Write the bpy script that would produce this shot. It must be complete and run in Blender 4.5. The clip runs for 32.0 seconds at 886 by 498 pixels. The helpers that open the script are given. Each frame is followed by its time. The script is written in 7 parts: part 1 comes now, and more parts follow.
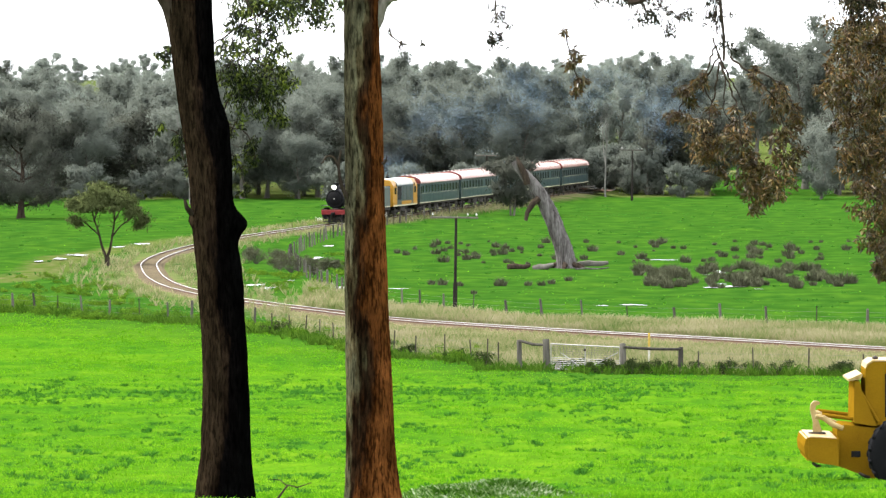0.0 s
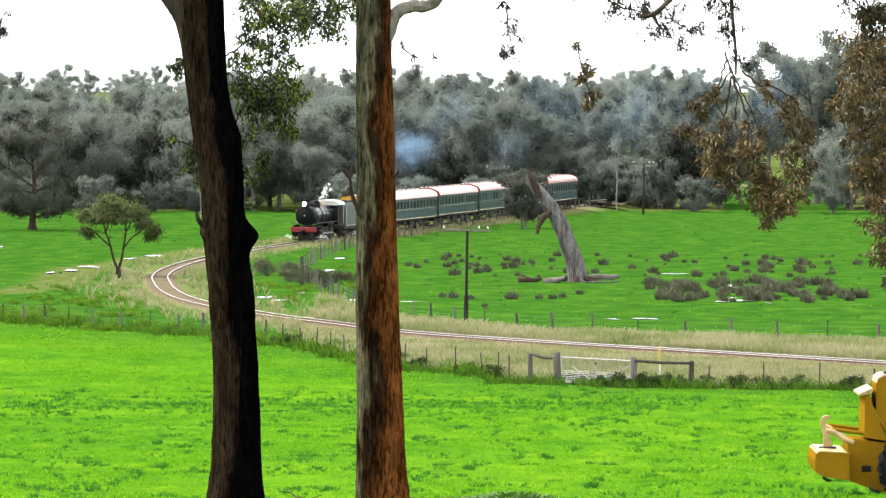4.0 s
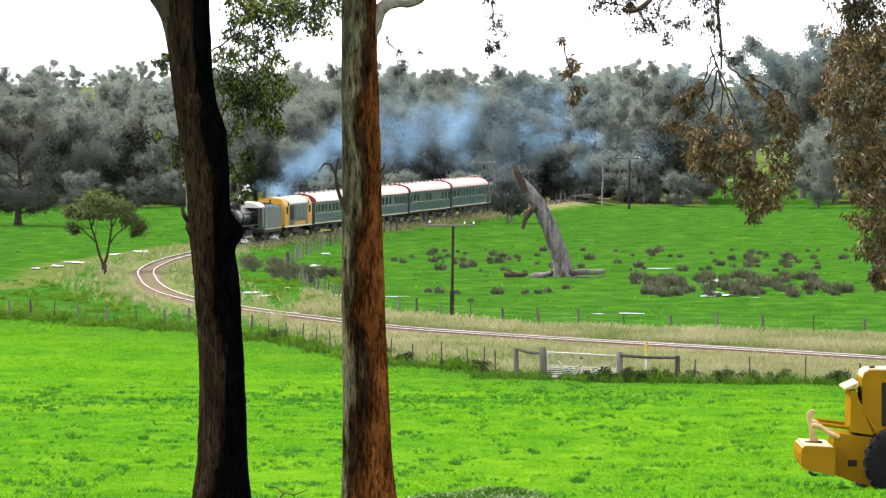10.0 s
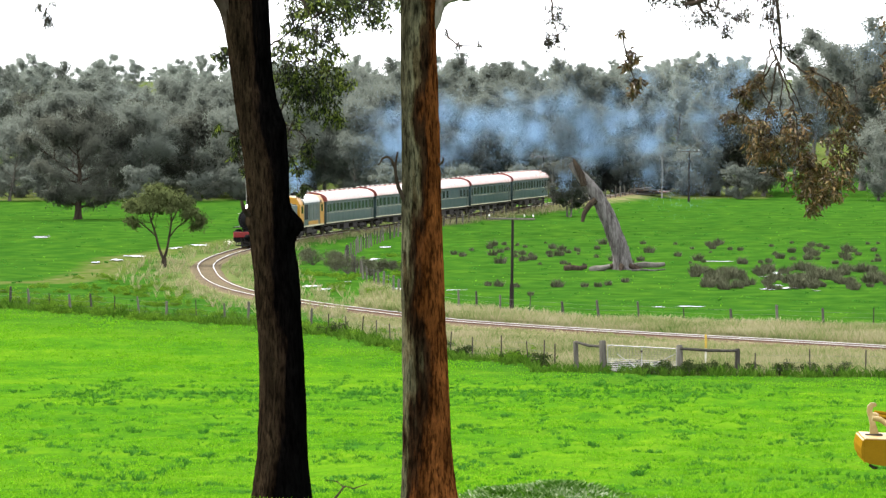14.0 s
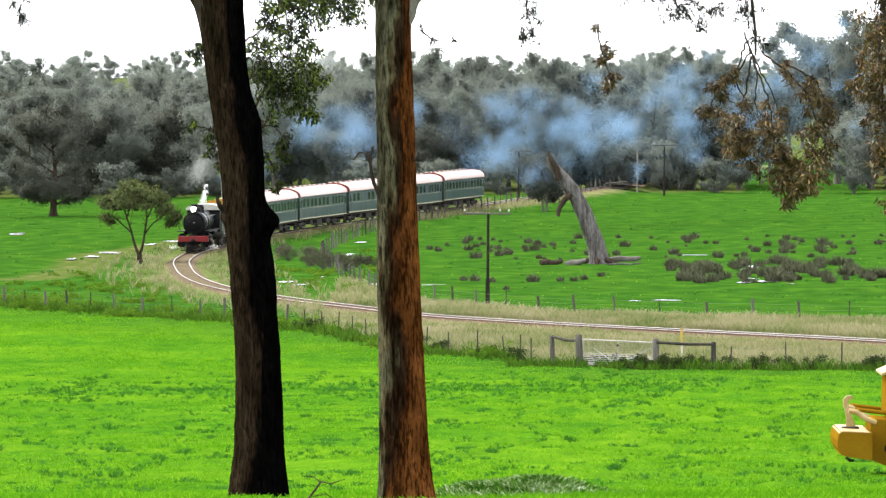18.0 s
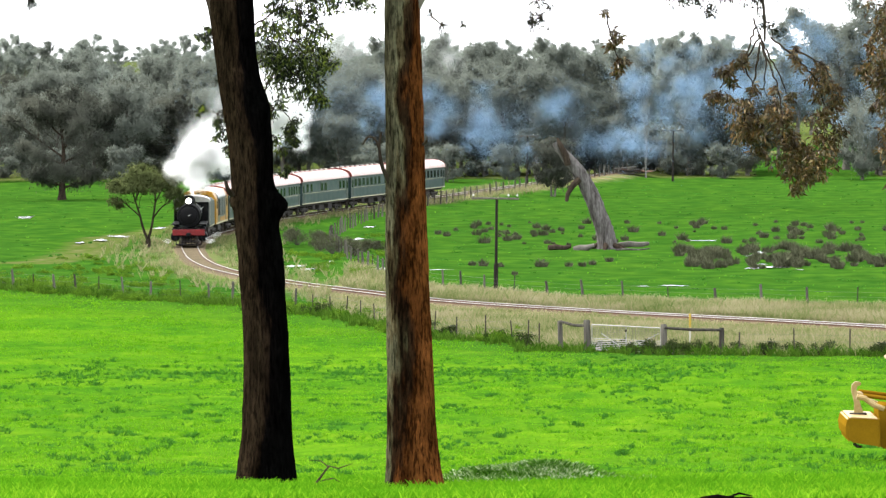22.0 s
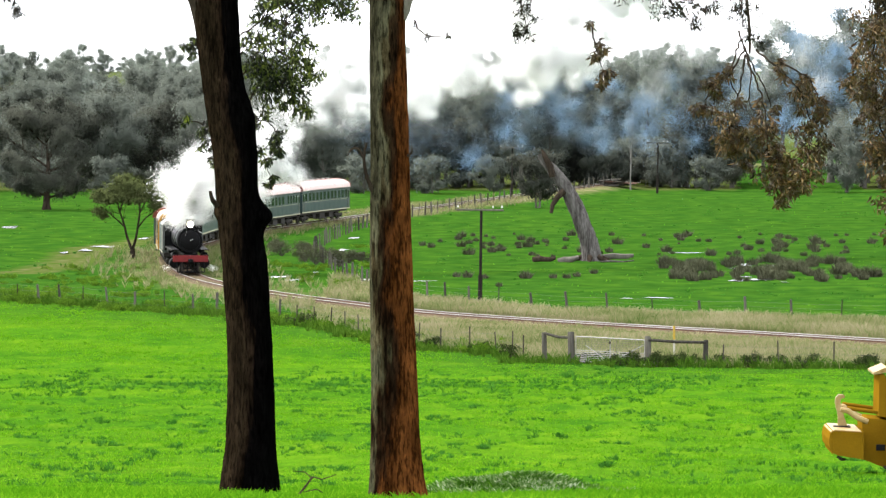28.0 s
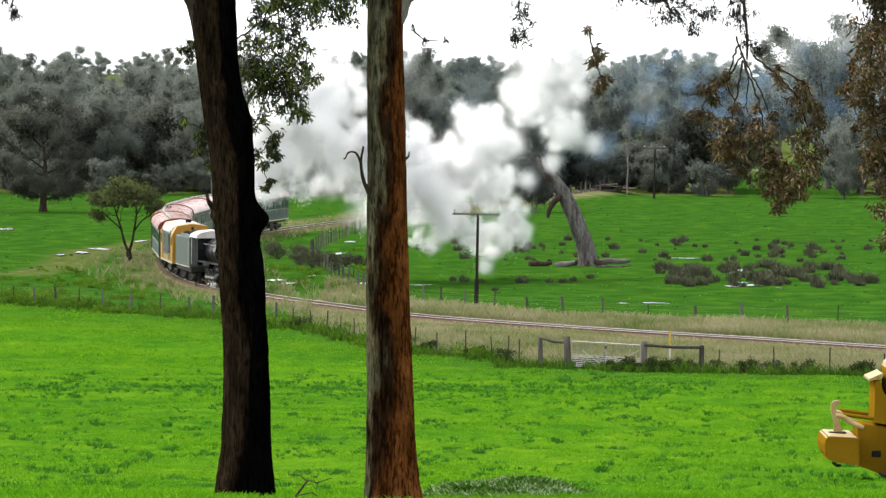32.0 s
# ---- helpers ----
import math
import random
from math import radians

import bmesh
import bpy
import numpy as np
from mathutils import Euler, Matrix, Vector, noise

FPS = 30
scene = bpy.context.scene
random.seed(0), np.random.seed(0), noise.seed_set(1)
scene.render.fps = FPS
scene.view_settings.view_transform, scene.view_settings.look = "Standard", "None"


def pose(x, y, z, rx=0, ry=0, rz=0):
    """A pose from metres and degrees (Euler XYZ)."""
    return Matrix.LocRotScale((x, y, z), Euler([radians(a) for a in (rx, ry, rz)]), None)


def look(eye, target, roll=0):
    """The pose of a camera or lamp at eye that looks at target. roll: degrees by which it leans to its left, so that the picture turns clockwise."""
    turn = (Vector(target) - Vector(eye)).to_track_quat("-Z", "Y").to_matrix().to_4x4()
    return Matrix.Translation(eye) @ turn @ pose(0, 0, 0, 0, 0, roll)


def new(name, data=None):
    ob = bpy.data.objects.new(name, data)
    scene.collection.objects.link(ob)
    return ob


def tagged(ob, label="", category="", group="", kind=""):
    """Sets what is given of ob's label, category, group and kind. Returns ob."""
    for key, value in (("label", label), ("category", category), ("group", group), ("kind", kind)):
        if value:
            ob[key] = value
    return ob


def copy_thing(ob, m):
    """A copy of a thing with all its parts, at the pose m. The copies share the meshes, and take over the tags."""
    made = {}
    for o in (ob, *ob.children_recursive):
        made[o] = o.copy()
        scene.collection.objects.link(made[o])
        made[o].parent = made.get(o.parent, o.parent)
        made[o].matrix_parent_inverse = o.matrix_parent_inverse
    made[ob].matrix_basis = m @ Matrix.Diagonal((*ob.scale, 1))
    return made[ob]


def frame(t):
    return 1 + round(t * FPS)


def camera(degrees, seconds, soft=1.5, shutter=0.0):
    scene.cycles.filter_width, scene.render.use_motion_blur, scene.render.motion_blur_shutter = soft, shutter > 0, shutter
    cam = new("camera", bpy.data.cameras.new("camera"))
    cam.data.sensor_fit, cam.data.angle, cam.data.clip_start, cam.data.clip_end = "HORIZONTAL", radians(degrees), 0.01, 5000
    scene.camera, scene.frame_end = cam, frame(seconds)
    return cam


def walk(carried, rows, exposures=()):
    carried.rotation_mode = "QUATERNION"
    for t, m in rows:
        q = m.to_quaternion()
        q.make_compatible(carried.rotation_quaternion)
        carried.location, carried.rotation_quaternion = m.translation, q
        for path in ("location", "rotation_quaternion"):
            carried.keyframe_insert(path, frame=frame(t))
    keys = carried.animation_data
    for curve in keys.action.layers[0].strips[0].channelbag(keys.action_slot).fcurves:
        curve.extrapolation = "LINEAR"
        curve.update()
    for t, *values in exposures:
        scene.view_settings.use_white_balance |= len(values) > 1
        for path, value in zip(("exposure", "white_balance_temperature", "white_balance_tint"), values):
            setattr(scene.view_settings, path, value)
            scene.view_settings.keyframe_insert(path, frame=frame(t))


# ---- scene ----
cam = camera(2 * math.degrees(math.atan(784 / 8000.0)), 32.0, soft=1.35)
EYE = (0.0, 0.0, 13.5)


def aim(yaw, pitch, roll):
    """Camera pose at the fixed eye: yaw to the right, pitch up, lean, in degrees."""
    return pose(*EYE) @ pose(0, 0, 0, 0, 0, -yaw) @ pose(0, 0, 0, 90 + pitch) @ pose(0, 0, 0, 0, 0, roll)


# seconds, yaw, pitch, roll of the hand-held camera
VIEW = [(0, -0.027, -2.162, -0.208), (0.5, -0.060, -2.154, -0.121), (1, -0.098, -2.082, 0.099), (1.5, -0.144, -2.004, 0.008), (2, -0.164, -1.952, -0.037),
        (2.5, -0.171, -1.957, 0.016), (3, -0.186, -1.973, -0.049), (3.5, -0.177, -1.992, 0.005), (5.5, -0.145, -2.006, -0.004), (6, -0.135, -2.024, 0.014),
        (6.5, -0.103, -2.037, -0.031), (7, -0.074, -2.046, 0.002), (7.5, -0.048, -2.063, 0.002), (8, -0.035, -2.063, 0.015), (8.5, -0.017, -2.063, 0.011),
        (9, 0.000, -2.063, -0.053), (9.5, 0.005, -2.046, -0.002), (10, 0.011, -2.061, -0.066), (10.5, -0.017, -2.088, -0.079), (11, -0.090, -2.111, -0.087),
        (11.5, -0.247, -2.115, -0.066), (12, -0.391, -2.125, -0.085), (12.5, -0.512, -2.129, -0.096), (13, -0.620, -2.110, -0.163), (13.5, -0.706, -2.129, -0.126),
        (14, -0.745, -2.143, -0.196), (14.5, -0.759, -2.140, -0.151), (16.5, -0.667, -1.927, -0.447), (17, -0.544, -1.988, -0.475), (17.5, -0.481, -2.110, -0.462),
        (18, -0.437, -2.209, -0.469), (18.5, -0.427, -2.300, -0.402), (19, -0.404, -2.394, -0.268), (19.5, -0.403, -2.462, -0.183), (20, -0.427, -2.470, -0.257),
        (20.5, -0.447, -2.461, -0.299), (21, -0.498, -2.427, -0.283), (21.5, -0.529, -2.399, -0.356), (22, -0.545, -2.401, -0.291), (22.5, -0.558, -2.422, -0.383),
        (23, -0.556, -2.450, -0.317), (23.5, -0.538, -2.479, -0.294), (24, -0.511, -2.452, -0.158), (24.5, -0.501, -2.420, -0.060), (25, -0.466, -2.380, -0.089),
        (25.5, -0.449, -2.334, -0.050), (27.5, -0.360, -2.277, -0.035), (28, -0.347, -2.258, -0.080), (28.5, -0.335, -2.242, -0.011), (29, -0.330, -2.226, 0.074),
        (29.5, -0.326, -2.191, -0.087), (30, -0.312, -2.182, -0.068), (30.5, -0.304, -2.182, 0.059), (31, -0.312, -2.189, 0.158), (31.5, -0.309, -2.188, 0.167),
        (32, -0.302, -2.206, 0.214)]
walk(cam, [(t, aim(y, p, r)) for t, y, p, r in VIEW], exposures=[(0.0, 1.9), (6.5, 1.97), (9.0, 1.92), (13.0, 1.83), (23.0, 1.79), (28.0, 1.66), (32.0, 1.22)])

# ---- world and sun: bright overcast, sun veiled, high and ahead to the left ----
SUN_AZ, SUN_EL = -72.0, 52.0
world = bpy.data.worlds.new("overcast_sky")
scene.world = world
world.use_nodes = True
wn, wl = world.node_tree.nodes, world.node_tree.links
sky = wn.new("ShaderNodeTexSky")
sky.sky_type, sky.sun_disc = "NISHITA", False
sky.sun_elevation, sky.sun_rotation = radians(SUN_EL), radians(SUN_AZ)
sky.air_density, sky.dust_density, sky.ozone_density = 1.0, 4.0, 1.0
pale = wn.new("ShaderNodeHueSaturation")
pale.inputs["Saturation"].default_value = 0.15
cloud = wn.new("ShaderNodeMix")
cloud.data_type = "RGBA"
cloud.inputs["Factor"].default_value = 0.6
cloud.inputs["B"].default_value = (10.5, 10.8, 11.2, 1)
wl.new(sky.outputs[0], pale.inputs["Color"])
wl.new(pale.outputs[0], cloud.inputs["A"])
wl.new(cloud.outputs["Result"], wn["Background"].inputs["Color"])
wn["Background"].inputs["Strength"].default_value = 0.14
sun = new("sun", bpy.data.lights.new("sun", "SUN"))
sun.data.energy, sun.data.angle, sun.data.color = 2.2, radians(12), (1.0, 0.95, 0.86)
sa, se = radians(SUN_AZ), radians(SUN_EL)
sun.matrix_world = look((300 * math.sin(sa) * math.cos(se), 300 * math.cos(sa) * math.cos(se) + 200, 300 * math.sin(se)), (0, 200, 0))

# ---- mesh builder ----


class Build:
    """Collects vertices and faces for one mesh."""

    def __init__(self):
        self.v, self.f = [], []

    def add(self, verts, faces):
        n = len(self.v)
        self.v.extend(tuple(p) for p in verts)
        self.f.extend(tuple(i + n for i in q) for q in faces)
        return self

    def box(self, x0, x1, y0, y1, z0, z1, c=0.02, m=None):
        """A box with chamfered edges."""
        c = min(c, (x1 - x0) / 3, (y1 - y0) / 3, (z1 - z0) / 3)
        v = []
        for z, i in ((z0, c), (z0 + c, 0), (z1 - c, 0), (z1, c)):
            a, b, d, e = x0 + i, x1 - i, y0 + i, y1 - i
            v += [(a + c, d, z), (b - c, d, z), (b, d + c, z), (b, e - c, z), (b - c, e, z), (a + c, e, z), (a, e - c, z), (a, d + c, z)]
        f = [tuple(range(7, -1, -1)), tuple(range(24, 32))]
        for k in range(3):
            f += [(8 * k + j, 8 * k + (j + 1) % 8, 8 * k + 8 + (j + 1) % 8, 8 * k + 8 + j) for j in range(8)]
        if m is not None:
            v = [m @ Vector(p) for p in v]
        return self.add(v, f)

    def tube(self, pts, radii, n=8, cap=True, wob=0.0, seed=0):
        """A round tube through points, with a radius at each."""
        rnd = random.Random(seed)
        pts = [Vector(p) for p in pts]
        v, up = [], Vector((0.31, 0.17, 0.93))
        side = None
        for i, p in enumerate(pts):
            d = (pts[min(i + 1, len(pts) - 1)] - pts[max(i - 1, 0)]).normalized()
            if side is None:
                side = d.cross(up if abs(d.dot(up)) < 0.95 else Vector((1, 0, 0))).normalized()
            side = (side - d * side.dot(d)).normalized()
            other = d.cross(side)
            for k in range(n):
                a = 2 * math.pi * k / n
                r = radii[i] * (1 + wob * rnd.uniform(-1, 1))
                v.append(p + (side * math.cos(a) + other * math.sin(a)) * r)
        f = [(i * n + k, i * n + (k + 1) % n, (i + 1) * n + (k + 1) % n, (i + 1) * n + k) for i in range(len(pts) - 1) for k in range(n)]
        if cap:
            f += [tuple(range(n - 1, -1, -1)), tuple((len(pts) - 1) * n + k for k in range(n))]
        return self.add(v, f)

    def turn(self, profile, p, axis="z", n=20):
        """A turned body: profile of (radius, along) about an axis through p."""
        v = []
        for r, h in profile:
            for k in range(n):
                a = 2 * math.pi * k / n
                c, s = r * math.cos(a), r * math.sin(a)
                q = {"z": (c, s, h), "x": (h, c, s), "y": (s, h, c)}[axis]
                v.append((p[0] + q[0], p[1] + q[1], p[2] + q[2]))
        m = len(profile)
        f = [(i * n + k, i * n + (k + 1) % n, (i + 1) * n + (k + 1) % n, (i + 1) * n + k) for i in range(m - 1) for k in range(n)]
        f += [tuple(range(n - 1, -1, -1)), tuple((m - 1) * n + k for k in range(n))]
        return self.add(v, f)

    def prism(self, outline, axis, a, b):
        """An outline of (u, w) pushed from a to b along an axis."""
        n = len(outline)
        put = {"x": lambda u, w, t: (t, u, w), "y": lambda u, w, t: (u, t, w), "z": lambda u, w, t: (u, w, t)}[axis]
        v = [put(u, w, t) for t in (a, b) for u, w in outline]
        f = [tuple(range(n - 1, -1, -1)), tuple(range(n, 2 * n))] + [(k, (k + 1) % n, n + (k + 1) % n, n + k) for k in range(n)]
        return self.add(v, f)


def part(name, b, material, parent=None, label="", smooth=False, at=None):
    """Links a Build (or a mesh) as one mesh object, under a thing where one is given."""
    if isinstance(b, Build):
        me = bpy.data.meshes.new(name)
        me.from_pydata(b.v, [], b.f)
        me.materials.append(material)
        if smooth:
            me.polygons.foreach_set("use_smooth", [True] * len(me.polygons))
            me.set_sharp_from_angle(angle=radians(40))
    else:
        me = b
    ob = new(name, me)
    ob.parent = parent
    if at is not None:
        ob.matrix_basis = at
    if label:
        ob["label"] = label
    return ob


def thing(name, m, label, category, group=""):
    ob = new(name)
    ob.matrix_basis = m
    ob.empty_display_size = 0.2
    return tagged(ob, label, category, group)


# ---- materials ----
WET = 0.52  # after rain every surface is darker than when dry


def material(name, stops, scale=4.0, rough=0.7, metal=0.0, fine=40.0, bump=0.2, rand="", vary=0.36, coords="Object", squash=(1, 1, 1), depth=0.02, amount=0.35, spec=0.2, wet=WET):
    """A procedural surface: a colour ramp over coarse and fine noise, with a bump and a gloss that vary.
    rand: 'object' or 'island' shifts the tone from piece to piece."""
    mat = bpy.data.materials.new(name)
    mat.use_nodes = True
    n, l = mat.node_tree.nodes, mat.node_tree.links
    bsdf = n["Principled BSDF"]
    tc = n.new("ShaderNodeTexCoord")
    mp = n.new("ShaderNodeMapping")
    mp.inputs["Scale"].default_value = squash
    l.new(tc.outputs[coords], mp.inputs["Vector"])
    tex = []
    for s, det in ((scale, 6.0), (fine, 3.0)):
        t = n.new("ShaderNodeTexNoise")
        t.inputs["Scale"].default_value, t.inputs["Detail"].default_value = s, det
        l.new(mp.outputs[0], t.inputs["Vector"])
        tex.append(t)
    mix = n.new("ShaderNodeMix")
    mix.inputs["Factor"].default_value = amount
    l.new(tex[0].outputs["Fac"], mix.inputs["A"])
    l.new(tex[1].outputs["Fac"], mix.inputs["B"])
    fac = mix.outputs["Result"]
    if rand:
        src = n.new("ShaderNodeObjectInfo" if rand == "object" else "ShaderNodeNewGeometry")
        add = n.new("ShaderNodeMath")
        add.operation = "MULTIPLY_ADD"
        l.new(src.outputs["Random" if rand == "object" else "Random Per Island"], add.inputs[0])
        add.inputs[1].default_value = vary
        sub = n.new("ShaderNodeMath")
        sub.operation = "SUBTRACT"
        l.new(fac, sub.inputs[0])
        sub.inputs[1].default_value = vary / 2
        l.new(sub.outputs[0], add.inputs[2])
        fac = add.outputs[0]
    ramp = n.new("ShaderNodeValToRGB")
    els = ramp.color_ramp.elements
    while len(els) < len(stops):
        els.new(0.5)
    for e, (at, col) in zip(els, stops):
        e.position, e.color = at, (*(c * wet for c in col), 1)
    l.new(fac, ramp.inputs[0])
    l.new(ramp.outputs[0], bsdf.inputs["Base Color"])
    rr = n.new("ShaderNodeMapRange")
    rr.inputs["To Min"].default_value, rr.inputs["To Max"].default_value = max(0.03, rough - 0.14), min(1, rough + 0.14)
    l.new(tex[0].outputs["Fac"], rr.inputs["Value"])
    l.new(rr.outputs[0], bsdf.inputs["Roughness"])
    bsdf.inputs["Metallic"].default_value = metal
    bsdf.inputs["Specular IOR Level"].default_value = spec
    if bump:
        bm = n.new("ShaderNodeBump")
        bm.inputs["Strength"].default_value, bm.inputs["Distance"].default_value = bump, depth
        l.new(fac, bm.inputs["Height"])
        l.new(bm.outputs[0], bsdf.inputs["Normal"])
    return mat


def ramp3(c, d=0.35):
    """Stops from a darker to a lighter tone of one colour."""
    return [(0.3, tuple(x * (1 - d) for x in c)), (0.52, c), (0.75, tuple(min(1, x * (1 + d)) for x in c))]


def leafy(name, stops, trans=0.25, **kw):
    kw.setdefault("spec", 0.0)
    mat = material(name, stops, rand="island", bump=0.0, **kw)
    n, l = mat.node_tree.nodes, mat.node_tree.links
    tr, mx = n.new("ShaderNodeBsdfTranslucent"), n.new("ShaderNodeMixShader")
    mx.inputs[0].default_value = trans
    ramp = next(x for x in n if x.type == "VALTORGB")
    l.new(ramp.outputs[0], tr.inputs["Color"])
    l.new(n["Principled BSDF"].outputs[0], mx.inputs[1])
    l.new(tr.outputs[0], mx.inputs[2])
    l.new(mx.outputs[0], n["Material Output"].inputs["Surface"])
    return mat


M_BARK_DARK = material("dark_bark", [(0.3, (0.018, 0.014, 0.011)), (0.5, (0.055, 0.042, 0.032)), (0.72, (0.11, 0.085, 0.065))], scale=5, fine=22, squash=(1, 1, 0.22), bump=0.9, depth=0.05, rough=0.85, spec=0.0)
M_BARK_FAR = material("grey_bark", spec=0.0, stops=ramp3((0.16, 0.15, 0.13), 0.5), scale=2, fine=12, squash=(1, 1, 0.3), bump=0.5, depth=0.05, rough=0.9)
M_DEADWOOD = material("weathered_grey_wood", spec=0.0, stops=[(0.34, (0.035, 0.031, 0.029)), (0.5, (0.13, 0.12, 0.114)), (0.72, (0.26, 0.248, 0.24))], scale=2.2, fine=9, squash=(1.6, 1.6, 0.25), bump=0.9, depth=0.1, rough=0.85)
M_POST = material("grey_fence_timber", ramp3((0.125, 0.116, 0.10), 0.55), spec=0.0, scale=9, fine=60, squash=(1, 1, 0.15), bump=0.5, depth=0.01, rough=0.9, rand="object")
M_POLE = material("creosoted_pole", spec=0.0, stops=ramp3((0.035, 0.03, 0.027), 0.4), scale=6, fine=40, squash=(1, 1, 0.1), bump=0.4, rough=0.8)
M_STEEL_DARK = material("rusty_dark_steel", ramp3((0.05, 0.038, 0.032), 0.5), scale=12, fine=70, rough=0.6, metal=0.4)
M_GALV = material("galvanised_steel", ramp3((0.36, 0.36, 0.345), 0.25), scale=10, fine=80, rough=0.45, metal=0.3)
M_RAIL = material("polished_rail", ramp3((0.50, 0.48, 0.46), 0.15), scale=6, fine=60, rough=0.42, metal=1.0)
M_RAIL_WEB = material("rusted_rail_web", ramp3((0.12, 0.06, 0.035), 0.4), scale=10, fine=60, rough=0.85)
M_SLEEPER = material("old_sleeper", spec=0.0, stops=ramp3((0.15, 0.12, 0.085), 0.3), scale=6, fine=40, squash=(0.3, 1, 1), rough=0.9, rand="object")
M_BALLAST = material("dirty_ballast", spec=0.0, stops=[(0.3, (0.075, 0.068, 0.035)), (0.5, (0.17, 0.14, 0.085)), (0.75, (0.27, 0.22, 0.145))], scale=1.3, fine=18, bump=0.9, depth=0.05, rough=0.95, amount=0.55)
# Distance haze is mixed into the next two foliage colours; the paler is farther.
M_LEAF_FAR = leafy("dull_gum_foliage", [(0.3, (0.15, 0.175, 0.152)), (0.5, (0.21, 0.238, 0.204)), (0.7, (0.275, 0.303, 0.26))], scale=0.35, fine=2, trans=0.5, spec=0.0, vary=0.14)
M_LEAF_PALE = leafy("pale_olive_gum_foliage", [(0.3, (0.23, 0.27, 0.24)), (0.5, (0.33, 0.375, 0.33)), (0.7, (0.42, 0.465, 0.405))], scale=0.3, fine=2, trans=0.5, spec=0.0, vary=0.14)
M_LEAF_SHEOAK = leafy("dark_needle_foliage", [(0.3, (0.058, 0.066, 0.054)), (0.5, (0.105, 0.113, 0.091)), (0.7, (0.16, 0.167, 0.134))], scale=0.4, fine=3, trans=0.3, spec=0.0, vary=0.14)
M_LEAF_YOUNG = leafy("olive_green_foliage", [(0.3, (0.04, 0.053, 0.02)), (0.5, (0.09, 0.112, 0.042)), (0.7, (0.17, 0.195, 0.078))], scale=1.0, fine=6, vary=0.2)
M_LEAF_NEAR = leafy("gum_leaves_green", spec=0.12, rough=0.4, stops=[(0.3, (0.007, 0.010, 0.005)), (0.50, (0.028, 0.041, 0.010)), (0.63, (0.125, 0.18, 0.023)), (0.82, (0.40, 0.48, 0.065))], scale=1.3, fine=14, trans=0.35, vary=0.4)
M_LEAF_DEAD = leafy("gum_leaves_browned", spec=0.3, rough=0.35, stops=[(0.22, (0.02, 0.014, 0.006)), (0.36, (0.085, 0.042, 0.011)), (0.5, (0.125, 0.082, 0.022)), (0.62, (0.10, 0.098, 0.03)), (0.72, (0.27, 0.14, 0.036)), (0.85, (0.56, 0.43, 0.22))], scale=1.6, fine=16, vary=0.5)
M_RUSH = leafy("grey_rush_stems", [(0.25, (0.045, 0.052, 0.028)), (0.5, (0.115, 0.122, 0.072)), (0.8, (0.25, 0.25, 0.17))], scale=2.5, fine=20, trans=0.1)
M_DRY = leafy("dry_grass_stems", [(0.26, (0.10, 0.19, 0.035)), (0.40, (0.22, 0.27, 0.09)), (0.56, (0.40, 0.37, 0.20)), (0.8, (0.60, 0.53, 0.36))], scale=0.18, fine=2, trans=0.4, vary=0.25)
M_BLADE = leafy("lush_grass_blades", [(0.25, (0.085, 0.285, 0.009)), (0.48, (0.135, 0.385, 0.012)), (0.74, (0.31, 0.59, 0.028))], scale=0.3, fine=5, trans=0.5)
# The darkness of leaves against bright sky is put into this colour.
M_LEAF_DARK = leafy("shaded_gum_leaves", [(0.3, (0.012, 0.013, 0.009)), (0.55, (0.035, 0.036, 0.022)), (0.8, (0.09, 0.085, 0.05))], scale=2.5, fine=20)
M_WIRE = material("dull_fence_wire", ramp3((0.16, 0.155, 0.15), 0.3), scale=10, rough=0.6, metal=0.3)
M_WATER = material("rain_water", ramp3((0.06, 0.06, 0.055), 0.1), rough=0.2, bump=0.5, scale=6, fine=14, spec=1.0, depth=0.03)

# ---- the line of the railway ----
TRACK_PTS = [(75, 760), (48, 665), (20.2, 556), (14.3, 528.8), (8.1, 500.7), (2.1, 472.1), (-2.6, 450.5), (-7.2, 430), (-11.6, 410.5), (-15.2, 394), (-18.1, 378),
             (-20.0, 363.5), (-21.2, 350), (-21.65, 338), (-21.5, 328), (-20.9, 319.5), (-19.5, 305), (-17.4, 291.5), (-14.2, 279), (-10.4, 268.5), (-6.2, 259),
             (-2.4, 250.5), (6.5, 239), (14.9, 230), (21.9, 222), (50, 190), (110, 120), (200, 10)]


def spline(pts, step):
    """Evenly spaced points along a smooth curve through pts."""
    p = [np.array(q, float) for q in pts]
    p = [2 * p[0] - p[1]] + p + [2 * p[-1] - p[-2]]
    dense = []
    for a, b, c, d in zip(p, p[1:], p[2:], p[3:]):
        for k in range(60):
            t = k / 60
            dense.append(0.5 * (2 * b + (c - a) * t + (2 * a - 5 * b + 4 * c - d) * t ** 2 + (3 * b - a - 3 * c + d) * t ** 3))
    dense = np.array(dense)
    s = np.concatenate([[0], np.cumsum(np.linalg.norm(np.diff(dense, axis=0), axis=1))])
    at = np.arange(0, s[-1], step)
    return np.stack([np.interp(at, s, dense[:, i]) for i in range(dense.shape[1])], 1)


LINE = spline(TRACK_PTS, 0.5)
for _ in range(24):  # ease the curve
    LINE[1:-1] = 0.25 * LINE[:-2] + 0.5 * LINE[1:-1] + 0.25 * LINE[2:]
# the line climbs gently on a low bank towards the wood
RISE = 0.5
_u = np.clip((LINE[:, 1] - 330) / 210, 0, 1)
LINE_Z = RISE * _u * _u * (3 - 2 * _u)
LINE = LINE * ((13.5 - LINE_Z) / 13.5)[:, None]
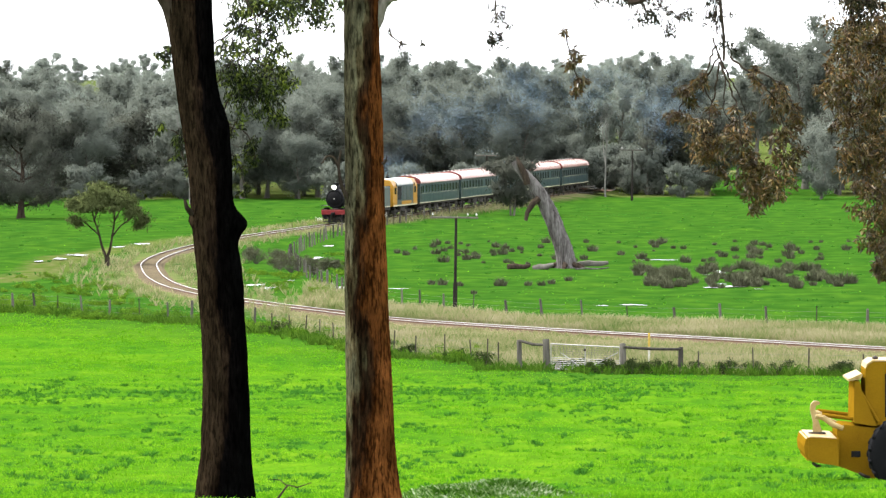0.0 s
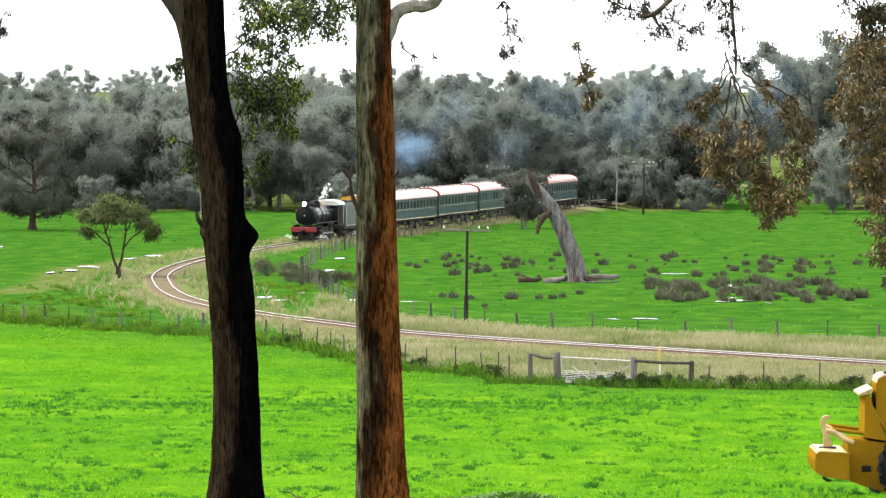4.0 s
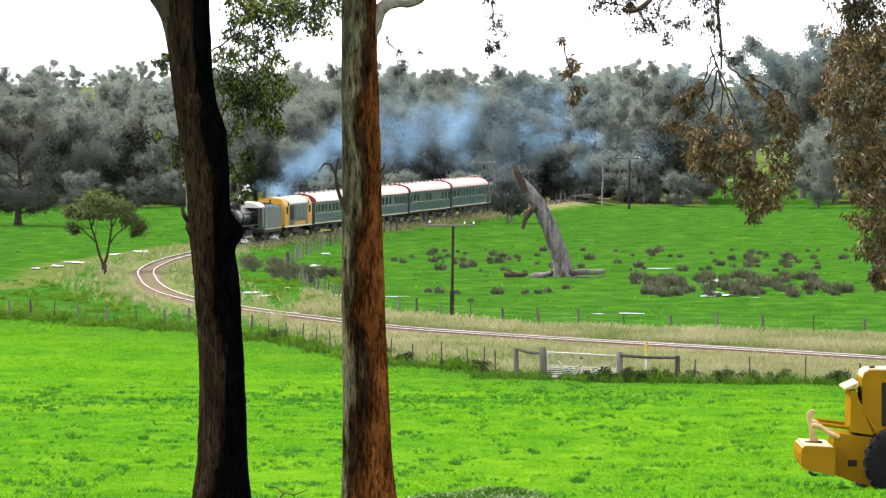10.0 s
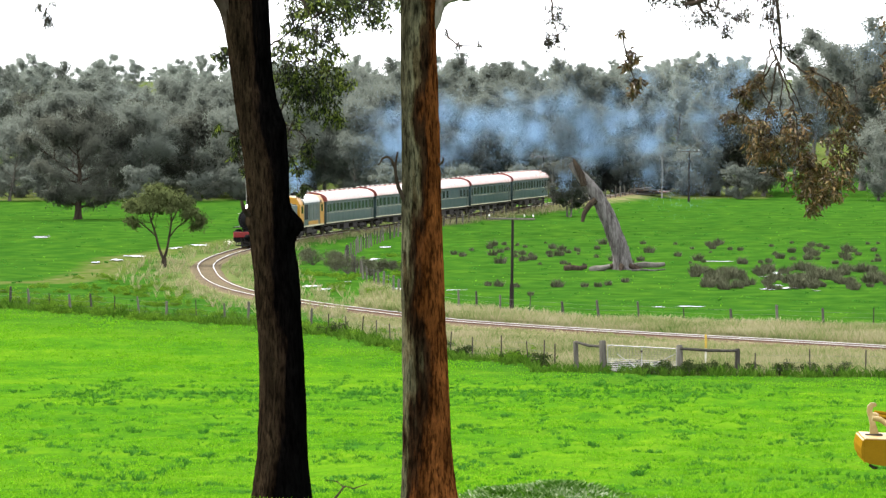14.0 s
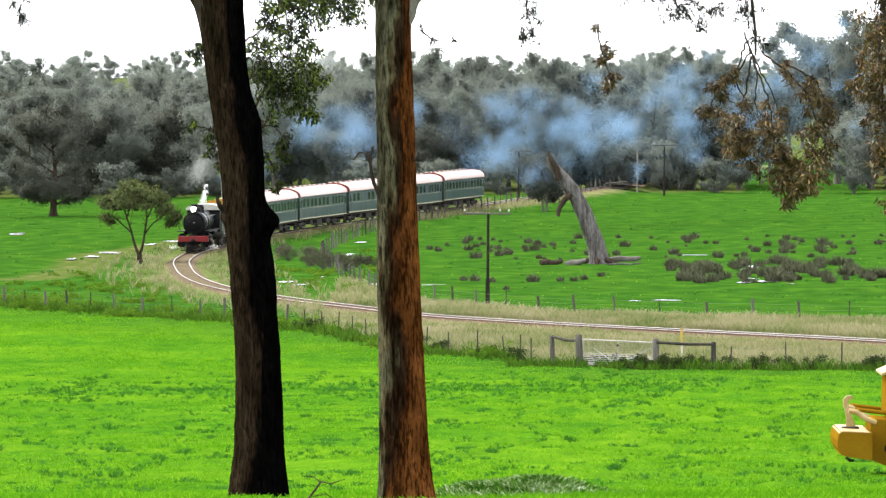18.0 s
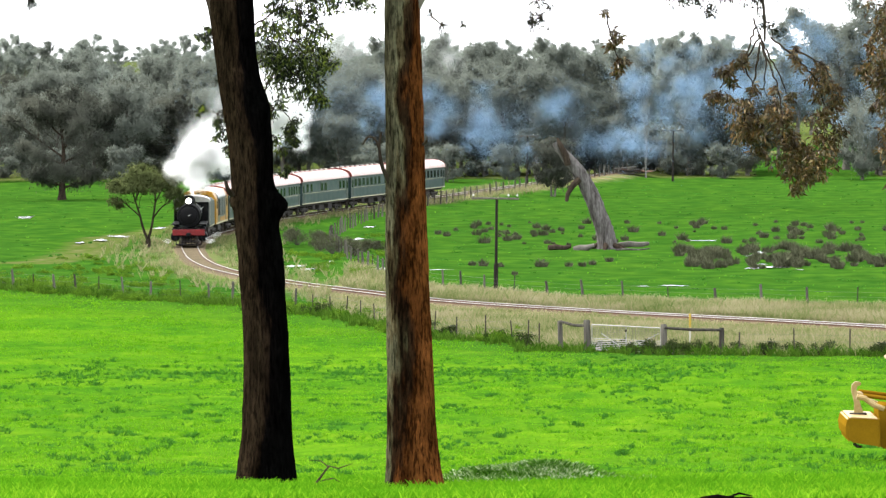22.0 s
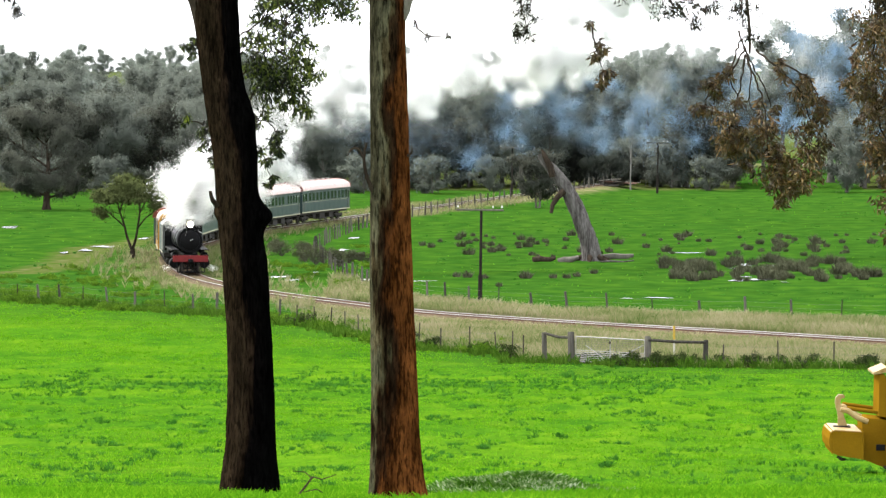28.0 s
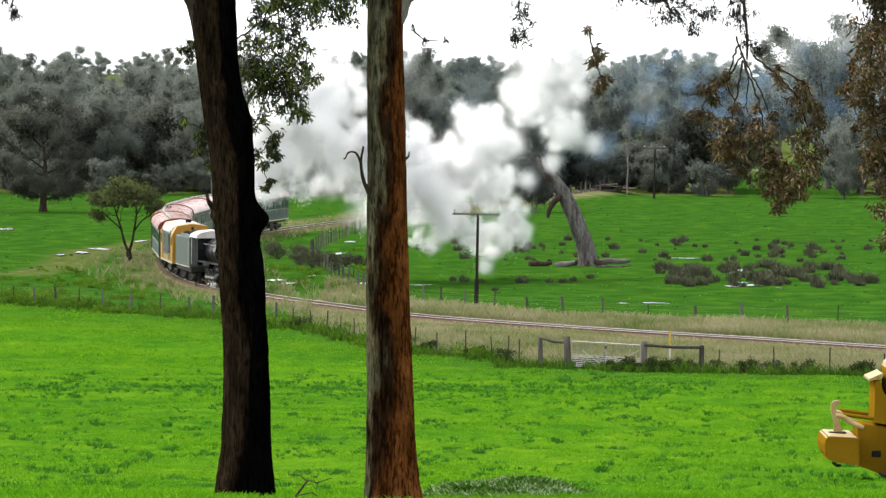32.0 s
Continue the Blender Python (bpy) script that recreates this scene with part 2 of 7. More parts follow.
LINE_S = np.concatenate([[0], np.cumsum(np.linalg.norm(np.diff(LINE, axis=0), axis=1))])
RAIL_TOP = 0.17


def on_line(s):
    return np.array([np.interp(s, LINE_S, LINE[:, 0]), np.interp(s, LINE_S, LINE[:, 1])])


def line_z(s):
    return float(np.interp(s, LINE_S, LINE_Z))


def bank_z(y):
    """Height of the line where it passes the depth y."""
    far = slice(0, int(np.argmin(np.abs(LINE[:, 1] - 330))))
    return np.interp(y, LINE[far, 1][::-1], LINE_Z[far][::-1])


def from_line(x, y):
    """Distance to the railway, for arrays."""
    sub = LINE[::4]
    x, y = np.atleast_1d(np.asarray(x, float)), np.atleast_1d(np.asarray(y, float))
    out = np.full(np.shape(x), 1e9)
    near = (np.abs(x) < 90) & (y > 120) & (y < 620)
    px, py = x[near], y[near]
    best = np.full(px.shape, 1e9)
    for q in sub:
        best = np.minimum(best, (px - q[0]) ** 2 + (py - q[1]) ** 2)
    out[near] = np.sqrt(best)
    return out


# ---- ground ----
DEPTHS = (-400, 0, 30, 59, 87, 140, 200, 214, 520, 620, 900, 1500, 4000)
LEVELS = (11.9, 11.9, 10.2, 7.95, 5.6, 2.75, 0.25, 0.0, 0.0, 0.8, 5.0, 9.0, 12.0)


NEAR_FENCE = [(-60, 320), (-25.7, 265.5), (-14.9, 252), (-8.2, 239), (-2.6, 222), (1.3, 215), (3.4, 207), (7.9, 203), (15, 200), (45, 186)]


def fence_y(x):
    """Depth of the boundary fence at x."""
    f = np.array(sorted(NEAR_FENCE))
    return np.interp(x, f[:, 0], f[:, 1])


def ground_z(x, y):
    x, y = np.asarray(x, float), np.asarray(y, float)
    z = sum(np.interp(y + k, DEPTHS, LEVELS) for k in (-6, -3, 0, 3, 6)) / 5
    z = z + np.clip((np.abs(x) - 70) / 400, 0, 1) * 2 * np.clip((y - 300) / 300, 0, 1)
    roll = 0.05 * np.sin(x * 0.9 + 0.4 * np.sin(y * 0.31)) * np.sin(y * 0.23 + 1.0) + 0.035 * np.sin(x * 0.37 + y * 0.71)
    mound = 0.24 * np.exp(-((x - 0.8) / 0.62) ** 2 - ((y - 59.6) / 0.6) ** 2) + 0.16 * np.exp(-((x + 0.15) / 0.5) ** 2 - ((y - 59.6) / 0.6) ** 2)
    hum = 0.06 * np.sin(x * 3.1 + 1.3 * np.sin(y * 0.53)) * np.sin(y * 1.35 + 1.1 * np.sin(x * 1.27)) + 0.035 * np.sin(x * 5.3 + 2.0 * np.sin(y * 0.8)) * np.sin(y * 2.1 + 0.7 * x)
    hum = hum * (0.6 + 0.6 * np.sin(x * 0.31 + 1.2 * np.sin(y * 0.17))) * np.clip((y - 62) / 10, 0, 1) * np.clip((fence_y(x) - y) / 10, 0, 1)
    bank = np.where(y > 335, bank_z(y) * np.clip((5.0 - from_line(x, y)) / 3.0, 0, 1), 0.0)
    return z + hum + mound + bank + roll * np.clip((y - 30) / 40, 0.2, 1) - 0.03


def gz(x, y):
    return float(np.ravel(ground_z(x, y))[0])


FAR_FENCE = [(60, 226), (23.1, 241.5), (13.5, 247), (4.9, 253), (-2.9, 265.5), (-7.9, 294.5), (-11.0, 325), (-11.5, 345), (-9.1, 390), (-3.4, 424), (2.5, 452), (17, 520)]
MUD = [(-60, 300), (-33, 303), (-28.5, 318), (-29, 341), (-26.5, 357), (-22, 383), (-14, 420), (-4, 470)]


def band(x, y, pts, width):
    """1 on a line, falling to 0 at a width beside it."""
    p = spline(pts, 2.0)
    d2 = np.full(np.shape(x), 1e9)
    for q in p:
        d2 = np.minimum(d2, (x - q[0]) ** 2 + (y - q[1]) ** 2)
    return np.clip(1.3 - np.sqrt(d2) / width, 0, 1)


def inside(x, y):
    """Within the railway's land: between the two fences, for arrays."""
    a = np.array(sorted(NEAR_FENCE)), np.array(sorted(FAR_FENCE[:6]))
    lo = np.interp(x, a[0][:, 0], a[0][:, 1])
    hi = np.interp(x, a[1][:, 0], a[1][:, 1])
    return (y > lo) & (y < hi) & (x > -9)


def dryness(x, y):
    d = from_line(x, y)
    w = np.where(inside(x, y), 1.0, 0.0)
    leg = np.clip((5.0 - d) / 3.5, 0, 1)
    loop = np.clip((7 - d) / 5, 0, 1) * ((x < -9) & (y < 345) & (y > 240))
    return np.maximum(np.maximum(w * np.clip((27 - d) / 7, 0, 1), leg * np.where((x < -9) & (y > 245), 0.6, 1.0)), loop * 0.5)


DAMP = 0.75  # rain-soaked turf


def make_ground():
    def steps(spans):
        out = [spans[0][0]]
        for a, b, st in spans:
            out += list(np.linspace(a, b, max(2, int(round((b - a) / st)) + 1))[1:])
        return np.array(out)

    xs = steps([(-2500, -300, 200), (-300, -70, 12), (-70, -14, 0.8), (-14, 14, 0.35), (14, 70, 0.8), (70, 300, 12), (300, 2500, 200)])
    ys = steps([(-300, 0, 30), (0, 45, 3), (45, 110, 0.35), (110, 230, 0.6), (230, 400, 0.9), (400, 530, 1.6), (530, 1000, 12), (1000, 4000, 200)])
    X, Y = np.meshgrid(xs, ys)
    Z = ground_z(X, Y)
    fine = np.random.RandomState(3).uniform(-1, 1, X.shape)
    Z = Z + fine * np.where(Y < fence_y(X), 0.03, 0.006) * ((Y > 45) & (Y < 400) & (np.abs(X) < 70))
    dline = from_line(X, Y)
    ballast = np.clip((1.9 - dline) / 0.8, 0, 1)
    Z = Z * (1 - ballast) + ballast * (np.where(Y > 335, bank_z(Y), 0.0) - 0.04)
    mud = band(X, Y, MUD, 2.6)
    Z = Z - 0.05 * mud * (Y > 280)
    nx = len(xs)
    quads = [(j * nx + i, j * nx + i + 1, (j + 1) * nx + i + 1, (j + 1) * nx + i) for j in range(len(ys) - 1) for i in range(nx - 1)]
    me = bpy.data.meshes.new("ground")
    me.from_pydata(np.stack([X, Y, Z], -1).reshape(-1, 3).tolist(), [], quads)
    rank = band(X, Y, NEAR_FENCE, 2.2) * 0.8
    gap = (X * 520 / np.maximum(Y, 1) > 31) & (X * 520 / np.maximum(Y, 1) < 45) & (Y < 640)
    mud = np.maximum(mud, np.clip((Y - 505) / 14, 0, 1) * ~gap)
    data = np.ones(X.shape + (4,), np.float32)
    data[..., 0], data[..., 1], data[..., 2], data[..., 3] = dryness(X, Y), mud, rank, np.clip((Y - fence_y(X) + 26) / 30, 0, 1)
    at = me.color_attributes.new("cover", "FLOAT_COLOR", "POINT")
    at.data.foreach_set("color", data.ravel())
    me.polygons.foreach_set("use_smooth", [True] * len(me.polygons))
    mat = bpy.data.materials.new("pasture")
    mat.use_nodes = True
    n, l = mat.node_tree.nodes, mat.node_tree.links
    b = n["Principled BSDF"]
    tc = n.new("ShaderNodeTexCoord")

    def noise_ramp(scale, stops, squash=(1, 1, 1), detail=6.0):
        mp = n.new("ShaderNodeMapping")
        mp.inputs["Scale"].default_value = squash
        t, r = n.new("ShaderNodeTexNoise"), n.new("ShaderNodeValToRGB")
        t.inputs["Scale"].default_value, t.inputs["Detail"].default_value = scale, detail
        l.new(tc.outputs["Object"], mp.inputs["Vector"])
        l.new(mp.outputs[0], t.inputs["Vector"])
        els = r.color_ramp.elements
        while len(els) < len(stops):
            els.new(0.5)
        for e, (a, c) in zip(els, stops):
            e.position, e.color = a, (*(q * DAMP for q in c), 1)
        l.new(t.outputs["Fac"], r.inputs[0])
        return t.outputs["Fac"], r.outputs[0]

    def mix(a, c, f):
        m = n.new("ShaderNodeMix")
        m.data_type = "RGBA"
        for sock, val in (("A", a), ("B", c)):
            if isinstance(val, tuple):
                m.inputs[sock].default_value = (*val, 1)
            else:
                l.new(val, m.inputs[sock])
        if isinstance(f, float):
            m.inputs["Factor"].default_value = f
        else:
            l.new(f, m.inputs["Factor"])
        return m.outputs["Result"]

    _, big = noise_ramp(0.11, [(0.36, (0.015, 0.072, 0.004)), (0.47, (0.038, 0.118, 0.006)), (0.60, (0.105, 0.195, 0.006))], (0.8, 1, 1), 8)
    f2, small = noise_ramp(1.7, [(0.33, (0.011, 0.052, 0.004)), (0.46, (0.033, 0.108, 0.006)), (0.66, (0.092, 0.185, 0.006))], (1, 0.6, 1), 8)
    f3, fine_c = noise_ramp(9.0, [(0.3, (0.014, 0.058, 0.005)), (0.52, (0.038, 0.118, 0.007)), (0.75, (0.088, 0.18, 0.006))], (1, 0.5, 1), 4)
    _, tan = noise_ramp(1.2, [(0.3, (0.05, 0.095, 0.016)), (0.5, (0.12, 0.12, 0.05)), (0.75, (0.21, 0.185, 0.115))], (0.5, 1, 1), 8)
    _, brown = noise_ramp(0.8, [(0.35, (0.038, 0.078, 0.008)), (0.55, (0.072, 0.085, 0.026)), (0.75, (0.12, 0.11, 0.058))], (1, 1, 1), 8)
    _, sward = noise_ramp(0.55, [(0.40, (0.010, 0.058, 0.005)), (0.47, (0.034, 0.112, 0.006)), (0.56, (0.062, 0.150, 0.006)), (0.64, (0.125, 0.21, 0.010))], (1, 0.8, 1), 12)
    green = mix(mix(mix(big, sward, 0.5), small, 0.38), fine_c, 0.3)
    ca = n.new("ShaderNodeVertexColor")
    ca.layer_name = "cover"
    sep = n.new("ShaderNodeSeparateColor")
    l.new(ca.outputs[0], sep.inputs[0])
    fd, _ = noise_ramp(0.6, [(0, (0, 0, 0)), (1, (1, 1, 1))])

    def ragged(sock, lo=0.25, hi=0.75):
        a = n.new("ShaderNodeMath")
        a.operation = "MULTIPLY_ADD"
        l.new(fd, a.inputs[0])
        a.inputs[1].default_value = 0.9
        s = n.new("ShaderNodeMath")
        s.operation = "SUBTRACT"
        l.new(sock, s.inputs[0])
        s.inputs[1].default_value = 0.45
        l.new(s.outputs[0], a.inputs[2])
        r = n.new("ShaderNodeMapRange")
        r.inputs["From Min"].default_value, r.inputs["From Max"].default_value = lo, hi
        l.new(a.outputs[0], r.inputs["Value"])
        return r.outputs[0]

    _, wet_flat = noise_ramp(0.5, [(0.34, (0.012, 0.044, 0.006)), (0.48, (0.018, 0.059, 0.008)), (0.64, (0.032, 0.084, 0.009))], (1, 0.7, 1), 10)
    green = mix(green, mix(wet_flat, green, 0.15), ca.outputs["Alpha"])
    col = mix(green, tan, ragged(sep.outputs[0]))
    col = mix(col, brown, ragged(sep.outputs[1]))
    col = mix(col, (0.017, 0.046, 0.004), ragged(sep.outputs[2], 0.4, 1.1))
    l.new(col, b.inputs["Base Color"])
    b.inputs["Roughness"].default_value = 0.85
    b.inputs["Specular IOR Level"].default_value = 0.0
    bm = n.new("ShaderNodeBump")
    bm.inputs["Strength"].default_value, bm.inputs["Distance"].default_value = 0.8, 0.10
    hm = n.new("ShaderNodeMath")
    hm.operation = "ADD"
    l.new(f2, hm.inputs[0])
    l.new(f3, hm.inputs[1])
    l.new(hm.outputs[0], bm.inputs["Height"])
    l.new(bm.outputs[0], b.inputs["Normal"])
    me.materials.append(mat)
    return tagged(new("ground", me), "lush green pasture sloping down to a flat railway reserve", "ground", kind="structure")


make_ground()


def side(s, off):
    p, q = on_line(s - 0.5), on_line(s + 0.5)
    d = (q - p) / np.linalg.norm(q - p)
    c = on_line(s)
    return (c[0] + d[1] * off, c[1] - d[0] * off)


def strip(b, s0, s1, step, outline):
    """Pushes a cross-section of (offset, height) along the railway."""
    ss = np.arange(s0, s1, step)
    n = len(outline)
    v = []
    for s in ss:
        for off, z in outline:
            x, y = side(s, off)
            v.append((x, y, z + line_z(s)))
    f = [(i * n + k, i * n + (k + 1) % n, (i + 1) * n + (k + 1) % n, (i + 1) * n + k) for i in range(len(ss) - 1) for k in range(n)]
    b.add(v, f)


S0, S1 = 40.0, float(LINE_S[-1]) - 30
track = tagged(new("railway_track"), "narrow gauge track with worn shiny rails on old sleepers", "track", kind="structure")
bb = Build()
strip(bb, S0, S1, 1.0, [(-1.5, -0.2), (1.5, -0.2), (0.95, 0.045), (-0.95, 0.045)])
part("ballast", bb, M_BALLAST, track, "brown dirty ballast with weeds")
for o in (-0.565, 0.565):
    web, head = Build(), Build()
    strip(web, S0, S1, 0.8, [(o - 0.06, 0.05), (o + 0.06, 0.05), (o + 0.02, 0.08), (o + 0.02, 0.135), (o - 0.02, 0.135), (o - 0.02, 0.08)])
    strip(head, S0, S1, 0.8, [(o - 0.035, 0.135), (o + 0.035, 0.135), (o + 0.035, RAIL_TOP - 0.008), (o + 0.025, RAIL_TOP), (o - 0.025, RAIL_TOP), (o - 0.035, RAIL_TOP - 0.008)])
    rail = part("rail", web, M_RAIL_WEB, track, "rust-brown rail")
    part("rail_head", head, M_RAIL, rail, "polished running surface")

# ---- trees ----


def limb(b, rnd, p, d, length, r, level, tips, droop=0.0, spread=0.6, n=7, wob=0.06):
    """A bending limb that forks; tips gathers where leaves hang."""
    pts, radii = [p.copy()], [r]
    segs = 5
    for k in range(segs):
        d = (d + Vector((rnd.uniform(-1, 1), rnd.uniform(-1, 1), rnd.uniform(-0.6, 0.8) - droop)) * 0.16).normalized()
        p = p + d * length / segs
        pts.append(p.copy())
        radii.append(r * (1 - 0.5 * (k + 1) / segs))
    b.tube(pts, radii, n=n, wob=wob, seed=rnd.random())
    if level == 0:
        tips += [pts[-1], pts[-2], pts[-3]]
        return
    if level >= 1:
        tips += [pts[-1], pts[3]]
    for k in range(rnd.choice((2, 3, 3))):
        a = rnd.uniform(0, 2 * math.pi)
        side_d = Vector((math.cos(a), math.sin(a), rnd.uniform(-0.1, 0.7)))
        q = pts[-1] if k < 2 else pts[rnd.choice((2, 3, 4))]
        limb(b, rnd, q, (d + side_d * spread * rnd.uniform(0.7, 1.3)).normalized(), length * rnd.uniform(0.6, 0.8), r * 0.48, level - 1, tips, droop, spread, max(4, n - 2), wob)


def leaves(b, rnd, centres, count, rad, size, flat=0.75, hang=0.0, thin=0.45, far=False, normals=None, core=None):
    """Clumps of small leaf blades round the centres, each a bent pair of triangles; far ones may
    gather a soft normal each, which follows the clump and the crown round its core."""
    v, f = [], []
    for _ in range(count):
        c = rnd.choice(centres)
        r = rad * (min(1.7, abs(rnd.gauss(0, 0.62))) if far else rnd.random() ** 0.55)
        a, u = rnd.uniform(0, 2 * math.pi), rnd.uniform(-1, 1)
        h = math.sqrt(1 - u * u)
        p = c + Vector((r * h * math.cos(a), r * h * math.sin(a), r * u * flat))
        d = Vector((rnd.gauss(0, 1), rnd.gauss(0, 1), rnd.gauss(0, 0.7) - (1.3 if far else hang))).normalized()
        w = d.cross(Vector((rnd.gauss(0, 1), rnd.gauss(0, 1), rnd.gauss(0, 1)))).normalized()
        s = size * rnd.uniform(0.6, 1.4)
        n = len(v)
        if far:
            q = [p, p + d * s * 0.8 + w * s * thin * 0.75, p + d * s * 1.3 - w * s * thin * 0.4]
            if normals is not None:
                out = ((p - c) / rad * 0.35 + (p - core) / core.z * 0.9 + Vector((0, -0.25, 0.35)) + w * 0.12).normalized()
                if (q[1] - q[0]).cross(q[2] - q[0]).dot(out) < 0:
                    q.reverse()
                normals += [out[:]] * 3
            v += q
            f.append((n, n + 1, n + 2))
            continue
        nrm = d.cross(w) * s * 0.12
        v += [p, p + d * s * 0.45 + w * s * thin * 0.5 + nrm, p + d * s, p + d * s * 0.45 - w * s * thin * 0.5 + nrm]
        f += [(n, n + 1, n + 2), (n, n + 2, n + 3)]
    b.add(v, f)


def shade(ob, normals):
    """Gives a crown the soft normals of its clumps."""
    ob.data.polygons.foreach_set("use_smooth", [True] * len(ob.data.polygons))
    ob.data.normals_split_custom_set_from_vertices(normals)


def gum_tree(seed, height, clear, spread, level, count, rad, size, leaf, bark, label, name="gum_tree", r=0.35, flat=0.75, stems=1, lean=0.0, wide=0.36, peak=0.45):
    """A tree whose limbs leave the trunk all the way up; wide is the crown's radius over its height, peak where it is widest."""
    rnd = random.Random(seed)
    trunk, tips = Build(), []
    for k in range(stems):
        a = rnd.uniform(0, 6.28)
        d = Vector((math.cos(a) * lean, math.sin(a) * lean, 1)).normalized()
        p = Vector((math.cos(a) * 0.15 * (stems > 1), math.sin(a) * 0.15 * (stems > 1), -0.15))
        pts, rr, n = [p.copy()], [r * 1.35], 10
        for j in range(n):
            d = (d + Vector((rnd.uniform(-1, 1), rnd.uniform(-1, 1), 0.35)) * 0.09).normalized()
            p = p + d * height * 0.86 / n
            pts.append(p.copy())
            rr.append(r * (1 - 0.085 * (j + 1)))
        trunk.tube(pts, rr, n=9, wob=0.07, seed=seed + k)
        tips.append(pts[-1])
        limbs = 13 if level > 2 else 9
        for j in range(limbs):
            u = clear / height + (0.86 - clear / height) * (j + rnd.random()) / limbs
            i = min(n - 1, int(u / 0.86 * n))
            q = pts[i].lerp(pts[i + 1], u / 0.86 * n - i)
            v = (u - clear / height) / (1 - clear / height)
            shape = max(0.25, 1 - ((v - peak) / (1 - peak if v > peak else peak + 0.25)) ** 2)
            a = j * 2.4 + rnd.uniform(-0.5, 0.5)
            e = (Vector((math.cos(a), math.sin(a), 0.35 + 0.5 * v + rnd.uniform(-0.25, 0.35)))).normalized()
            limb(trunk, rnd, q, e, height * wide * shape * rnd.uniform(0.5, 0.85) * (0.75 if stems > 1 else 1), r * 0.42 * (1 - 0.6 * u), min(level - 2, 1), tips, spread=spread, n=6)
    crown = Build()
    soft = []
    leaves(crown, rnd, tips, count, rad, size, flat, far=True, normals=soft, core=Vector((0, 0, height * 0.55)))
    t = thing(name, pose(0, 0, 0), label, "tree", "")
    part("trunk", trunk, bark, t, smooth=True)
    shade(part("crown", crown, leaf, t), soft)
    return t


def plant(t, x, y, turn, size=1.0, tall=None, sink=0.1):
    t.matrix_basis = Matrix.LocRotScale((x, y, gz(x, y) - sink), Euler((0, 0, turn)), (size, size, tall or size))
    return t


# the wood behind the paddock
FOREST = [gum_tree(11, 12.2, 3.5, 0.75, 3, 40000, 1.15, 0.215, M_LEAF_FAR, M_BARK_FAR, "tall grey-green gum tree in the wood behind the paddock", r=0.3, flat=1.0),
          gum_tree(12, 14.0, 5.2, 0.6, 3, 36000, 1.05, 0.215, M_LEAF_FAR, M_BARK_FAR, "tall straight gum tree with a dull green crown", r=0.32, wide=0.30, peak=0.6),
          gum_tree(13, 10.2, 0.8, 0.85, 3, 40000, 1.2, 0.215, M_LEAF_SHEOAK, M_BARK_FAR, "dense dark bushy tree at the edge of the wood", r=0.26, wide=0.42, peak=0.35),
          gum_tree(14, 13.2, 4.0, 0.7, 3, 34000, 1.1, 0.225, M_LEAF_PALE, M_BARK_FAR, "gum tree on the rise behind, its colour paled for haze", r=0.3),
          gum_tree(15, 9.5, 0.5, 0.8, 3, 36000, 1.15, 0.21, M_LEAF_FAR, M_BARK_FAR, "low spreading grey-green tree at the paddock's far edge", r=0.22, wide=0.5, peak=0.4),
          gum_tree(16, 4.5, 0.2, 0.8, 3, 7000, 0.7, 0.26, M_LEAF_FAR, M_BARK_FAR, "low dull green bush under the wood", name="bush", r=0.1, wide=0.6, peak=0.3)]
for t in FOREST:
    t["group"] = "trees of the wood"
FOREST[5]["category"], FOREST[5]["group"] = "bush", "bushes under the wood"


def plant_forest():
    rnd = random.Random(5)
    first = set()
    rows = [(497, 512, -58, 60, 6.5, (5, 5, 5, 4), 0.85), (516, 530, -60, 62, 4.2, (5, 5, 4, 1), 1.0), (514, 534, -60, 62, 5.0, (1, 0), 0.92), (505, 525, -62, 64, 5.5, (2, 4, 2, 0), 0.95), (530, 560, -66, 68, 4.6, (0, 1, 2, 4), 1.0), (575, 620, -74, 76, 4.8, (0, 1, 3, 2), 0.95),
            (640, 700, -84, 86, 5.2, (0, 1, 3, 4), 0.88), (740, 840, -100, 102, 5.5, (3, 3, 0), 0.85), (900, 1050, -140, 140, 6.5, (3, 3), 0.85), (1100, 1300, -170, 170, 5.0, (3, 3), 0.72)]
    for y0, y1, xa, xb, gap, kinds, size in rows:
        x = xa
        while x < xb:
            x += gap * rnd.uniform(0.6, 1.4)
            y = rnd.uniform(y0, y1)
            if (y < 570 and 31 < x * 520 / y < 43) or (11 < x < 21 and y < 526):
                continue
            dl = np.min(np.hypot(LINE[:, 0] - x, LINE[:, 1] - y))
            if dl < 4.8:
                continue
            k = rnd.choice(kinds)
            s = size * rnd.uniform(0.85, 1.1)
            src = FOREST[k]
            t = src if k not in first else copy_thing(src, pose(0, 0, 0))
            first.add(k)
            plant(t, x, y, rnd.uniform(0, 6.28), s, s * rnd.uniform(0.9, 1.1))


plant_forest()
# tall gums on the right-hand rise, and the high clump above the line
for x, y, s in ((43, 540, 1.35), (47, 548, 1.25), (52, 560, 1.3), (39.5, 575, 1.15), (56, 545, 1.3), (-12, 560, 1.05), (-8, 566, 1.0), (-4, 560, 1.08), (-17, 570, 0.98)):
    plant(copy_thing(FOREST[1], pose(0, 0, 0)), x, y, x, s)

# undergrowth behind the timber heap
_r = random.Random(41)
for k in range(15):
    x = 9.5 + 1.05 * k + _r.uniform(-0.4, 0.4)
    q = _r.uniform(0.75, 1.15)
    plant(copy_thing(FOREST[(5, 5, 4)[k % 3]], pose(0, 0, 0)), x, _r.uniform(521, 531), x * 3, q * (0.6 if k % 3 == 2 else 1.0))

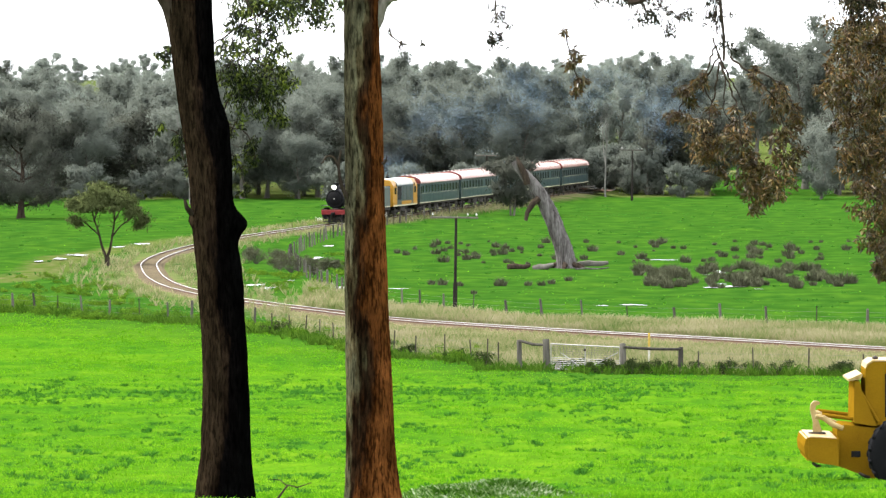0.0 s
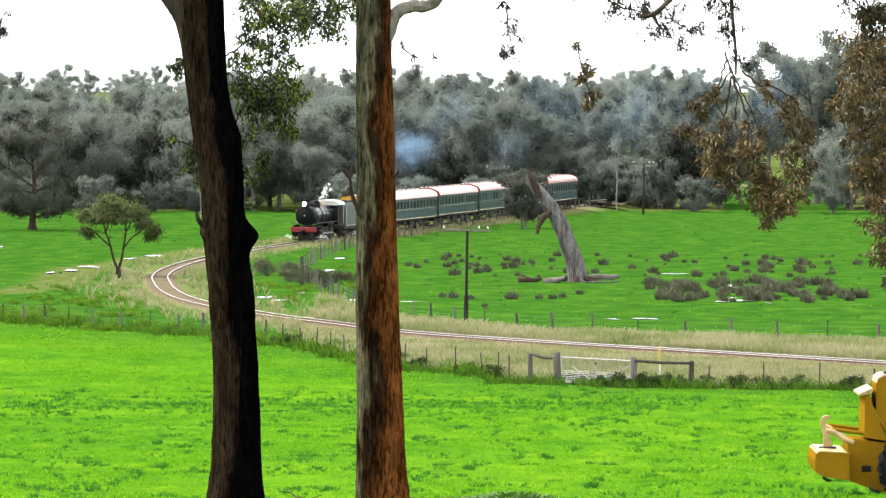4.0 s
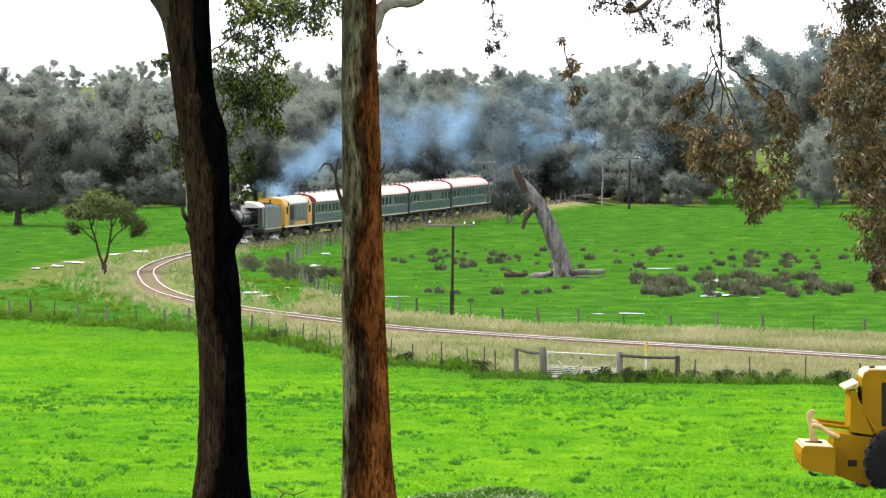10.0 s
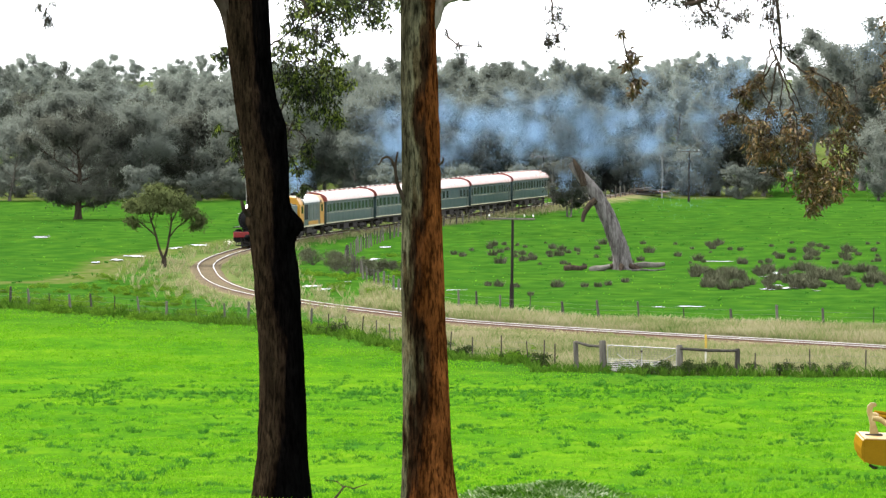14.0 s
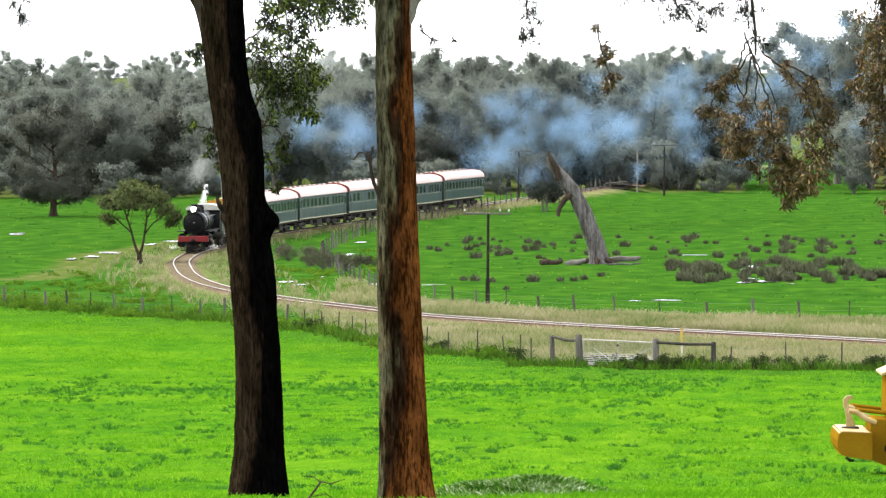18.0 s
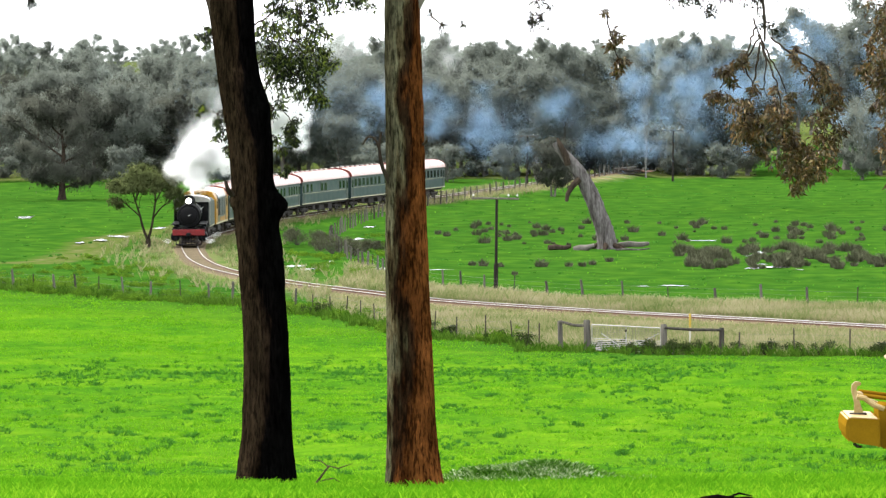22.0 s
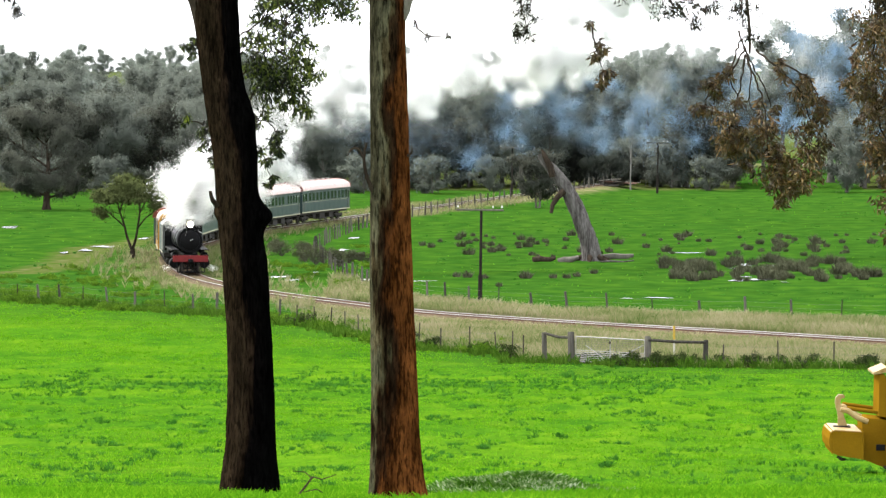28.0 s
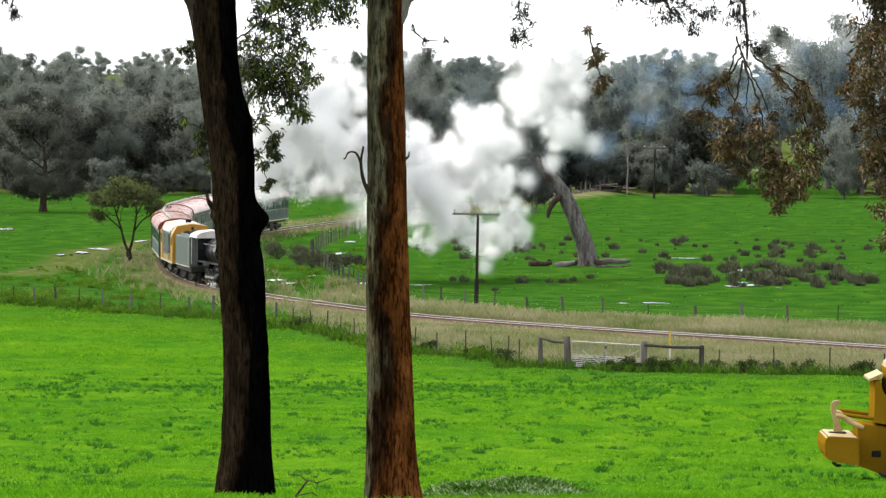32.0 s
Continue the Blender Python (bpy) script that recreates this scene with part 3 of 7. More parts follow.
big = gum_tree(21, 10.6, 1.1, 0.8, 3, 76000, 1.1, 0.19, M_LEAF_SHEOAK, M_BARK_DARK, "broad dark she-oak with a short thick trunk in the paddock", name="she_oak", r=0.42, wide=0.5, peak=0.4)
plant(big, -41.4, 441, 0.5, 0.92, 0.9)


def umbrella_tree(seed, label):
    """A small tree forked near the ground, with bare stems under a wide, lumpy umbrella of foliage."""
    rnd = random.Random(seed)
    wood, crown, soft, clumps = Build(), Build(), [], []
    wood.tube([(0, 0, -0.2), (0.02, 0, 0.3), (0.0, 0, 0.75)], [0.24, 0.19, 0.17], n=9, wob=0.08, seed=seed)
    stems = [[(0, 0, 0.6), (-0.35, 0.1, 1.5), (-0.6, 0.2, 2.5), (-0.95, 0.2, 3.6), (-1.2, 0.3, 4.7)], [(0, 0, 0.65), (0.25, -0.1, 1.4), (0.4, -0.1, 2.3), (0.55, 0.0, 3.4), (0.5, 0.1, 4.9)],
             [(0.4, -0.1, 2.2), (0.95, -0.2, 2.9), (1.6, -0.2, 3.4), (2.2, -0.1, 3.9)], [(-0.55, 0.2, 2.3), (-1.2, 0.0, 2.9), (-1.9, -0.2, 3.5)], [(0.5, 0, 3.2), (1.0, 0.6, 4.2), (1.4, 0.9, 5.0)], [(-0.9, 0.2, 3.4), (-0.5, 0.9, 4.5), (-0.2, 1.2, 5.2)]]
    for k, st in enumerate(stems):
        p = spline(st, 0.25)
        wood.tube(p, list(np.linspace(0.105 if k < 2 else 0.06, 0.03, len(p))), n=7, wob=0.08, seed=k)
        for q in p[len(p) // 2:]:
            for _ in range(2):
                e = Vector(q) + Vector((rnd.gauss(0, 0.5), rnd.gauss(0, 0.5), abs(rnd.gauss(0.35, 0.3))))
                wood.tube([q, (Vector(q) + e) / 2 + Vector((0, 0, 0.05)), e], [0.02, 0.014, 0.006], n=4)
    for _ in range(58):
        a, q = rnd.uniform(0, 6.28), math.sqrt(rnd.random())
        x, y = 2.75 * q * math.cos(a), 2.3 * q * math.sin(a)
        z = 4.05 + 2.0 * math.sqrt(max(0.0, 1 - q * q)) * rnd.uniform(0.35, 1.0) - 0.45 * q - 0.12 * x
        clumps.append(Vector((x, y, z)))
    for side_x, side_z in ((2.5, 3.3), (2.2, 3.0), (2.75, 3.5), (-2.3, 3.5), (-2.0, 3.2)):
        clumps.append(Vector((side_x, rnd.uniform(-0.6, 0.6), side_z)))
    leaves(crown, rnd, clumps, 26000, 0.52, 0.15, 0.7, far=True, normals=soft, core=Vector((0, 0, 3.4)))
    t = thing("young_tree", pose(0, 0, 0), label, "tree")
    part("trunk", wood, M_BARK_DARK, t, smooth=True)
    shade(part("crown", crown, M_LEAF_YOUNG, t), soft)
    return t


plant(umbrella_tree(22, "small forked tree with bare stems and an olive umbrella crown"), -24.6, 328.5, 0.0, 1.03)
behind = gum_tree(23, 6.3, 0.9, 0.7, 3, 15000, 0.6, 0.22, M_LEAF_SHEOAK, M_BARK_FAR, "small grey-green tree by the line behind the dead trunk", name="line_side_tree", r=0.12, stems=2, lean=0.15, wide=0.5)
plant(behind, 6.6, 446, 0.4, 0.95)
# bare pale trunks at the edge of the wood
M_BARK_PALE = material("bleached_pale_bark", ramp3((0.24, 0.235, 0.215), 0.35), spec=0.0, scale=3, fine=14, squash=(1, 1, 0.3), bump=0.4, rough=0.9)


def bare_tree(seed, x, y, h, label):
    rnd = random.Random(seed)
    b = Build()
    limb(b, rnd, Vector((0, 0, -0.2)), Vector((rnd.uniform(-0.06, 0.06), 0, 1)), h * 0.55, 0.11, 2, [], droop=-0.9, spread=0.42, n=7, wob=0.08)
    t = thing("bare_tree", pose(x, y, gz(x, y)), label, "tree", "bare pale trees")
    part("trunk", b, M_BARK_PALE, t, smooth=True)


for k, (x, y, h) in enumerate(((18.0, 508, 8.6), (-27.6, 489, 9.0))):
    bare_tree(60 + k, x, y, h, "bare pale-barked tree in front of the wood")


# the two near trunks
def near_trunk(name, label, pts, radii, mat, knobs, seed, furrow):
    rnd = random.Random(seed)
    t = thing(name, pose(*pts[0]), label, "tree", "near gum trees")
    o = Vector(pts[0])
    path = spline(pts, 0.05)
    zs = [p[2] for p in pts]
    n = 128
    v, f = [], []
    for i, p in enumerate(path):
        r0 = np.interp(p[2], zs, radii)
        flare = 1 + 0.22 * math.exp(-(p[2] - zs[0]) / 0.35)
        for k in range(n):
            a = 2 * math.pi * k / n
            q = Vector((math.cos(a) * 3.2, math.sin(a) * 3.2, p[2] * 0.8))
            r = r0 * flare * (1 + 0.05 * noise.noise(q * 0.5) + 0.035 * noise.noise(q * 2.2 + Vector((seed, 0, 0))) + 0.02 * noise.noise(Vector((q.x * 4, q.y * 4, q.z * 1.2))))
            r -= furrow * abs(noise.noise(Vector((math.cos(a) * 9, math.sin(a) * 9, p[2] * 1.7 + seed)))) * 2
            r += furrow * 0.8 * noise.noise(Vector((math.cos(a) * 22, math.sin(a) * 22, p[2] * 6 + seed)))
            for ka, kz, kr, ks in knobs:
                da = (a - ka + math.pi) % (2 * math.pi) - math.pi
                r += kr * math.exp(-(da / 0.5) ** 2 - ((p[2] - kz) / ks) ** 2)
            v.append((p[0] - o.x + r * math.cos(a), p[1] - o.y + r * math.sin(a), p[2] - o.z))
    f = [(i * n + k, i * n + (k + 1) % n, (i + 1) * n + (k + 1) % n, (i + 1) * n + k) for i in range(len(path) - 1) for k in range(n)]
    tk = part("trunk", Build().add(v, f), mat, t, smooth=True)
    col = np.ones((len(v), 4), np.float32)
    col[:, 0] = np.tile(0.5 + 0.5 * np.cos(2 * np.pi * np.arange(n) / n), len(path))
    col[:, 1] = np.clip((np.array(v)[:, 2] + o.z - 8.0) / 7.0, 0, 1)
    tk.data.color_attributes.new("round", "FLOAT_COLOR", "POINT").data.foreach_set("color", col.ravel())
    return t, o


def two_tone(name, stops, border, slope, fleck, cells):
    """Bark whose tone changes round the trunk: shed, black and fresh strips with ragged borders that
    wander as they climb, and dark flakes and cracks all over. fleck: how dark the cracks are; cells: their size."""
    mat = bpy.data.materials.new(name)
    mat.use_nodes = True
    n, l = mat.node_tree.nodes, mat.node_tree.links
    bsdf = n["Principled BSDF"]
    tc, at, sep = n.new("ShaderNodeTexCoord"), n.new("ShaderNodeVertexColor"), n.new("ShaderNodeSeparateColor")
    at.layer_name = "round"
    l.new(at.outputs[0], sep.inputs[0])

    def cloud(scale, tall, detail, rough=0.55):
        mp, t = n.new("ShaderNodeMapping"), n.new("ShaderNodeTexNoise")
        mp.inputs["Scale"].default_value = (1, 1, tall)
        t.inputs["Scale"].default_value, t.inputs["Detail"].default_value, t.inputs["Roughness"].default_value = scale, detail, rough
        l.new(tc.outputs["Object"], mp.inputs["Vector"])
        l.new(mp.outputs[0], t.inputs["Vector"])
        return t.outputs["Fac"]

    def madd(a, k, c):
        m = n.new("ShaderNodeMath")
        m.operation = "MULTIPLY_ADD"
        l.new(a, m.inputs[0])
        m.inputs[1].default_value = k
        if isinstance(c, float):
            m.inputs[2].default_value = c
        else:
            l.new(c, m.inputs[2])
        return m.outputs[0]

    def span(a, lo, hi, to0, to1):
        m = n.new("ShaderNodeMapRange")
        for k, x in zip(("From Min", "From Max", "To Min", "To Max"), (lo, hi, to0, to1)):
            m.inputs[k].default_value = x
        l.new(a, m.inputs["Value"])
        return m.outputs[0]

    def times(a, c):
        m = n.new("ShaderNodeMix")
        m.data_type, m.blend_type = "RGBA", "MULTIPLY"
        m.inputs["Factor"].default_value = 1.0
        l.new(a, m.inputs["A"])
        l.new(c, m.inputs["B"])
        return m.outputs["Result"]

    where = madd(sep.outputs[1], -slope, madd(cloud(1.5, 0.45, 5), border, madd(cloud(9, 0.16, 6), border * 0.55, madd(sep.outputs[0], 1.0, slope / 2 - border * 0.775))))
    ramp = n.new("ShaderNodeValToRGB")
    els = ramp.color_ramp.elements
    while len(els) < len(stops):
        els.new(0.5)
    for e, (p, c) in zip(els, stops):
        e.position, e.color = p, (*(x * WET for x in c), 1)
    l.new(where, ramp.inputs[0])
    crack = cloud(cells, 0.2, 8, 0.62)
    gaps = span(crack, 0.41, 0.52, fleck, 1.1)
    blotch = span(cloud(5, 0.35, 6, 0.65), 0.34, 0.66, 0.35, 1.6)
    grain = span(cloud(45, 0.3, 4), 0.3, 0.7, 0.65, 1.4)
    l.new(times(times(times(ramp.outputs[0], gaps), blotch), grain), bsdf.inputs["Base Color"])
    bsdf.inputs["Roughness"].default_value = 0.9
    bsdf.inputs["Specular IOR Level"].default_value = 0.0
    bump = n.new("ShaderNodeBump")
    bump.inputs["Strength"].default_value, bump.inputs["Distance"].default_value = 0.9, 0.03
    l.new(madd(crack, 0.7, madd(cloud(45, 0.3, 4), 0.4, 0.0)), bump.inputs["Height"])
    l.new(bump.outputs[0], bsdf.inputs["Normal"])
    return mat


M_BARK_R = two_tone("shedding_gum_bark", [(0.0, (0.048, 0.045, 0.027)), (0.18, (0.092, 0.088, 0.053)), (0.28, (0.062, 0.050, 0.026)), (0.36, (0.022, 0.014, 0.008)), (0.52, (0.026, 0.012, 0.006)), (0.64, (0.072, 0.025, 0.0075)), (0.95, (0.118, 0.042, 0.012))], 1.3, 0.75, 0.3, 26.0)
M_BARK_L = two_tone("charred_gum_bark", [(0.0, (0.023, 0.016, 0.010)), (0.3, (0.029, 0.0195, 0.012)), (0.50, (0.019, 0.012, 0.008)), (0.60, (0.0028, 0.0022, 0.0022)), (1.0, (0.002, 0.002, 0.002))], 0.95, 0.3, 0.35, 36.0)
M_BRANCH = material("grey_smooth_branch", [(0.32, (0.06, 0.05, 0.04)), (0.48, (0.15, 0.135, 0.11)), (0.7, (0.27, 0.245, 0.21))], scale=9, bump=0.7, fine=30, squash=(1, 1, 0.4), rough=0.75)

tl, ol = near_trunk("gum_tree_charred", "dark gum trunk with brown bark, black down one side", [(-2.90, 59, 7.85), (-2.88, 59, 8.73), (-2.88, 59, 9.47), (-2.91, 59, 10.2), (-2.97, 59, 10.94), (-3.04, 59, 11.68), (-3.09, 59, 12.42), (-3.25, 59, 13.52), (-3.33, 59, 14.63), (-3.4, 59, 16.5), (-3.5, 59, 19.5)],
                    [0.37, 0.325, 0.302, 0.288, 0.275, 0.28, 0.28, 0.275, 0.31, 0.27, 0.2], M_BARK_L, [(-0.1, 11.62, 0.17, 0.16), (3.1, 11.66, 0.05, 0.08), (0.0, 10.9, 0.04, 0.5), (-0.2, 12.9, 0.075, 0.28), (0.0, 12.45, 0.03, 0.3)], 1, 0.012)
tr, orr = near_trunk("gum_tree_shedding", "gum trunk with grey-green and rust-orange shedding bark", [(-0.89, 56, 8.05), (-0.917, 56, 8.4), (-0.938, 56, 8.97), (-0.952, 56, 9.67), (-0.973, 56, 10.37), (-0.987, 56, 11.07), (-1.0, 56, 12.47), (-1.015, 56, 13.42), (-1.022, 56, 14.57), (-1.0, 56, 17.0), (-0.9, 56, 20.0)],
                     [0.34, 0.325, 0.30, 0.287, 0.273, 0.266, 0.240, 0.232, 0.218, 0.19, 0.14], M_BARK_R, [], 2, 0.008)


def rel(o, pts):
    return [Vector(p) - o for p in pts]


part("limb", Build().tube(spline(rel(ol, [(-3.36, 59, 14.0), (-3.5, 59, 14.5), (-3.82, 59, 14.95), (-4.5, 59.2, 15.55), (-5.6, 59.5, 16.6)]), 0.12), list(np.linspace(0.2, 0.1, 200))[:len(spline(rel(ol, [(-3.36, 59, 14.0), (-3.5, 59, 14.5), (-3.82, 59, 14.95), (-4.5, 59.2, 15.55), (-5.6, 59.5, 16.6)]), 0.12))], n=14, wob=0.05), M_BARK_DARK, tl, smooth=True)


def branch(parent, o, pts, r0, r1, mat, name="branch", n=8, step=0.05):
    p = spline(rel(o, pts), step)
    part(name, Build().tube(p, list(np.linspace(r0, r1, len(p))), n=n, wob=0.1, seed=7), mat, parent, smooth=True)


branch(tl, ol, [(-3.3, 58.8, 11.75), (-3.36, 58.7, 11.85), (-3.38, 58.7, 11.95)], 0.04, 0.02, M_BARK_DARK, "snag")
branch(tr, orr, [(-0.86, 56, 14.15), (-0.75, 56, 14.45), (-0.55, 56, 14.55), (-0.3, 55.9, 14.58), (-0.1, 55.8, 14.9), (0.5, 55.6, 16)], 0.085, 0.06, M_BRANCH, "pale_branch")
branch(tr, orr, [(-1.2, 55.9, 12.0), (-1.28, 55.8, 12.2), (-1.31, 55.8, 12.42), (-1.28, 55.8, 12.62)], 0.03, 0.012, M_BARK_DARK, "dead_twig", step=0.03)
branch(tr, orr, [(-1.31, 55.8, 12.40), (-1.37, 55.8, 12.53), (-1.46, 55.8, 12.54), (-1.51, 55.8, 12.46), (-1.54, 55.8, 12.47)], 0.018, 0.008, M_BARK_DARK, "dead_twig", step=0.02)
branch(tr, orr, [(-0.77, 55.9, 12.45), (-0.72, 55.85, 12.5), (-0.72, 55.85, 12.56)], 0.02, 0.008, M_BARK_DARK, "dead_twig", step=0.02)


def sprays(name, parent, o, twigs, count, depth, size, mat, seed, twig_mat=M_BARK_DARK, hang=1.2, thin=0.2):
    """Twigs with leaf sprays; each twig is a line of (x, z, radius of the leaves round it)."""
    rnd = random.Random(seed)
    tot = sum(k[2] ** 1.6 for t in twigs for k in t)
    for t in twigs:
        w, tufts = Build(), []
        y = depth + rnd.uniform(-0.7, 0.7)
        pts = [Vector((x, y + rnd.uniform(-0.15, 0.15), z)) - o for x, z, _ in t]
        sp = spline(pts, 0.06)
        sp = [p + np.array((rnd.gauss(0, 0.008), rnd.gauss(0, 0.008), rnd.gauss(0, 0.008))) for p in sp]
        w.tube(sp, list(np.linspace(0.014, 0.005, len(sp))), n=5)
        for p, (_, _, r) in zip(pts, t):
            if r <= 0:
                continue
            subs = []
            for _ in range(max(3, int(r * 40))):
                e = p + Vector([max(-1.5, min(1.5, rnd.gauss(0, 1))) * r * 0.55 for _ in range(3)])
                mid = (p + e) / 2 + Vector((0, 0, 0.04))
                w.tube([p, mid, e], [0.007, 0.005, 0.003], n=4, cap=False)
                subs.append(e)
            b = Build()
            leaves(b, rnd, subs, int(count * r ** 1.6 / tot), r * 0.5, size, 1.0, hang, thin)
            tufts.append(b)
        tw = part("twig", w, twig_mat, parent)
        for b in tufts:
            part(name, b, mat, tw)


GREEN_UPPER = [[(-3.2, 13.9, 0), (-2.75, 14.15, 0.22), (-2.45, 14.35, 0.3), (-2.1, 14.5, 0.34), (-1.75, 14.45, 0.28)], [(-3.2, 13.2, 0), (-2.85, 13.7, 0.3), (-2.55, 13.75, 0.34), (-2.3, 13.6, 0.28), (-2.15, 13.45, 0.2)], [(-3.0, 13.0, 0), (-2.8, 13.35, 0.26), (-2.55, 13.3, 0.28), (-2.35, 13.1, 0.2), (-2.25, 13.0, 0.14)], [(-3.1, 12.4, 0), (-2.8, 12.85, 0.14), (-2.55, 12.7, 0.16), (-2.5, 12.45, 0.14)], [(-3.0, 12.2, 0), (-2.8, 12.5, 0.1), (-2.7, 12.3, 0.1), (-2.62, 12.1, 0.1)]]
GREEN_MIDDLE = [[(-3.4, 13.6, 0), (-3.65, 13.85, 0.15), (-3.78, 13.78, 0.1)], [(-3.3, 12.6, 0), (-3.55, 12.8, 0.12), (-3.72, 12.85, 0.08)], [(-3.3, 12.3, 0), (-3.45, 12.6, 0.12), (-3.42, 12.35, 0.1)], [(-1.1, 14.7, 0), (-1.5, 14.6, 0.25), (-1.85, 14.55, 0.3), (-2.2, 14.7, 0.35), (-2.7, 14.75, 0.3)], [(-2.9, 14.8, 0), (-2.6, 14.55, 0.2), (-2.4, 14.1, 0.2), (-2.2, 13.95, 0.16)]]
GREEN = GREEN_UPPER + GREEN_MIDDLE
sprays("leaf_spray", tl, ol, GREEN, 10500, 60.1, 0.075, M_LEAF_NEAR, 4, hang=1.3, thin=0.3)

# third gum at the edge of the view, with hanging browned branches
t3 = thing("gum_tree_drooping", pose(6.15, 57.5, gz(6.15, 57.5)), "gum tree with long drooping branches of browned dead leaves", "tree", "near gum trees")
o3 = Vector((6.15, 57.5, gz(6.15, 57.5)))
part("trunk", Build().tube(rel(o3, [(6.15, 57.5, o3.z - 0.2), (6.1, 57.5, o3.z + 2), (6.05, 57.5, 12.5), (5.9, 57.5, 15), (5.8, 57.5, 18), (5.9, 57.5, 21)]), [0.3, 0.24, 0.21, 0.19, 0.16, 0.1], n=20, wob=0.04), M_BARK_DARK, t3, smooth=True)
branch(t3, o3, [(5.8, 57.5, 16.5), (4.6, 57.5, 16.2), (3.4, 57.5, 15.4), (2.6, 57.5, 14.55), (2.3, 57.5, 14.45)], 0.08, 0.03, M_BARK_DARK)
branch(t3, o3, [(3.6, 57.5, 15.5), (3.5, 57.5, 14.7), (3.55, 57.5, 14.0), (3.55, 57.5, 13.7)], 0.035, 0.014, M_BARK_DARK)
DARK_UPPER = [[(1.6, 14.9, 0.2), (2.0, 14.62, 0.25), (2.4, 14.5, 0.28), (2.75, 14.4, 0.25), (3.0, 14.25, 0.18)], [(2.4, 14.6, 0.1), (2.6, 14.35, 0.15), (2.85, 14.1, 0.1)], [(3.3, 14.7, 0.2), (3.45, 14.45, 0.22), (3.4, 14.25, 0.15), (3.55, 13.95, 0.14)], [(0.65, 14.6, 0.1), (0.66, 14.3, 0.16), (0.72, 14.05, 0.14), (0.6, 14.0, 0.1)]]
DARK_MIDDLE = [[(4.9, 14.7, 0.25), (5.2, 14.5, 0.3), (5.5, 14.6, 0.3)], [(-5.72, 14.4, 0.12), (-5.75, 14.2, 0.12)], [(-0.7, 14.1, 0.05), (-0.55, 13.95, 0.05), (-0.3, 13.95, 0.04)]]
DARK = DARK_UPPER + DARK_MIDDLE
BROWN_UPPER = [[(1.55, 14.1, 0.05), (1.62, 13.75, 0.13), (1.72, 13.45, 0.14)], [(3.5, 13.8, 0), (3.3, 13.45, 0.12), (3.05, 13.25, 0.17), (2.98, 13.0, 0.14)], [(3.5, 13.7, 0), (3.4, 13.1, 0.08), (3.3, 12.8, 0.22), (3.35, 12.5, 0.22), (3.5, 12.3, 0.1)], [(3.5, 13.7, 0), (3.7, 13.1, 0.06), (3.75, 12.7, 0.24), (3.8, 12.4, 0.26), (3.95, 12.15, 0.22), (4.05, 11.97, 0.16)], [(3.6, 13.75, 0), (3.95, 13.45, 0.1), (4.2, 13.15, 0.18), (4.3, 12.75, 0.22), (4.25, 12.4, 0.24), (4.2, 12.1, 0.2)], [(3.9, 13.6, 0.06), (4.25, 13.4, 0.1), (4.4, 13.1, 0.1)], [(3.48, 13.9, 0), (3.33, 13.4, 0), (3.5, 13.05, 0), (3.32, 12.95, 0.08)]]
BROWN_MIDDLE = [[(3.5, 13.8, 0), (3.72, 13.35, 0), (3.88, 13.0, 0.08)], [(3.45, 14.0, 0), (3.6, 13.5, 0), (3.58, 13.1, 0), (3.7, 12.9, 0.08)], [(5.2, 14.5, 0.2), (5.1, 14.0, 0.3), (5.1, 13.5, 0.3), (5.15, 13.0, 0.3), (5.3, 12.5, 0.3), (5.4, 12.0, 0.26), (5.45, 11.5, 0.2), (5.45, 11.1, 0.14)], [(4.95, 13.7, 0.1), (4.9, 13.3, 0.14), (5.0, 12.95, 0.12)], [(5.45, 14.4, 0.3), (5.45, 13.8, 0.34), (5.5, 13.2, 0.34), (5.5, 12.6, 0.32), (5.6, 12.0, 0.3), (5.62, 11.5, 0.24), (5.6, 11.0, 0.16)], [(5.7, 14.0, 0.3), (5.75, 13.3, 0.34), (5.75, 12.6, 0.32), (5.78, 11.9, 0.28), (5.75, 11.2, 0.22)]]
BROWN = BROWN_UPPER + BROWN_MIDDLE
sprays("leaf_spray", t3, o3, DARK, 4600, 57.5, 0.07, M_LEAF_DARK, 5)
sprays("browned_leaf_spray", t3, o3, BROWN, 20000, 57.5, 0.085, M_LEAF_DEAD, 6, hang=1.1, thin=0.3)

# ---- dead leaning trunk ----
dead = thing("dead_tree", pose(8.6, 322.5, gz(8.6, 322.5)), "bleached grey dead tree trunk leaning over the paddock", "dead tree")
trunk_path = spline([(0.05, 0, -0.2), (-0.05, 0, 1.0), (-0.55, 0, 2.5), (-1.1, 0, 3.9), (-1.9, 0, 5.4), (-2.6, 0, 6.3), (-3.3, 0, 7.1), (-3.65, 0, 7.7)], 0.2)
b = Build()
rr = np.interp(np.linspace(0, 1, len(trunk_path)), [0, 0.04, 0.12, 0.5, 0.8, 1], [0.95, 0.78, 0.66, 0.57, 0.44, 0.26])
b.tube(trunk_path, list(rr), n=18, wob=0.06, seed=3)
part("trunk", b, M_DEADWOOD, dead, smooth=True)
part("broken_limb", Build().tube([(-2.7, -0.3, 6.0), (-2.9, -0.4, 6.7), (-3.3, -0.4, 7.5), (-3.5, -0.4, 7.95)], [0.26, 0.24, 0.17, 0.06], n=8, wob=0.12), M_BARK_DARK, dead, "dark broken limb")
part("hanging_limb", Build().tube([(-1.9, -0.5, 5.0), (-2.4, -0.6, 4.55), (-2.75, -0.6, 3.95), (-2.85, -0.6, 3.4)], [0.22, 0.2, 0.15, 0.12], n=8, wob=0.12), M_BARK_DARK, dead, "dark hanging limb")
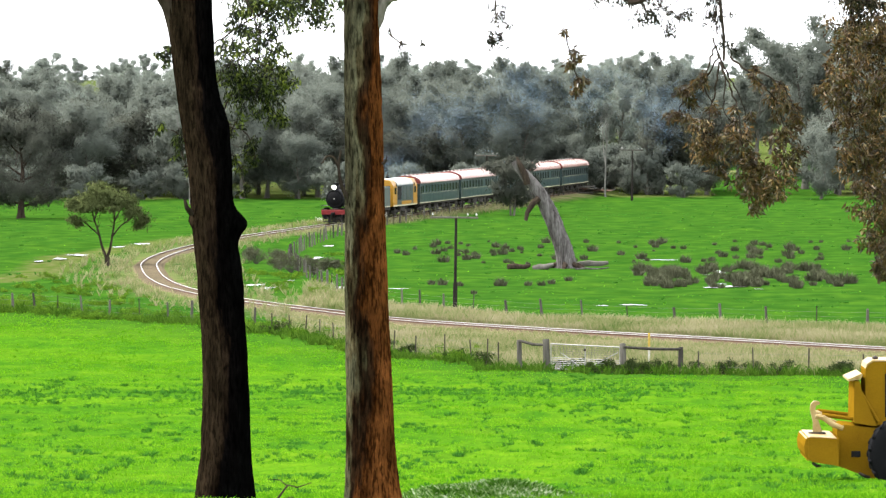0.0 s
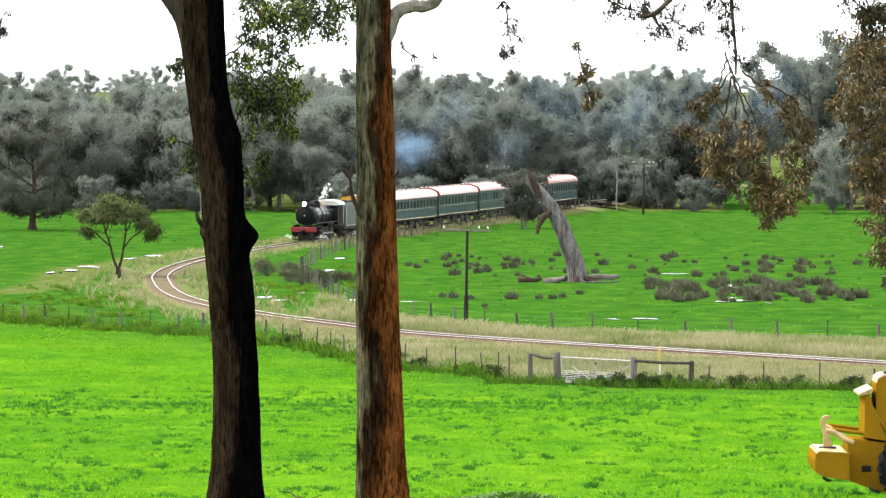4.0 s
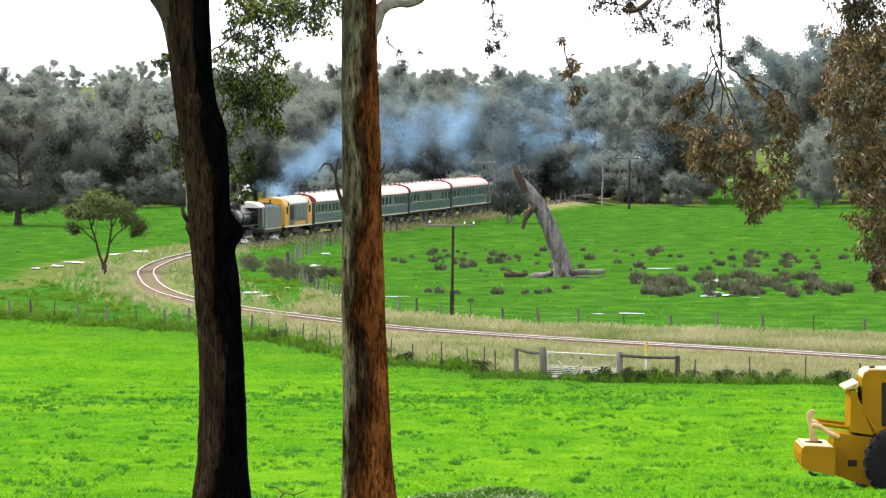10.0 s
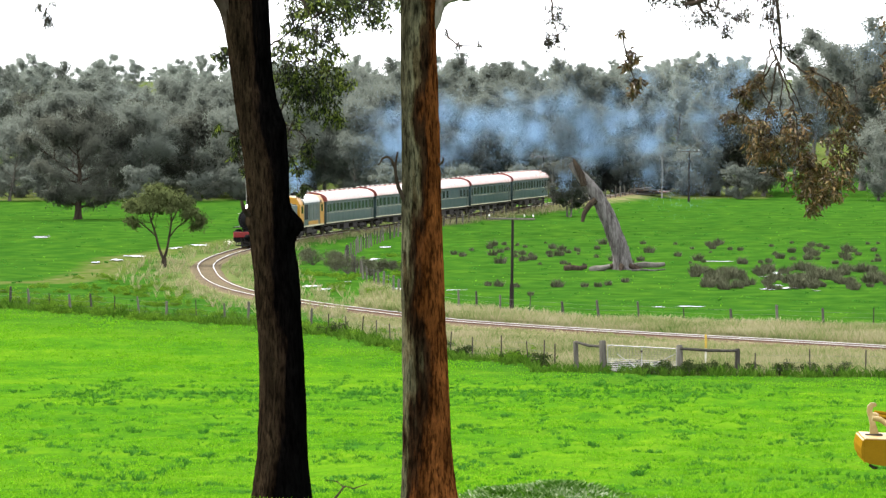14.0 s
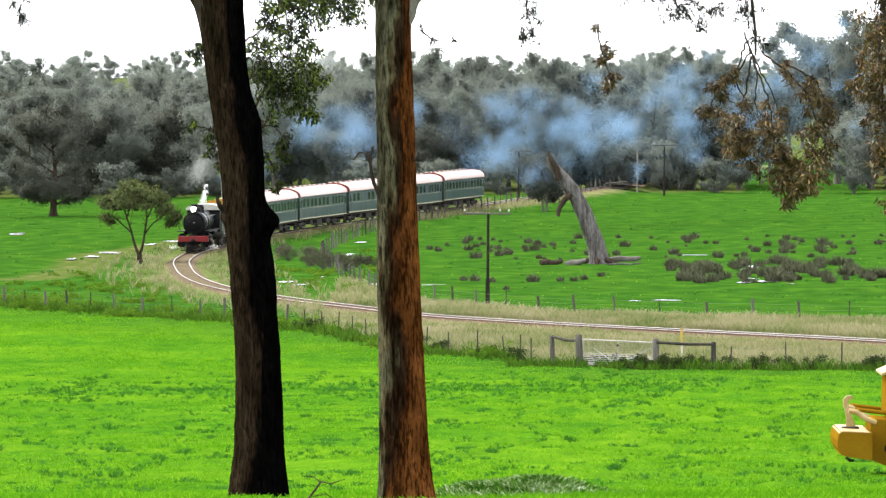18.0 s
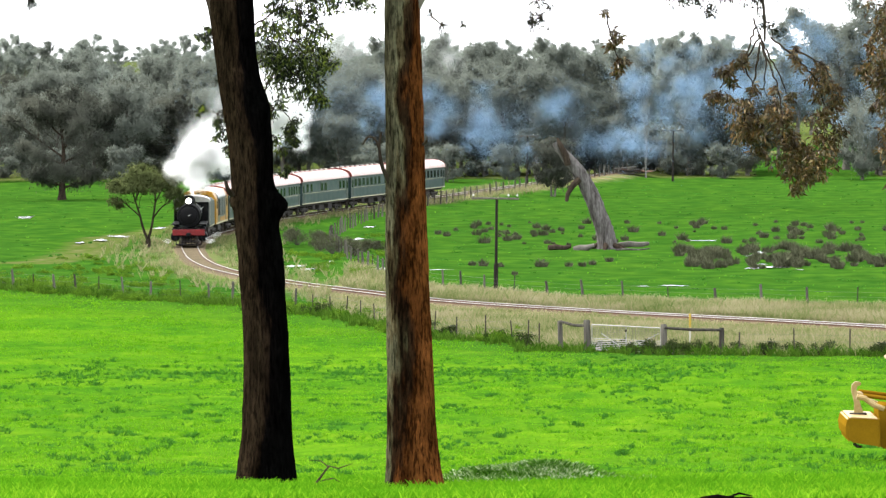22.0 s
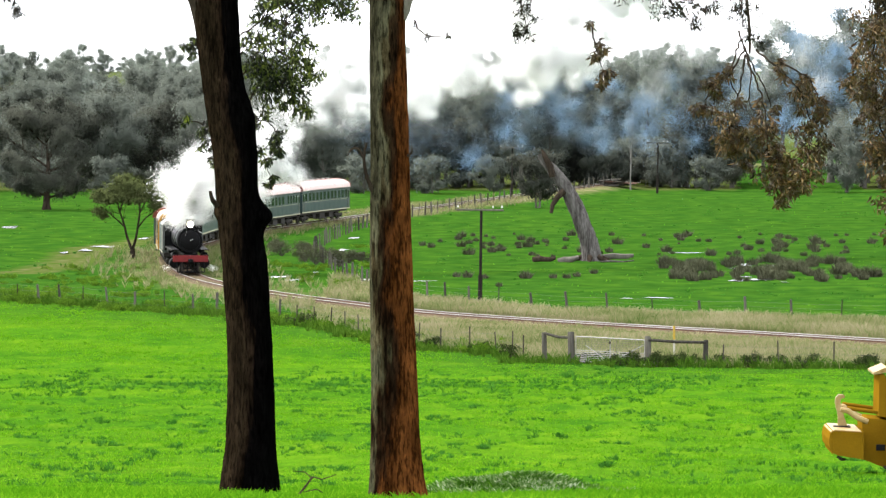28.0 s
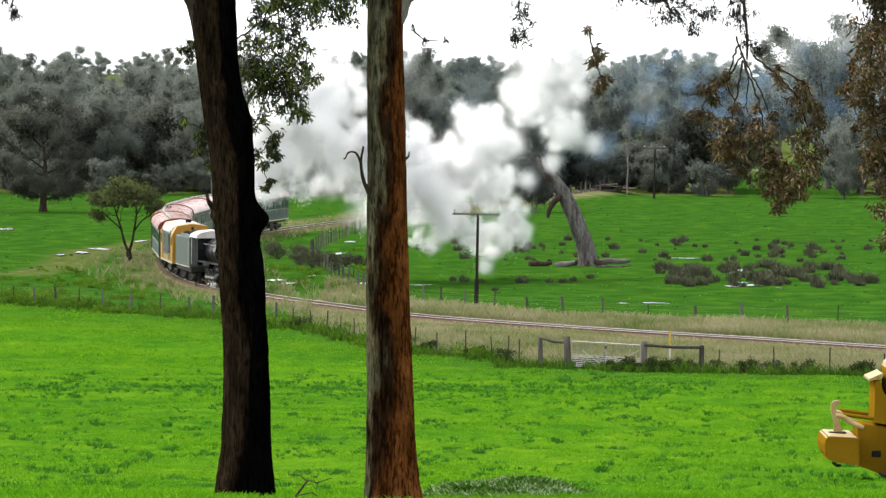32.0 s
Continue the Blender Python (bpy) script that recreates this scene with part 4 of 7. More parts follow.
for a in (0.4, 1.9, 3.3, 4.6, 5.6):
    part("root", Build().tube([(0, 0, 0.35), (math.cos(a) * 1.0, math.sin(a) * 1.0, 0.15), (math.cos(a) * 1.9, math.sin(a) * 1.9, -0.12)], [0.36, 0.17, 0.05], n=8, wob=0.15, seed=a), M_BARK_DARK, dead, smooth=True)


def log(x, y, length, r, turn, mat, label, tilt=0.0):
    g = thing("fallen_log", pose(x, y, gz(x, y) + r * 0.7, 0, tilt, turn), label, "log", "fallen logs")
    part("stem", Build().tube([(-length / 2, 0, 0), (-length / 6, 0.1, 0.05), (length / 6, -0.05, 0), (length / 2, 0.05, 0.1)], [r, r * 1.1, r, r * 0.6], n=10, wob=0.12, seed=x), mat, g, smooth=True)


log(5.2, 318.5, 1.6, 0.2, 8, M_BARK_DARK, "dark rotting fallen log in the paddock")
log(6.9, 318.0, 1.5, 0.22, -10, M_BARK_FAR, "bleached fallen log beside the dead tree", -10)
log(10.6, 324, 2.2, 0.2, 5, M_BARK_FAR, "grey fallen limb beside the dead tree")
log(10.4, 320, 2.4, 0.06, -4, M_DEADWOOD, "thin bleached fallen branch")


# ---- old sheets and timber heaped beyond the paddock ----
heap = thing("timber_heap", pose(16.1, 512, gz(16.1, 512)), "low heap of weathered sheets and timber at the wood's edge", "heap")
_r = random.Random(31)
for k in range(11):
    a, u = _r.uniform(-2.2, 1.2), 0.1 + 0.05 * k
    part("sheet", Build().box(0, _r.uniform(1.2, 2.6), -0.7, 0.7, 0, 0.05, 0.01, Matrix.Translation((a, _r.uniform(-0.8, 0.5), u)) @ Euler((_r.uniform(-0.12, 0.12), _r.uniform(-0.1, 0.1), _r.uniform(-0.4, 0.4))).to_matrix().to_4x4()), M_POST if k % 3 else M_RAIL_WEB, heap)
for k in range(7):
    x = _r.uniform(-2.4, 2.0)
    part("beam", Build().tube([(x, _r.uniform(-1, 0), 0.1), (x + _r.uniform(0.8, 1.6), _r.uniform(-0.6, 0.4), _r.uniform(0.2, 0.75))], [0.08, 0.07], n=6, wob=0.1), M_BARK_FAR, heap)

# ---- telegraph poles ----
def telegraph_pole(x, y, h, arm, label):
    p = thing("telegraph_pole", pose(x, y, gz(x, y), 0, 0.9, -2), label, "pole", "telegraph poles")
    part("pole", Build().tube([(0, 0, -0.3), (0, 0, 1.75), (0, 0, 1.76), (0, 0, h)], [0.13, 0.125, 0.085, 0.075], n=12), M_POLE, p, smooth=True)
    part("crossarm", Build().box(-arm * 0.53, arm * 0.47, -0.16, -0.07, h - 0.09, h + 0.02), M_POST, p)
    for k in range(6):
        u = -arm * 0.49 + arm * 0.92 * k / 5
        pin = part("insulator_pin", Build().tube([(u, -0.115, h), (u, -0.115, h + 0.1)], [0.014, 0.014], n=6), M_STEEL_DARK, p)
        if k in (0, 4, 5):
            part("insulator", Build().turn([(0.02, 0), (0.05, 0.02), (0.055, 0.07), (0.035, 0.09), (0.04, 0.13), (0.01, 0.15)], (u, -0.115, h + 0.08), n=10), M_INSUL, pin, "white porcelain insulator", smooth=True)
    return p


M_INSUL = material("white_porcelain", ramp3((0.8, 0.8, 0.78), 0.08), rough=0.15, bump=0)
telegraph_pole(0.55, 260.5, 5.55, 2.75, "slender dark telegraph pole with a bare crossarm and insulators")
telegraph_pole(4.25, 464, 5.3, 2.4, "far dark telegraph pole beside the line with white insulators")
telegraph_pole(20.6, 498, 5.6, 2.4, "far dark telegraph pole beside the line with white insulators")


# ---- fences ----
def fence(name, label, pts, gap, kinds, wires, seed, skip=()):
    rnd = random.Random(seed)
    f = thing(name, pose(0, 0, 0), label, "fence")
    line = spline(pts, gap)
    posts = []
    for i, (x, y) in enumerate(line):
        if any(a < x < c for a, c in skip):
            continue
        k = kinds[i % len(kinds)] if not callable(kinds) else kinds(x, i)
        h = (1.15 if k == "timber" else 1.1) * rnd.uniform(0.88, 1.1)
        m = pose(x, y, gz(x, y), rnd.uniform(-4, 4), rnd.uniform(-5, 5), rnd.uniform(0, 90))
        if k == "timber":
            part("fence_post", POST_MESH[0].data if POST_MESH else None, None, f, at=m @ Matrix.Diagonal((rnd.uniform(0.8, 1.25), rnd.uniform(0.8, 1.25), h, 1)))
        else:
            part("steel_picket", POST_MESH[1].data, None, f, at=m @ Matrix.Diagonal((1, 1, h, 1)))
        posts.append((x, y, gz(x, y)))
    runs = [[]]
    for p in posts:
        if runs[-1] and math.hypot(p[0] - runs[-1][-1][0], p[1] - runs[-1][-1][1]) > gap * 1.6:
            runs.append([])
        runs[-1].append(p)
    for run in runs:
        for z in wires:
            pts = []
            for p, q in zip(run, run[1:]):
                pts += [(p[0], p[1], p[2] + z), ((p[0] + q[0]) / 2, (p[1] + q[1]) / 2, (p[2] + q[2]) / 2 + z - 0.02)]
            pts.append((run[-1][0], run[-1][1], run[-1][2] + z))
            part("wire", Build().tube(pts, [0.004] * len(pts), n=4, cap=False), M_WIRE, f)
    return f


proto = thing("fence_post_pile", pose(0, 0, 0), "", "")
POST_MESH = [part("fence_post", Build().tube([(0, 0, -0.3), (0.01, 0, 0.5), (0, 0.01, 0.97), (0, 0, 1.0)], [0.075, 0.07, 0.062, 0.045], n=9, wob=0.08, seed=1), M_POST, proto),
             part("steel_picket", Build().prism([(-0.03, -0.012), (0.03, -0.012), (0.03, 0.0), (0.008, 0.0), (0.008, 0.035), (-0.008, 0.035), (-0.008, 0.0), (-0.03, 0.0)], "z", -0.3, 1.05), M_STEEL_DARK, proto)]
fence("boundary_fence", "weathered wire fence with leaning timber posts and steel pickets", NEAR_FENCE, 2.6, lambda x, i: "picket" if x > -9 or i % 3 == 0 else "timber", (0.35, 0.65, 0.95), 1, skip=((2.9, 10.8),))
fence("paddock_fence", "old wire fence of grey timber posts along the railway", FAR_FENCE, 2.9, ("timber", "timber", "timber", "picket"), (0.4, 0.7, 0.95), 2)
for o in list(proto.children) + [proto]:
    bpy.data.objects.remove(o)

# ---- gate ----
gate_at = [(3.4, 207.0), (4.6, 205.6), (8.0, 203.2), (10.55, 203.0)]
tops = (1.42, 1.45, 1.38, 1.22)
for (x, y), h, r in zip(gate_at, tops, (0.12, 0.17, 0.15, 0.12)):
    g = gz(x, y)
    p = thing("gate_post", pose(x, y, g, 0, 1.5 if x > 10 else -1), "thick weathered grey timber gate post", "post", "gate posts")
    part("post", Build().tube([(0, 0, -0.3), (0.01, 0, 0.6), (0, 0, h - 0.04 - g * 0), (0, 0, h)], [r, r * 0.97, r * 0.92, r * 0.75], n=12, wob=0.06, seed=x), M_POST, p, smooth=True)
for (a, c), za, zc, lab in (((0, 1), 1.38, 1.18, "timber rail sagging between two gate posts"), ((2, 3), 1.22, 1.12, "long weathered timber rail between two posts")):
    A, C = gate_at[a], gate_at[c]
    r = thing("post_rail", pose(A[0], A[1], gz(*A)), lab, "rail", "post rails")
    part("rail", Build().tube([(0, -0.1, za), ((C[0] - A[0]) / 2, (C[1] - A[1]) / 2 - 0.1, (za + zc) / 2 - 0.03), (C[0] - A[0], C[1] - A[1] - 0.1, zc + gz(*C) - gz(*A))], [0.06, 0.065, 0.06], n=8, wob=0.08), M_POST, r)
ga, gc = Vector((4.8, 205.4, gz(4.8, 205.4))), Vector((7.85, 203.35, gz(7.85, 203.35)))
gd = gc - ga
gate = thing("farm_gate", Matrix.Translation(ga) @ pose(0, 0, 0, 0, 0, math.degrees(math.atan2(gd.y, gd.x))), "galvanised tubular farm gate with mesh and bracing, shut", "gate")
gl = math.hypot(gd.x, gd.y)
for z in (0.12, 1.24):
    part("gate_rail", Build().tube([(0, 0, z), (gl, 0, z - 0.05)], [0.026, 0.026], n=8), M_GALV, gate, smooth=True)
for x in (0.0, gl * 0.5, gl):
    part("gate_stile", Build().tube([(x, 0, 0.12), (x, 0, 1.24 - 0.05 * x / gl)], [0.022, 0.022], n=8), M_GALV, gate, smooth=True)
part("brace", Build().tube([(gl * 0.15, -0.03, 0.85), (gl * 0.5, -0.03, 0.12)], [0.018, 0.018], n=6), M_GALV, gate)
part("brace", Build().tube([(gl * 0.98, -0.03, 0.95), (gl * 0.5, -0.03, 0.12)], [0.018, 0.018], n=6), M_GALV, gate)
for k in range(6):
    z = 0.2 + 0.085 * k
    part("gate_bar", Build().tube([(0, 0, z), (gl, 0, z - 0.04)], [0.015, 0.015], n=6), M_GALV, gate)
for k in range(5):
    z = 0.73 + 0.1 * k
    part("mesh_wire", Build().tube([(0, 0, z), (gl, 0, z - 0.04)], [0.007, 0.007], n=5), M_WIRE, gate)
for k in range(1, 22):
    x = gl * k / 22
    part("mesh_wire", Build().tube([(x, 0.01, 0.12), (x, 0.01, 1.2)], [0.005, 0.005], n=4), M_WIRE, gate)
part("latch", Build().turn([(0.03, -0.02), (0.06, 0), (0.06, 0.02), (0.02, 0.04)], (gl * 0.5, -0.04, 1.02), "y", 10), M_STEEL_DARK, gate)
M_YELLOW_OLD = material("faded_yellow_paint", ramp3((0.55, 0.38, 0.05), 0.25), scale=10, rough=0.6)
M_CREAM_OLD = material("weathered_white_paint", ramp3((0.6, 0.58, 0.5), 0.2), scale=10, rough=0.7)
mk = thing("marker_post", pose(9.45, 209.5, gz(9.45, 209.5)), "slim line marker post, yellow above and white below", "post")
part("lower_post", Build().tube([(0, 0, -0.2), (0, 0, 0.95)], [0.05, 0.05], n=8), M_CREAM_OLD, mk)
part("upper_post", Build().tube([(0, 0, 0.95), (0, 0, 1.6)], [0.055, 0.055], n=8), M_YELLOW_OLD, mk)

# ---- rushes, puddles and shrubs ----


def rush_mesh(seed, r, h, count, mat, name, thin=0.02):
    """A ragged dome of stems, lower and more slanted towards its rim."""
    rnd = random.Random(seed)
    v, f = [], []
    for _ in range(count):
        a, q = rnd.uniform(0, 6.28), math.sqrt(rnd.random())
        x, y = q * r * 0.7 * math.cos(a), q * r * 0.7 * math.sin(a)
        hh = h * (1.05 - 0.6 * q * q) * rnd.uniform(0.45, 1.1)
        lx, ly = (math.cos(a) * q * 0.7 + rnd.gauss(0, 0.25)) * hh, (math.sin(a) * q * 0.7 + rnd.gauss(0, 0.25)) * hh
        t = rnd.uniform(0, 6.28)
        c, s = math.cos(t) * thin, math.sin(t) * thin
        n = len(v)
        v += [(x - c, y - s, -0.05), (x + c, y + s, -0.05), (x + lx * 0.45 + c * 0.8, y + ly * 0.45 + s * 0.8, hh * 0.6), (x + lx * 0.45 - c * 0.8, y + ly * 0.45 - s * 0.8, hh * 0.6), (x + lx, y + ly, hh)]
        f += [(n, n + 1, n + 2, n + 3), (n + 3, n + 2, n + 4)]
    me = bpy.data.meshes.new(name)
    me.from_pydata(v, [], f)
    me.materials.append(mat)
    return me


RUSH = [rush_mesh(k, r, h, c, M_RUSH, "rush_tussock", thin=0.022) for k, r, h, c in ((1, 0.5, 0.72, 190), (2, 0.38, 0.55, 130), (3, 0.7, 0.8, 280), (4, 0.28, 0.36, 80))]


def rush(x, y, k, s=1.0):
    o = new("rush_tussock", RUSH[k])
    o.matrix_basis = Matrix.LocRotScale((x, y, gz(x, y)), Euler((0, 0, x * 7)), (s, s, s))
    tagged(o, "grey-brown rush tussock in the wet paddock", "rushes", "rush tussocks")


RUSHES = [(-3.7, 349, 1), (-3, 346, 0), (-2.4, 357, 3), (-0.9, 296, 1), (-0.2, 295, 0), (1.8, 283, 1), (0.9, 294, 3), (3.6, 294, 2), (5.4, 294, 1), (6.3, 295, 0), (7.0, 297, 1), (8.2, 300, 1), (6.0, 328, 3), (4.4, 345, 0), (5.2, 352, 1), (4.6, 333, 3)]
rr_ = random.Random(9)
for k in range(120):  # the swampy patch
    x = rr_.uniform(13.2, 27)
    RUSHES.append((x, rr_.uniform(291, 318) + rr_.uniform(-3, 3), rr_.choice((0, 0, 1, 2, 2))))
for k in range(95):  # thinner belt behind
    RUSHES.append((rr_.uniform(-1, 34), rr_.uniform(330, 372), rr_.choice((0, 1, 1, 3))))
for x, y, k in RUSHES:
    if abs(x - 7) < 2.2 and 312 < y < 324:
        continue
    rush(x, y, k, rr_.uniform(0.5, 1.1))
SHRUB = [(-13.8, 330, 1.7), (-12.4, 333, 1.3), (-10.8, 316, 1.9), (-9.6, 318, 1.4), (-8.5, 316, 1.2), (-7.6, 317, 1.0), (-11.8, 322, 1.2), (-14.6, 340, 1.2), (-9, 312, 0.9)]
for x, y, s in SHRUB:
    rnd = random.Random(x)
    w, lv = Build(), Build()
    c = [Vector((rnd.gauss(0, 0.35), rnd.gauss(0, 0.35), rnd.uniform(0.25, 0.8))) * s * 0.75 for _ in range(16)]
    for q in c:
        w.tube([(0, 0, -0.05), q * 0.5 + Vector((0, 0, 0.1)), q], [0.03, 0.02, 0.008], n=5)
    leaves(lv, rnd, c, 1500, 0.38 * s * 0.7, 0.13, 0.8, -0.4, 0.3)
    sh = thing("shrub", pose(x, y, gz(x, y)), "dull grey-brown twiggy shrub beside the fence", "shrub", "shrubs")
    part("stem", w, M_BARK_FAR, sh)
    part("foliage", lv, M_RUSH, sh)


def weed_bush(x, y, s):
    rnd = random.Random(x * 3)
    w, lv = Build(), Build()
    c = [Vector((rnd.gauss(0, 0.4), rnd.gauss(0, 0.3), rnd.uniform(0.15, 0.7))) * s for _ in range(14)]
    for q in c:
        w.tube([(0, 0, -0.05), q * 0.5 + Vector((0, 0, 0.05)), q], [0.015, 0.01, 0.005], n=4)
    leaves(lv, rnd, c, 1200, 0.28 * s, 0.11, 0.8, -0.3, 0.35)
    sh = thing("weed_bush", pose(x, y, gz(x, y)), "dark green weedy bush growing at the gate", "bush", "weed bushes")
    part("stem", w, M_BARK_FAR, sh)
    part("foliage", lv, M_WEED, sh)


M_WEED = leafy("dark_weed_leaves", [(0.25, (0.02, 0.03, 0.012)), (0.5, (0.05, 0.075, 0.025)), (0.8, (0.11, 0.15, 0.045))], scale=2, fine=12)
for x, y, s in ((6.45, 203.6, 0.5), (5.3, 206.1, 0.6), (6.0, 205.6, 0.7), (6.8, 205.1, 0.65), (7.35, 202.8, 0.75), (8.4, 202.6, 0.85), (9.1, 202.8, 0.8), (9.8, 202.6, 0.7), (11.2, 202.2, 0.7), (12.6, 201.5, 0.8), (13.6, 201.0, 0.7), (15.2, 200.4, 0.8), (17.5, 199.0, 0.8), (1.9, 212.5, 0.7), (0.6, 215.8, 0.6), (-1.8, 220.5, 0.7), (-2.9, 224.5, 0.7), (-8.8, 239, 0.8)):
    weed_bush(x, y, s)


M_FRESH = leafy("fresh_weed_leaves", [(0.25, (0.06, 0.13, 0.012)), (0.5, (0.13, 0.26, 0.02)), (0.8, (0.28, 0.42, 0.05))], scale=0.5, fine=6, trans=0.35)


def lush_mesh(seed):
    rnd = random.Random(seed)
    b = Build()
    c = [Vector((rnd.gauss(0, 0.5), rnd.gauss(0, 0.4), rnd.uniform(0.05, 0.5))) for _ in range(12)]
    leaves(b, rnd, c, 900, 0.3, 0.12, 0.7, -0.5, 0.4)
    me = bpy.data.meshes.new("weed_clump")
    me.from_pydata(b.v, [], b.f)
    me.materials.append(M_FRESH)
    return me


LUSH = [lush_mesh(k) for k in range(4)]
_r = random.Random(77)
_line = spline(NEAR_FENCE, 0.9)
LUSH_AT = [(p[0] + _r.gauss(0, 0.5), p[1] + _r.uniform(-2.0, 5.0), 0.7) for p in _line if -30 < p[0] < 1.5 and _r.random() < 0.85]
LUSH_AT += [(_r.uniform(-33, -16), _r.uniform(262, 312), 0.5) for _ in range(60)] + [(_r.uniform(-14, -6.5), _r.uniform(283, 345), 0.5) for _ in range(34)]
for x, y, size in LUSH_AT:
    if np.min(np.hypot(LINE[:, 0] - x, LINE[:, 1] - y)) > 3.2:
        o = new("weed_clump", _r.choice(LUSH))
        q = size * _r.uniform(0.6, 1.4)
        o.matrix_basis = Matrix.LocRotScale((x, y, gz(x, y) - 0.04), Euler((0, 0, _r.uniform(0, 6.28))), (q * 1.2, q * 1.2, q))
        tagged(o, "fresh green clump of weeds near the railway bend", "weeds", "weed clumps")


def puddle(x, y, rx, ry, seed):
    rnd = random.Random(seed)
    n = 40
    ph = [rnd.uniform(0, 6.28) for _ in range(3)]
    z = gz(x, y) + 0.035
    v = [(x, y, z)]
    for k in range(n):
        a = 2 * math.pi * k / n
        q = 1 + 0.25 * math.sin(2 * a + ph[0]) + 0.18 * math.sin(3 * a + ph[1]) + 0.14 * math.sin(5 * a + ph[2]) + rnd.uniform(-0.38, 0.3)
        v.append((x + rx * q * math.cos(a), y + ry * q * math.sin(a), z))
    b = Build().add(v, [(0, 1 + k, 1 + (k + 1) % n) for k in range(n)])
    tagged(part("puddle", b, M_WATER), "shallow rain puddle shining in the grass", "puddle", "puddles", "structure")


POOLS_EAST = [(19.1, 313, 0.5, 2.4), (21.3, 313, 0.9, 2.6), (17.2, 291, 0.7, 1.5), (18.7, 291, 0.7, 1.8), (20.4, 294, 0.3, 1), (18.0, 296, 0.4, 0.8), (22.6, 309, 0.4, 1.5), (19.9, 306, 0.35, 1.0), (17.9, 309, 0.3, 0.9), (20.0, 288.5, 0.25, 0.7), (23.4, 316, 0.3, 1.0)]
POOLS_WEST = [(11.1, 268.5, 0.85, 0.7), (9.3, 268.5, 0.35, 0.6), (-7.0, 293, 0.7, 2.5), (-12.7, 297, 0.9, 2.0), (-11.5, 292, 0.6, 1.4),
                                  (-29.1, 341, 0.5, 2.5), (-28.3, 349, 0.9, 2.0), (-30.2, 336, 0.3, 2), (-24.9, 372, 1.0, 2), (-26.5, 366, 0.5, 2), (-9.4, 366, 0.4, 3), (-9.6, 341, 0.4, 2.5), (-3.0, 290, 0.9, 0.5), (-40, 392, 0.9, 3), (16, 335, 1.2, 1.0), (-10.4, 303, 0.3, 1.2)]
for i, (x, y, rx, ry) in enumerate(POOLS_EAST + POOLS_WEST):
    puddle(x, y, rx * 0.9, ry * 0.7, i)

# ---- grass ----


def grass_field(name, label, spots, mat, blades, h, w, seed, lean=0.35):
    """One mesh of grass blades in tufts at spots of (x, y, size)."""
    r = np.random.RandomState(seed)
    spots = np.asarray(spots)
    n = len(spots) * blades
    base = np.repeat(spots, blades, axis=0)
    z0 = np.repeat(ground_z(spots[:, 0], spots[:, 1]), blades)
    size = base[:, 2]
    a, q = r.uniform(0, 6.28, n), np.sqrt(r.uniform(0, 1, n)) * size * w * 5
    x, y = base[:, 0] + np.cos(a) * q, base[:, 1] + np.sin(a) * q
    hh = h * size * r.uniform(0.5, 1.15, n)
    lx, ly = r.normal(0, lean, n) * hh, r.normal(0, lean, n) * hh
    t = r.uniform(0, 6.28, n)
    c, s = np.cos(t) * w * size, np.sin(t) * w * size
    v = np.empty((n, 4, 3))
    v[:, 0] = np.stack([x - c, y - s, z0 - 0.04], 1)
    v[:, 1] = np.stack([x + c, y + s, z0 - 0.04], 1)
    v[:, 2] = np.stack([x + lx * 0.5 + c * 0.7, y + ly * 0.5 + s * 0.7, z0 + hh * 0.62], 1)
    v[:, 3] = np.stack([x + lx, y + ly, z0 + hh], 1)
    i = np.arange(n)[:, None] * 4
    f = np.concatenate([i + np.array([[0, 1, 2]]), i + np.array([[0, 2, 3]])], 0)
    me = bpy.data.meshes.new(name)
    me.from_pydata(v.reshape(-1, 3), [], f)
    me.materials.append(mat)
    tagged(new(name, me), label, "grass", kind="stuff")


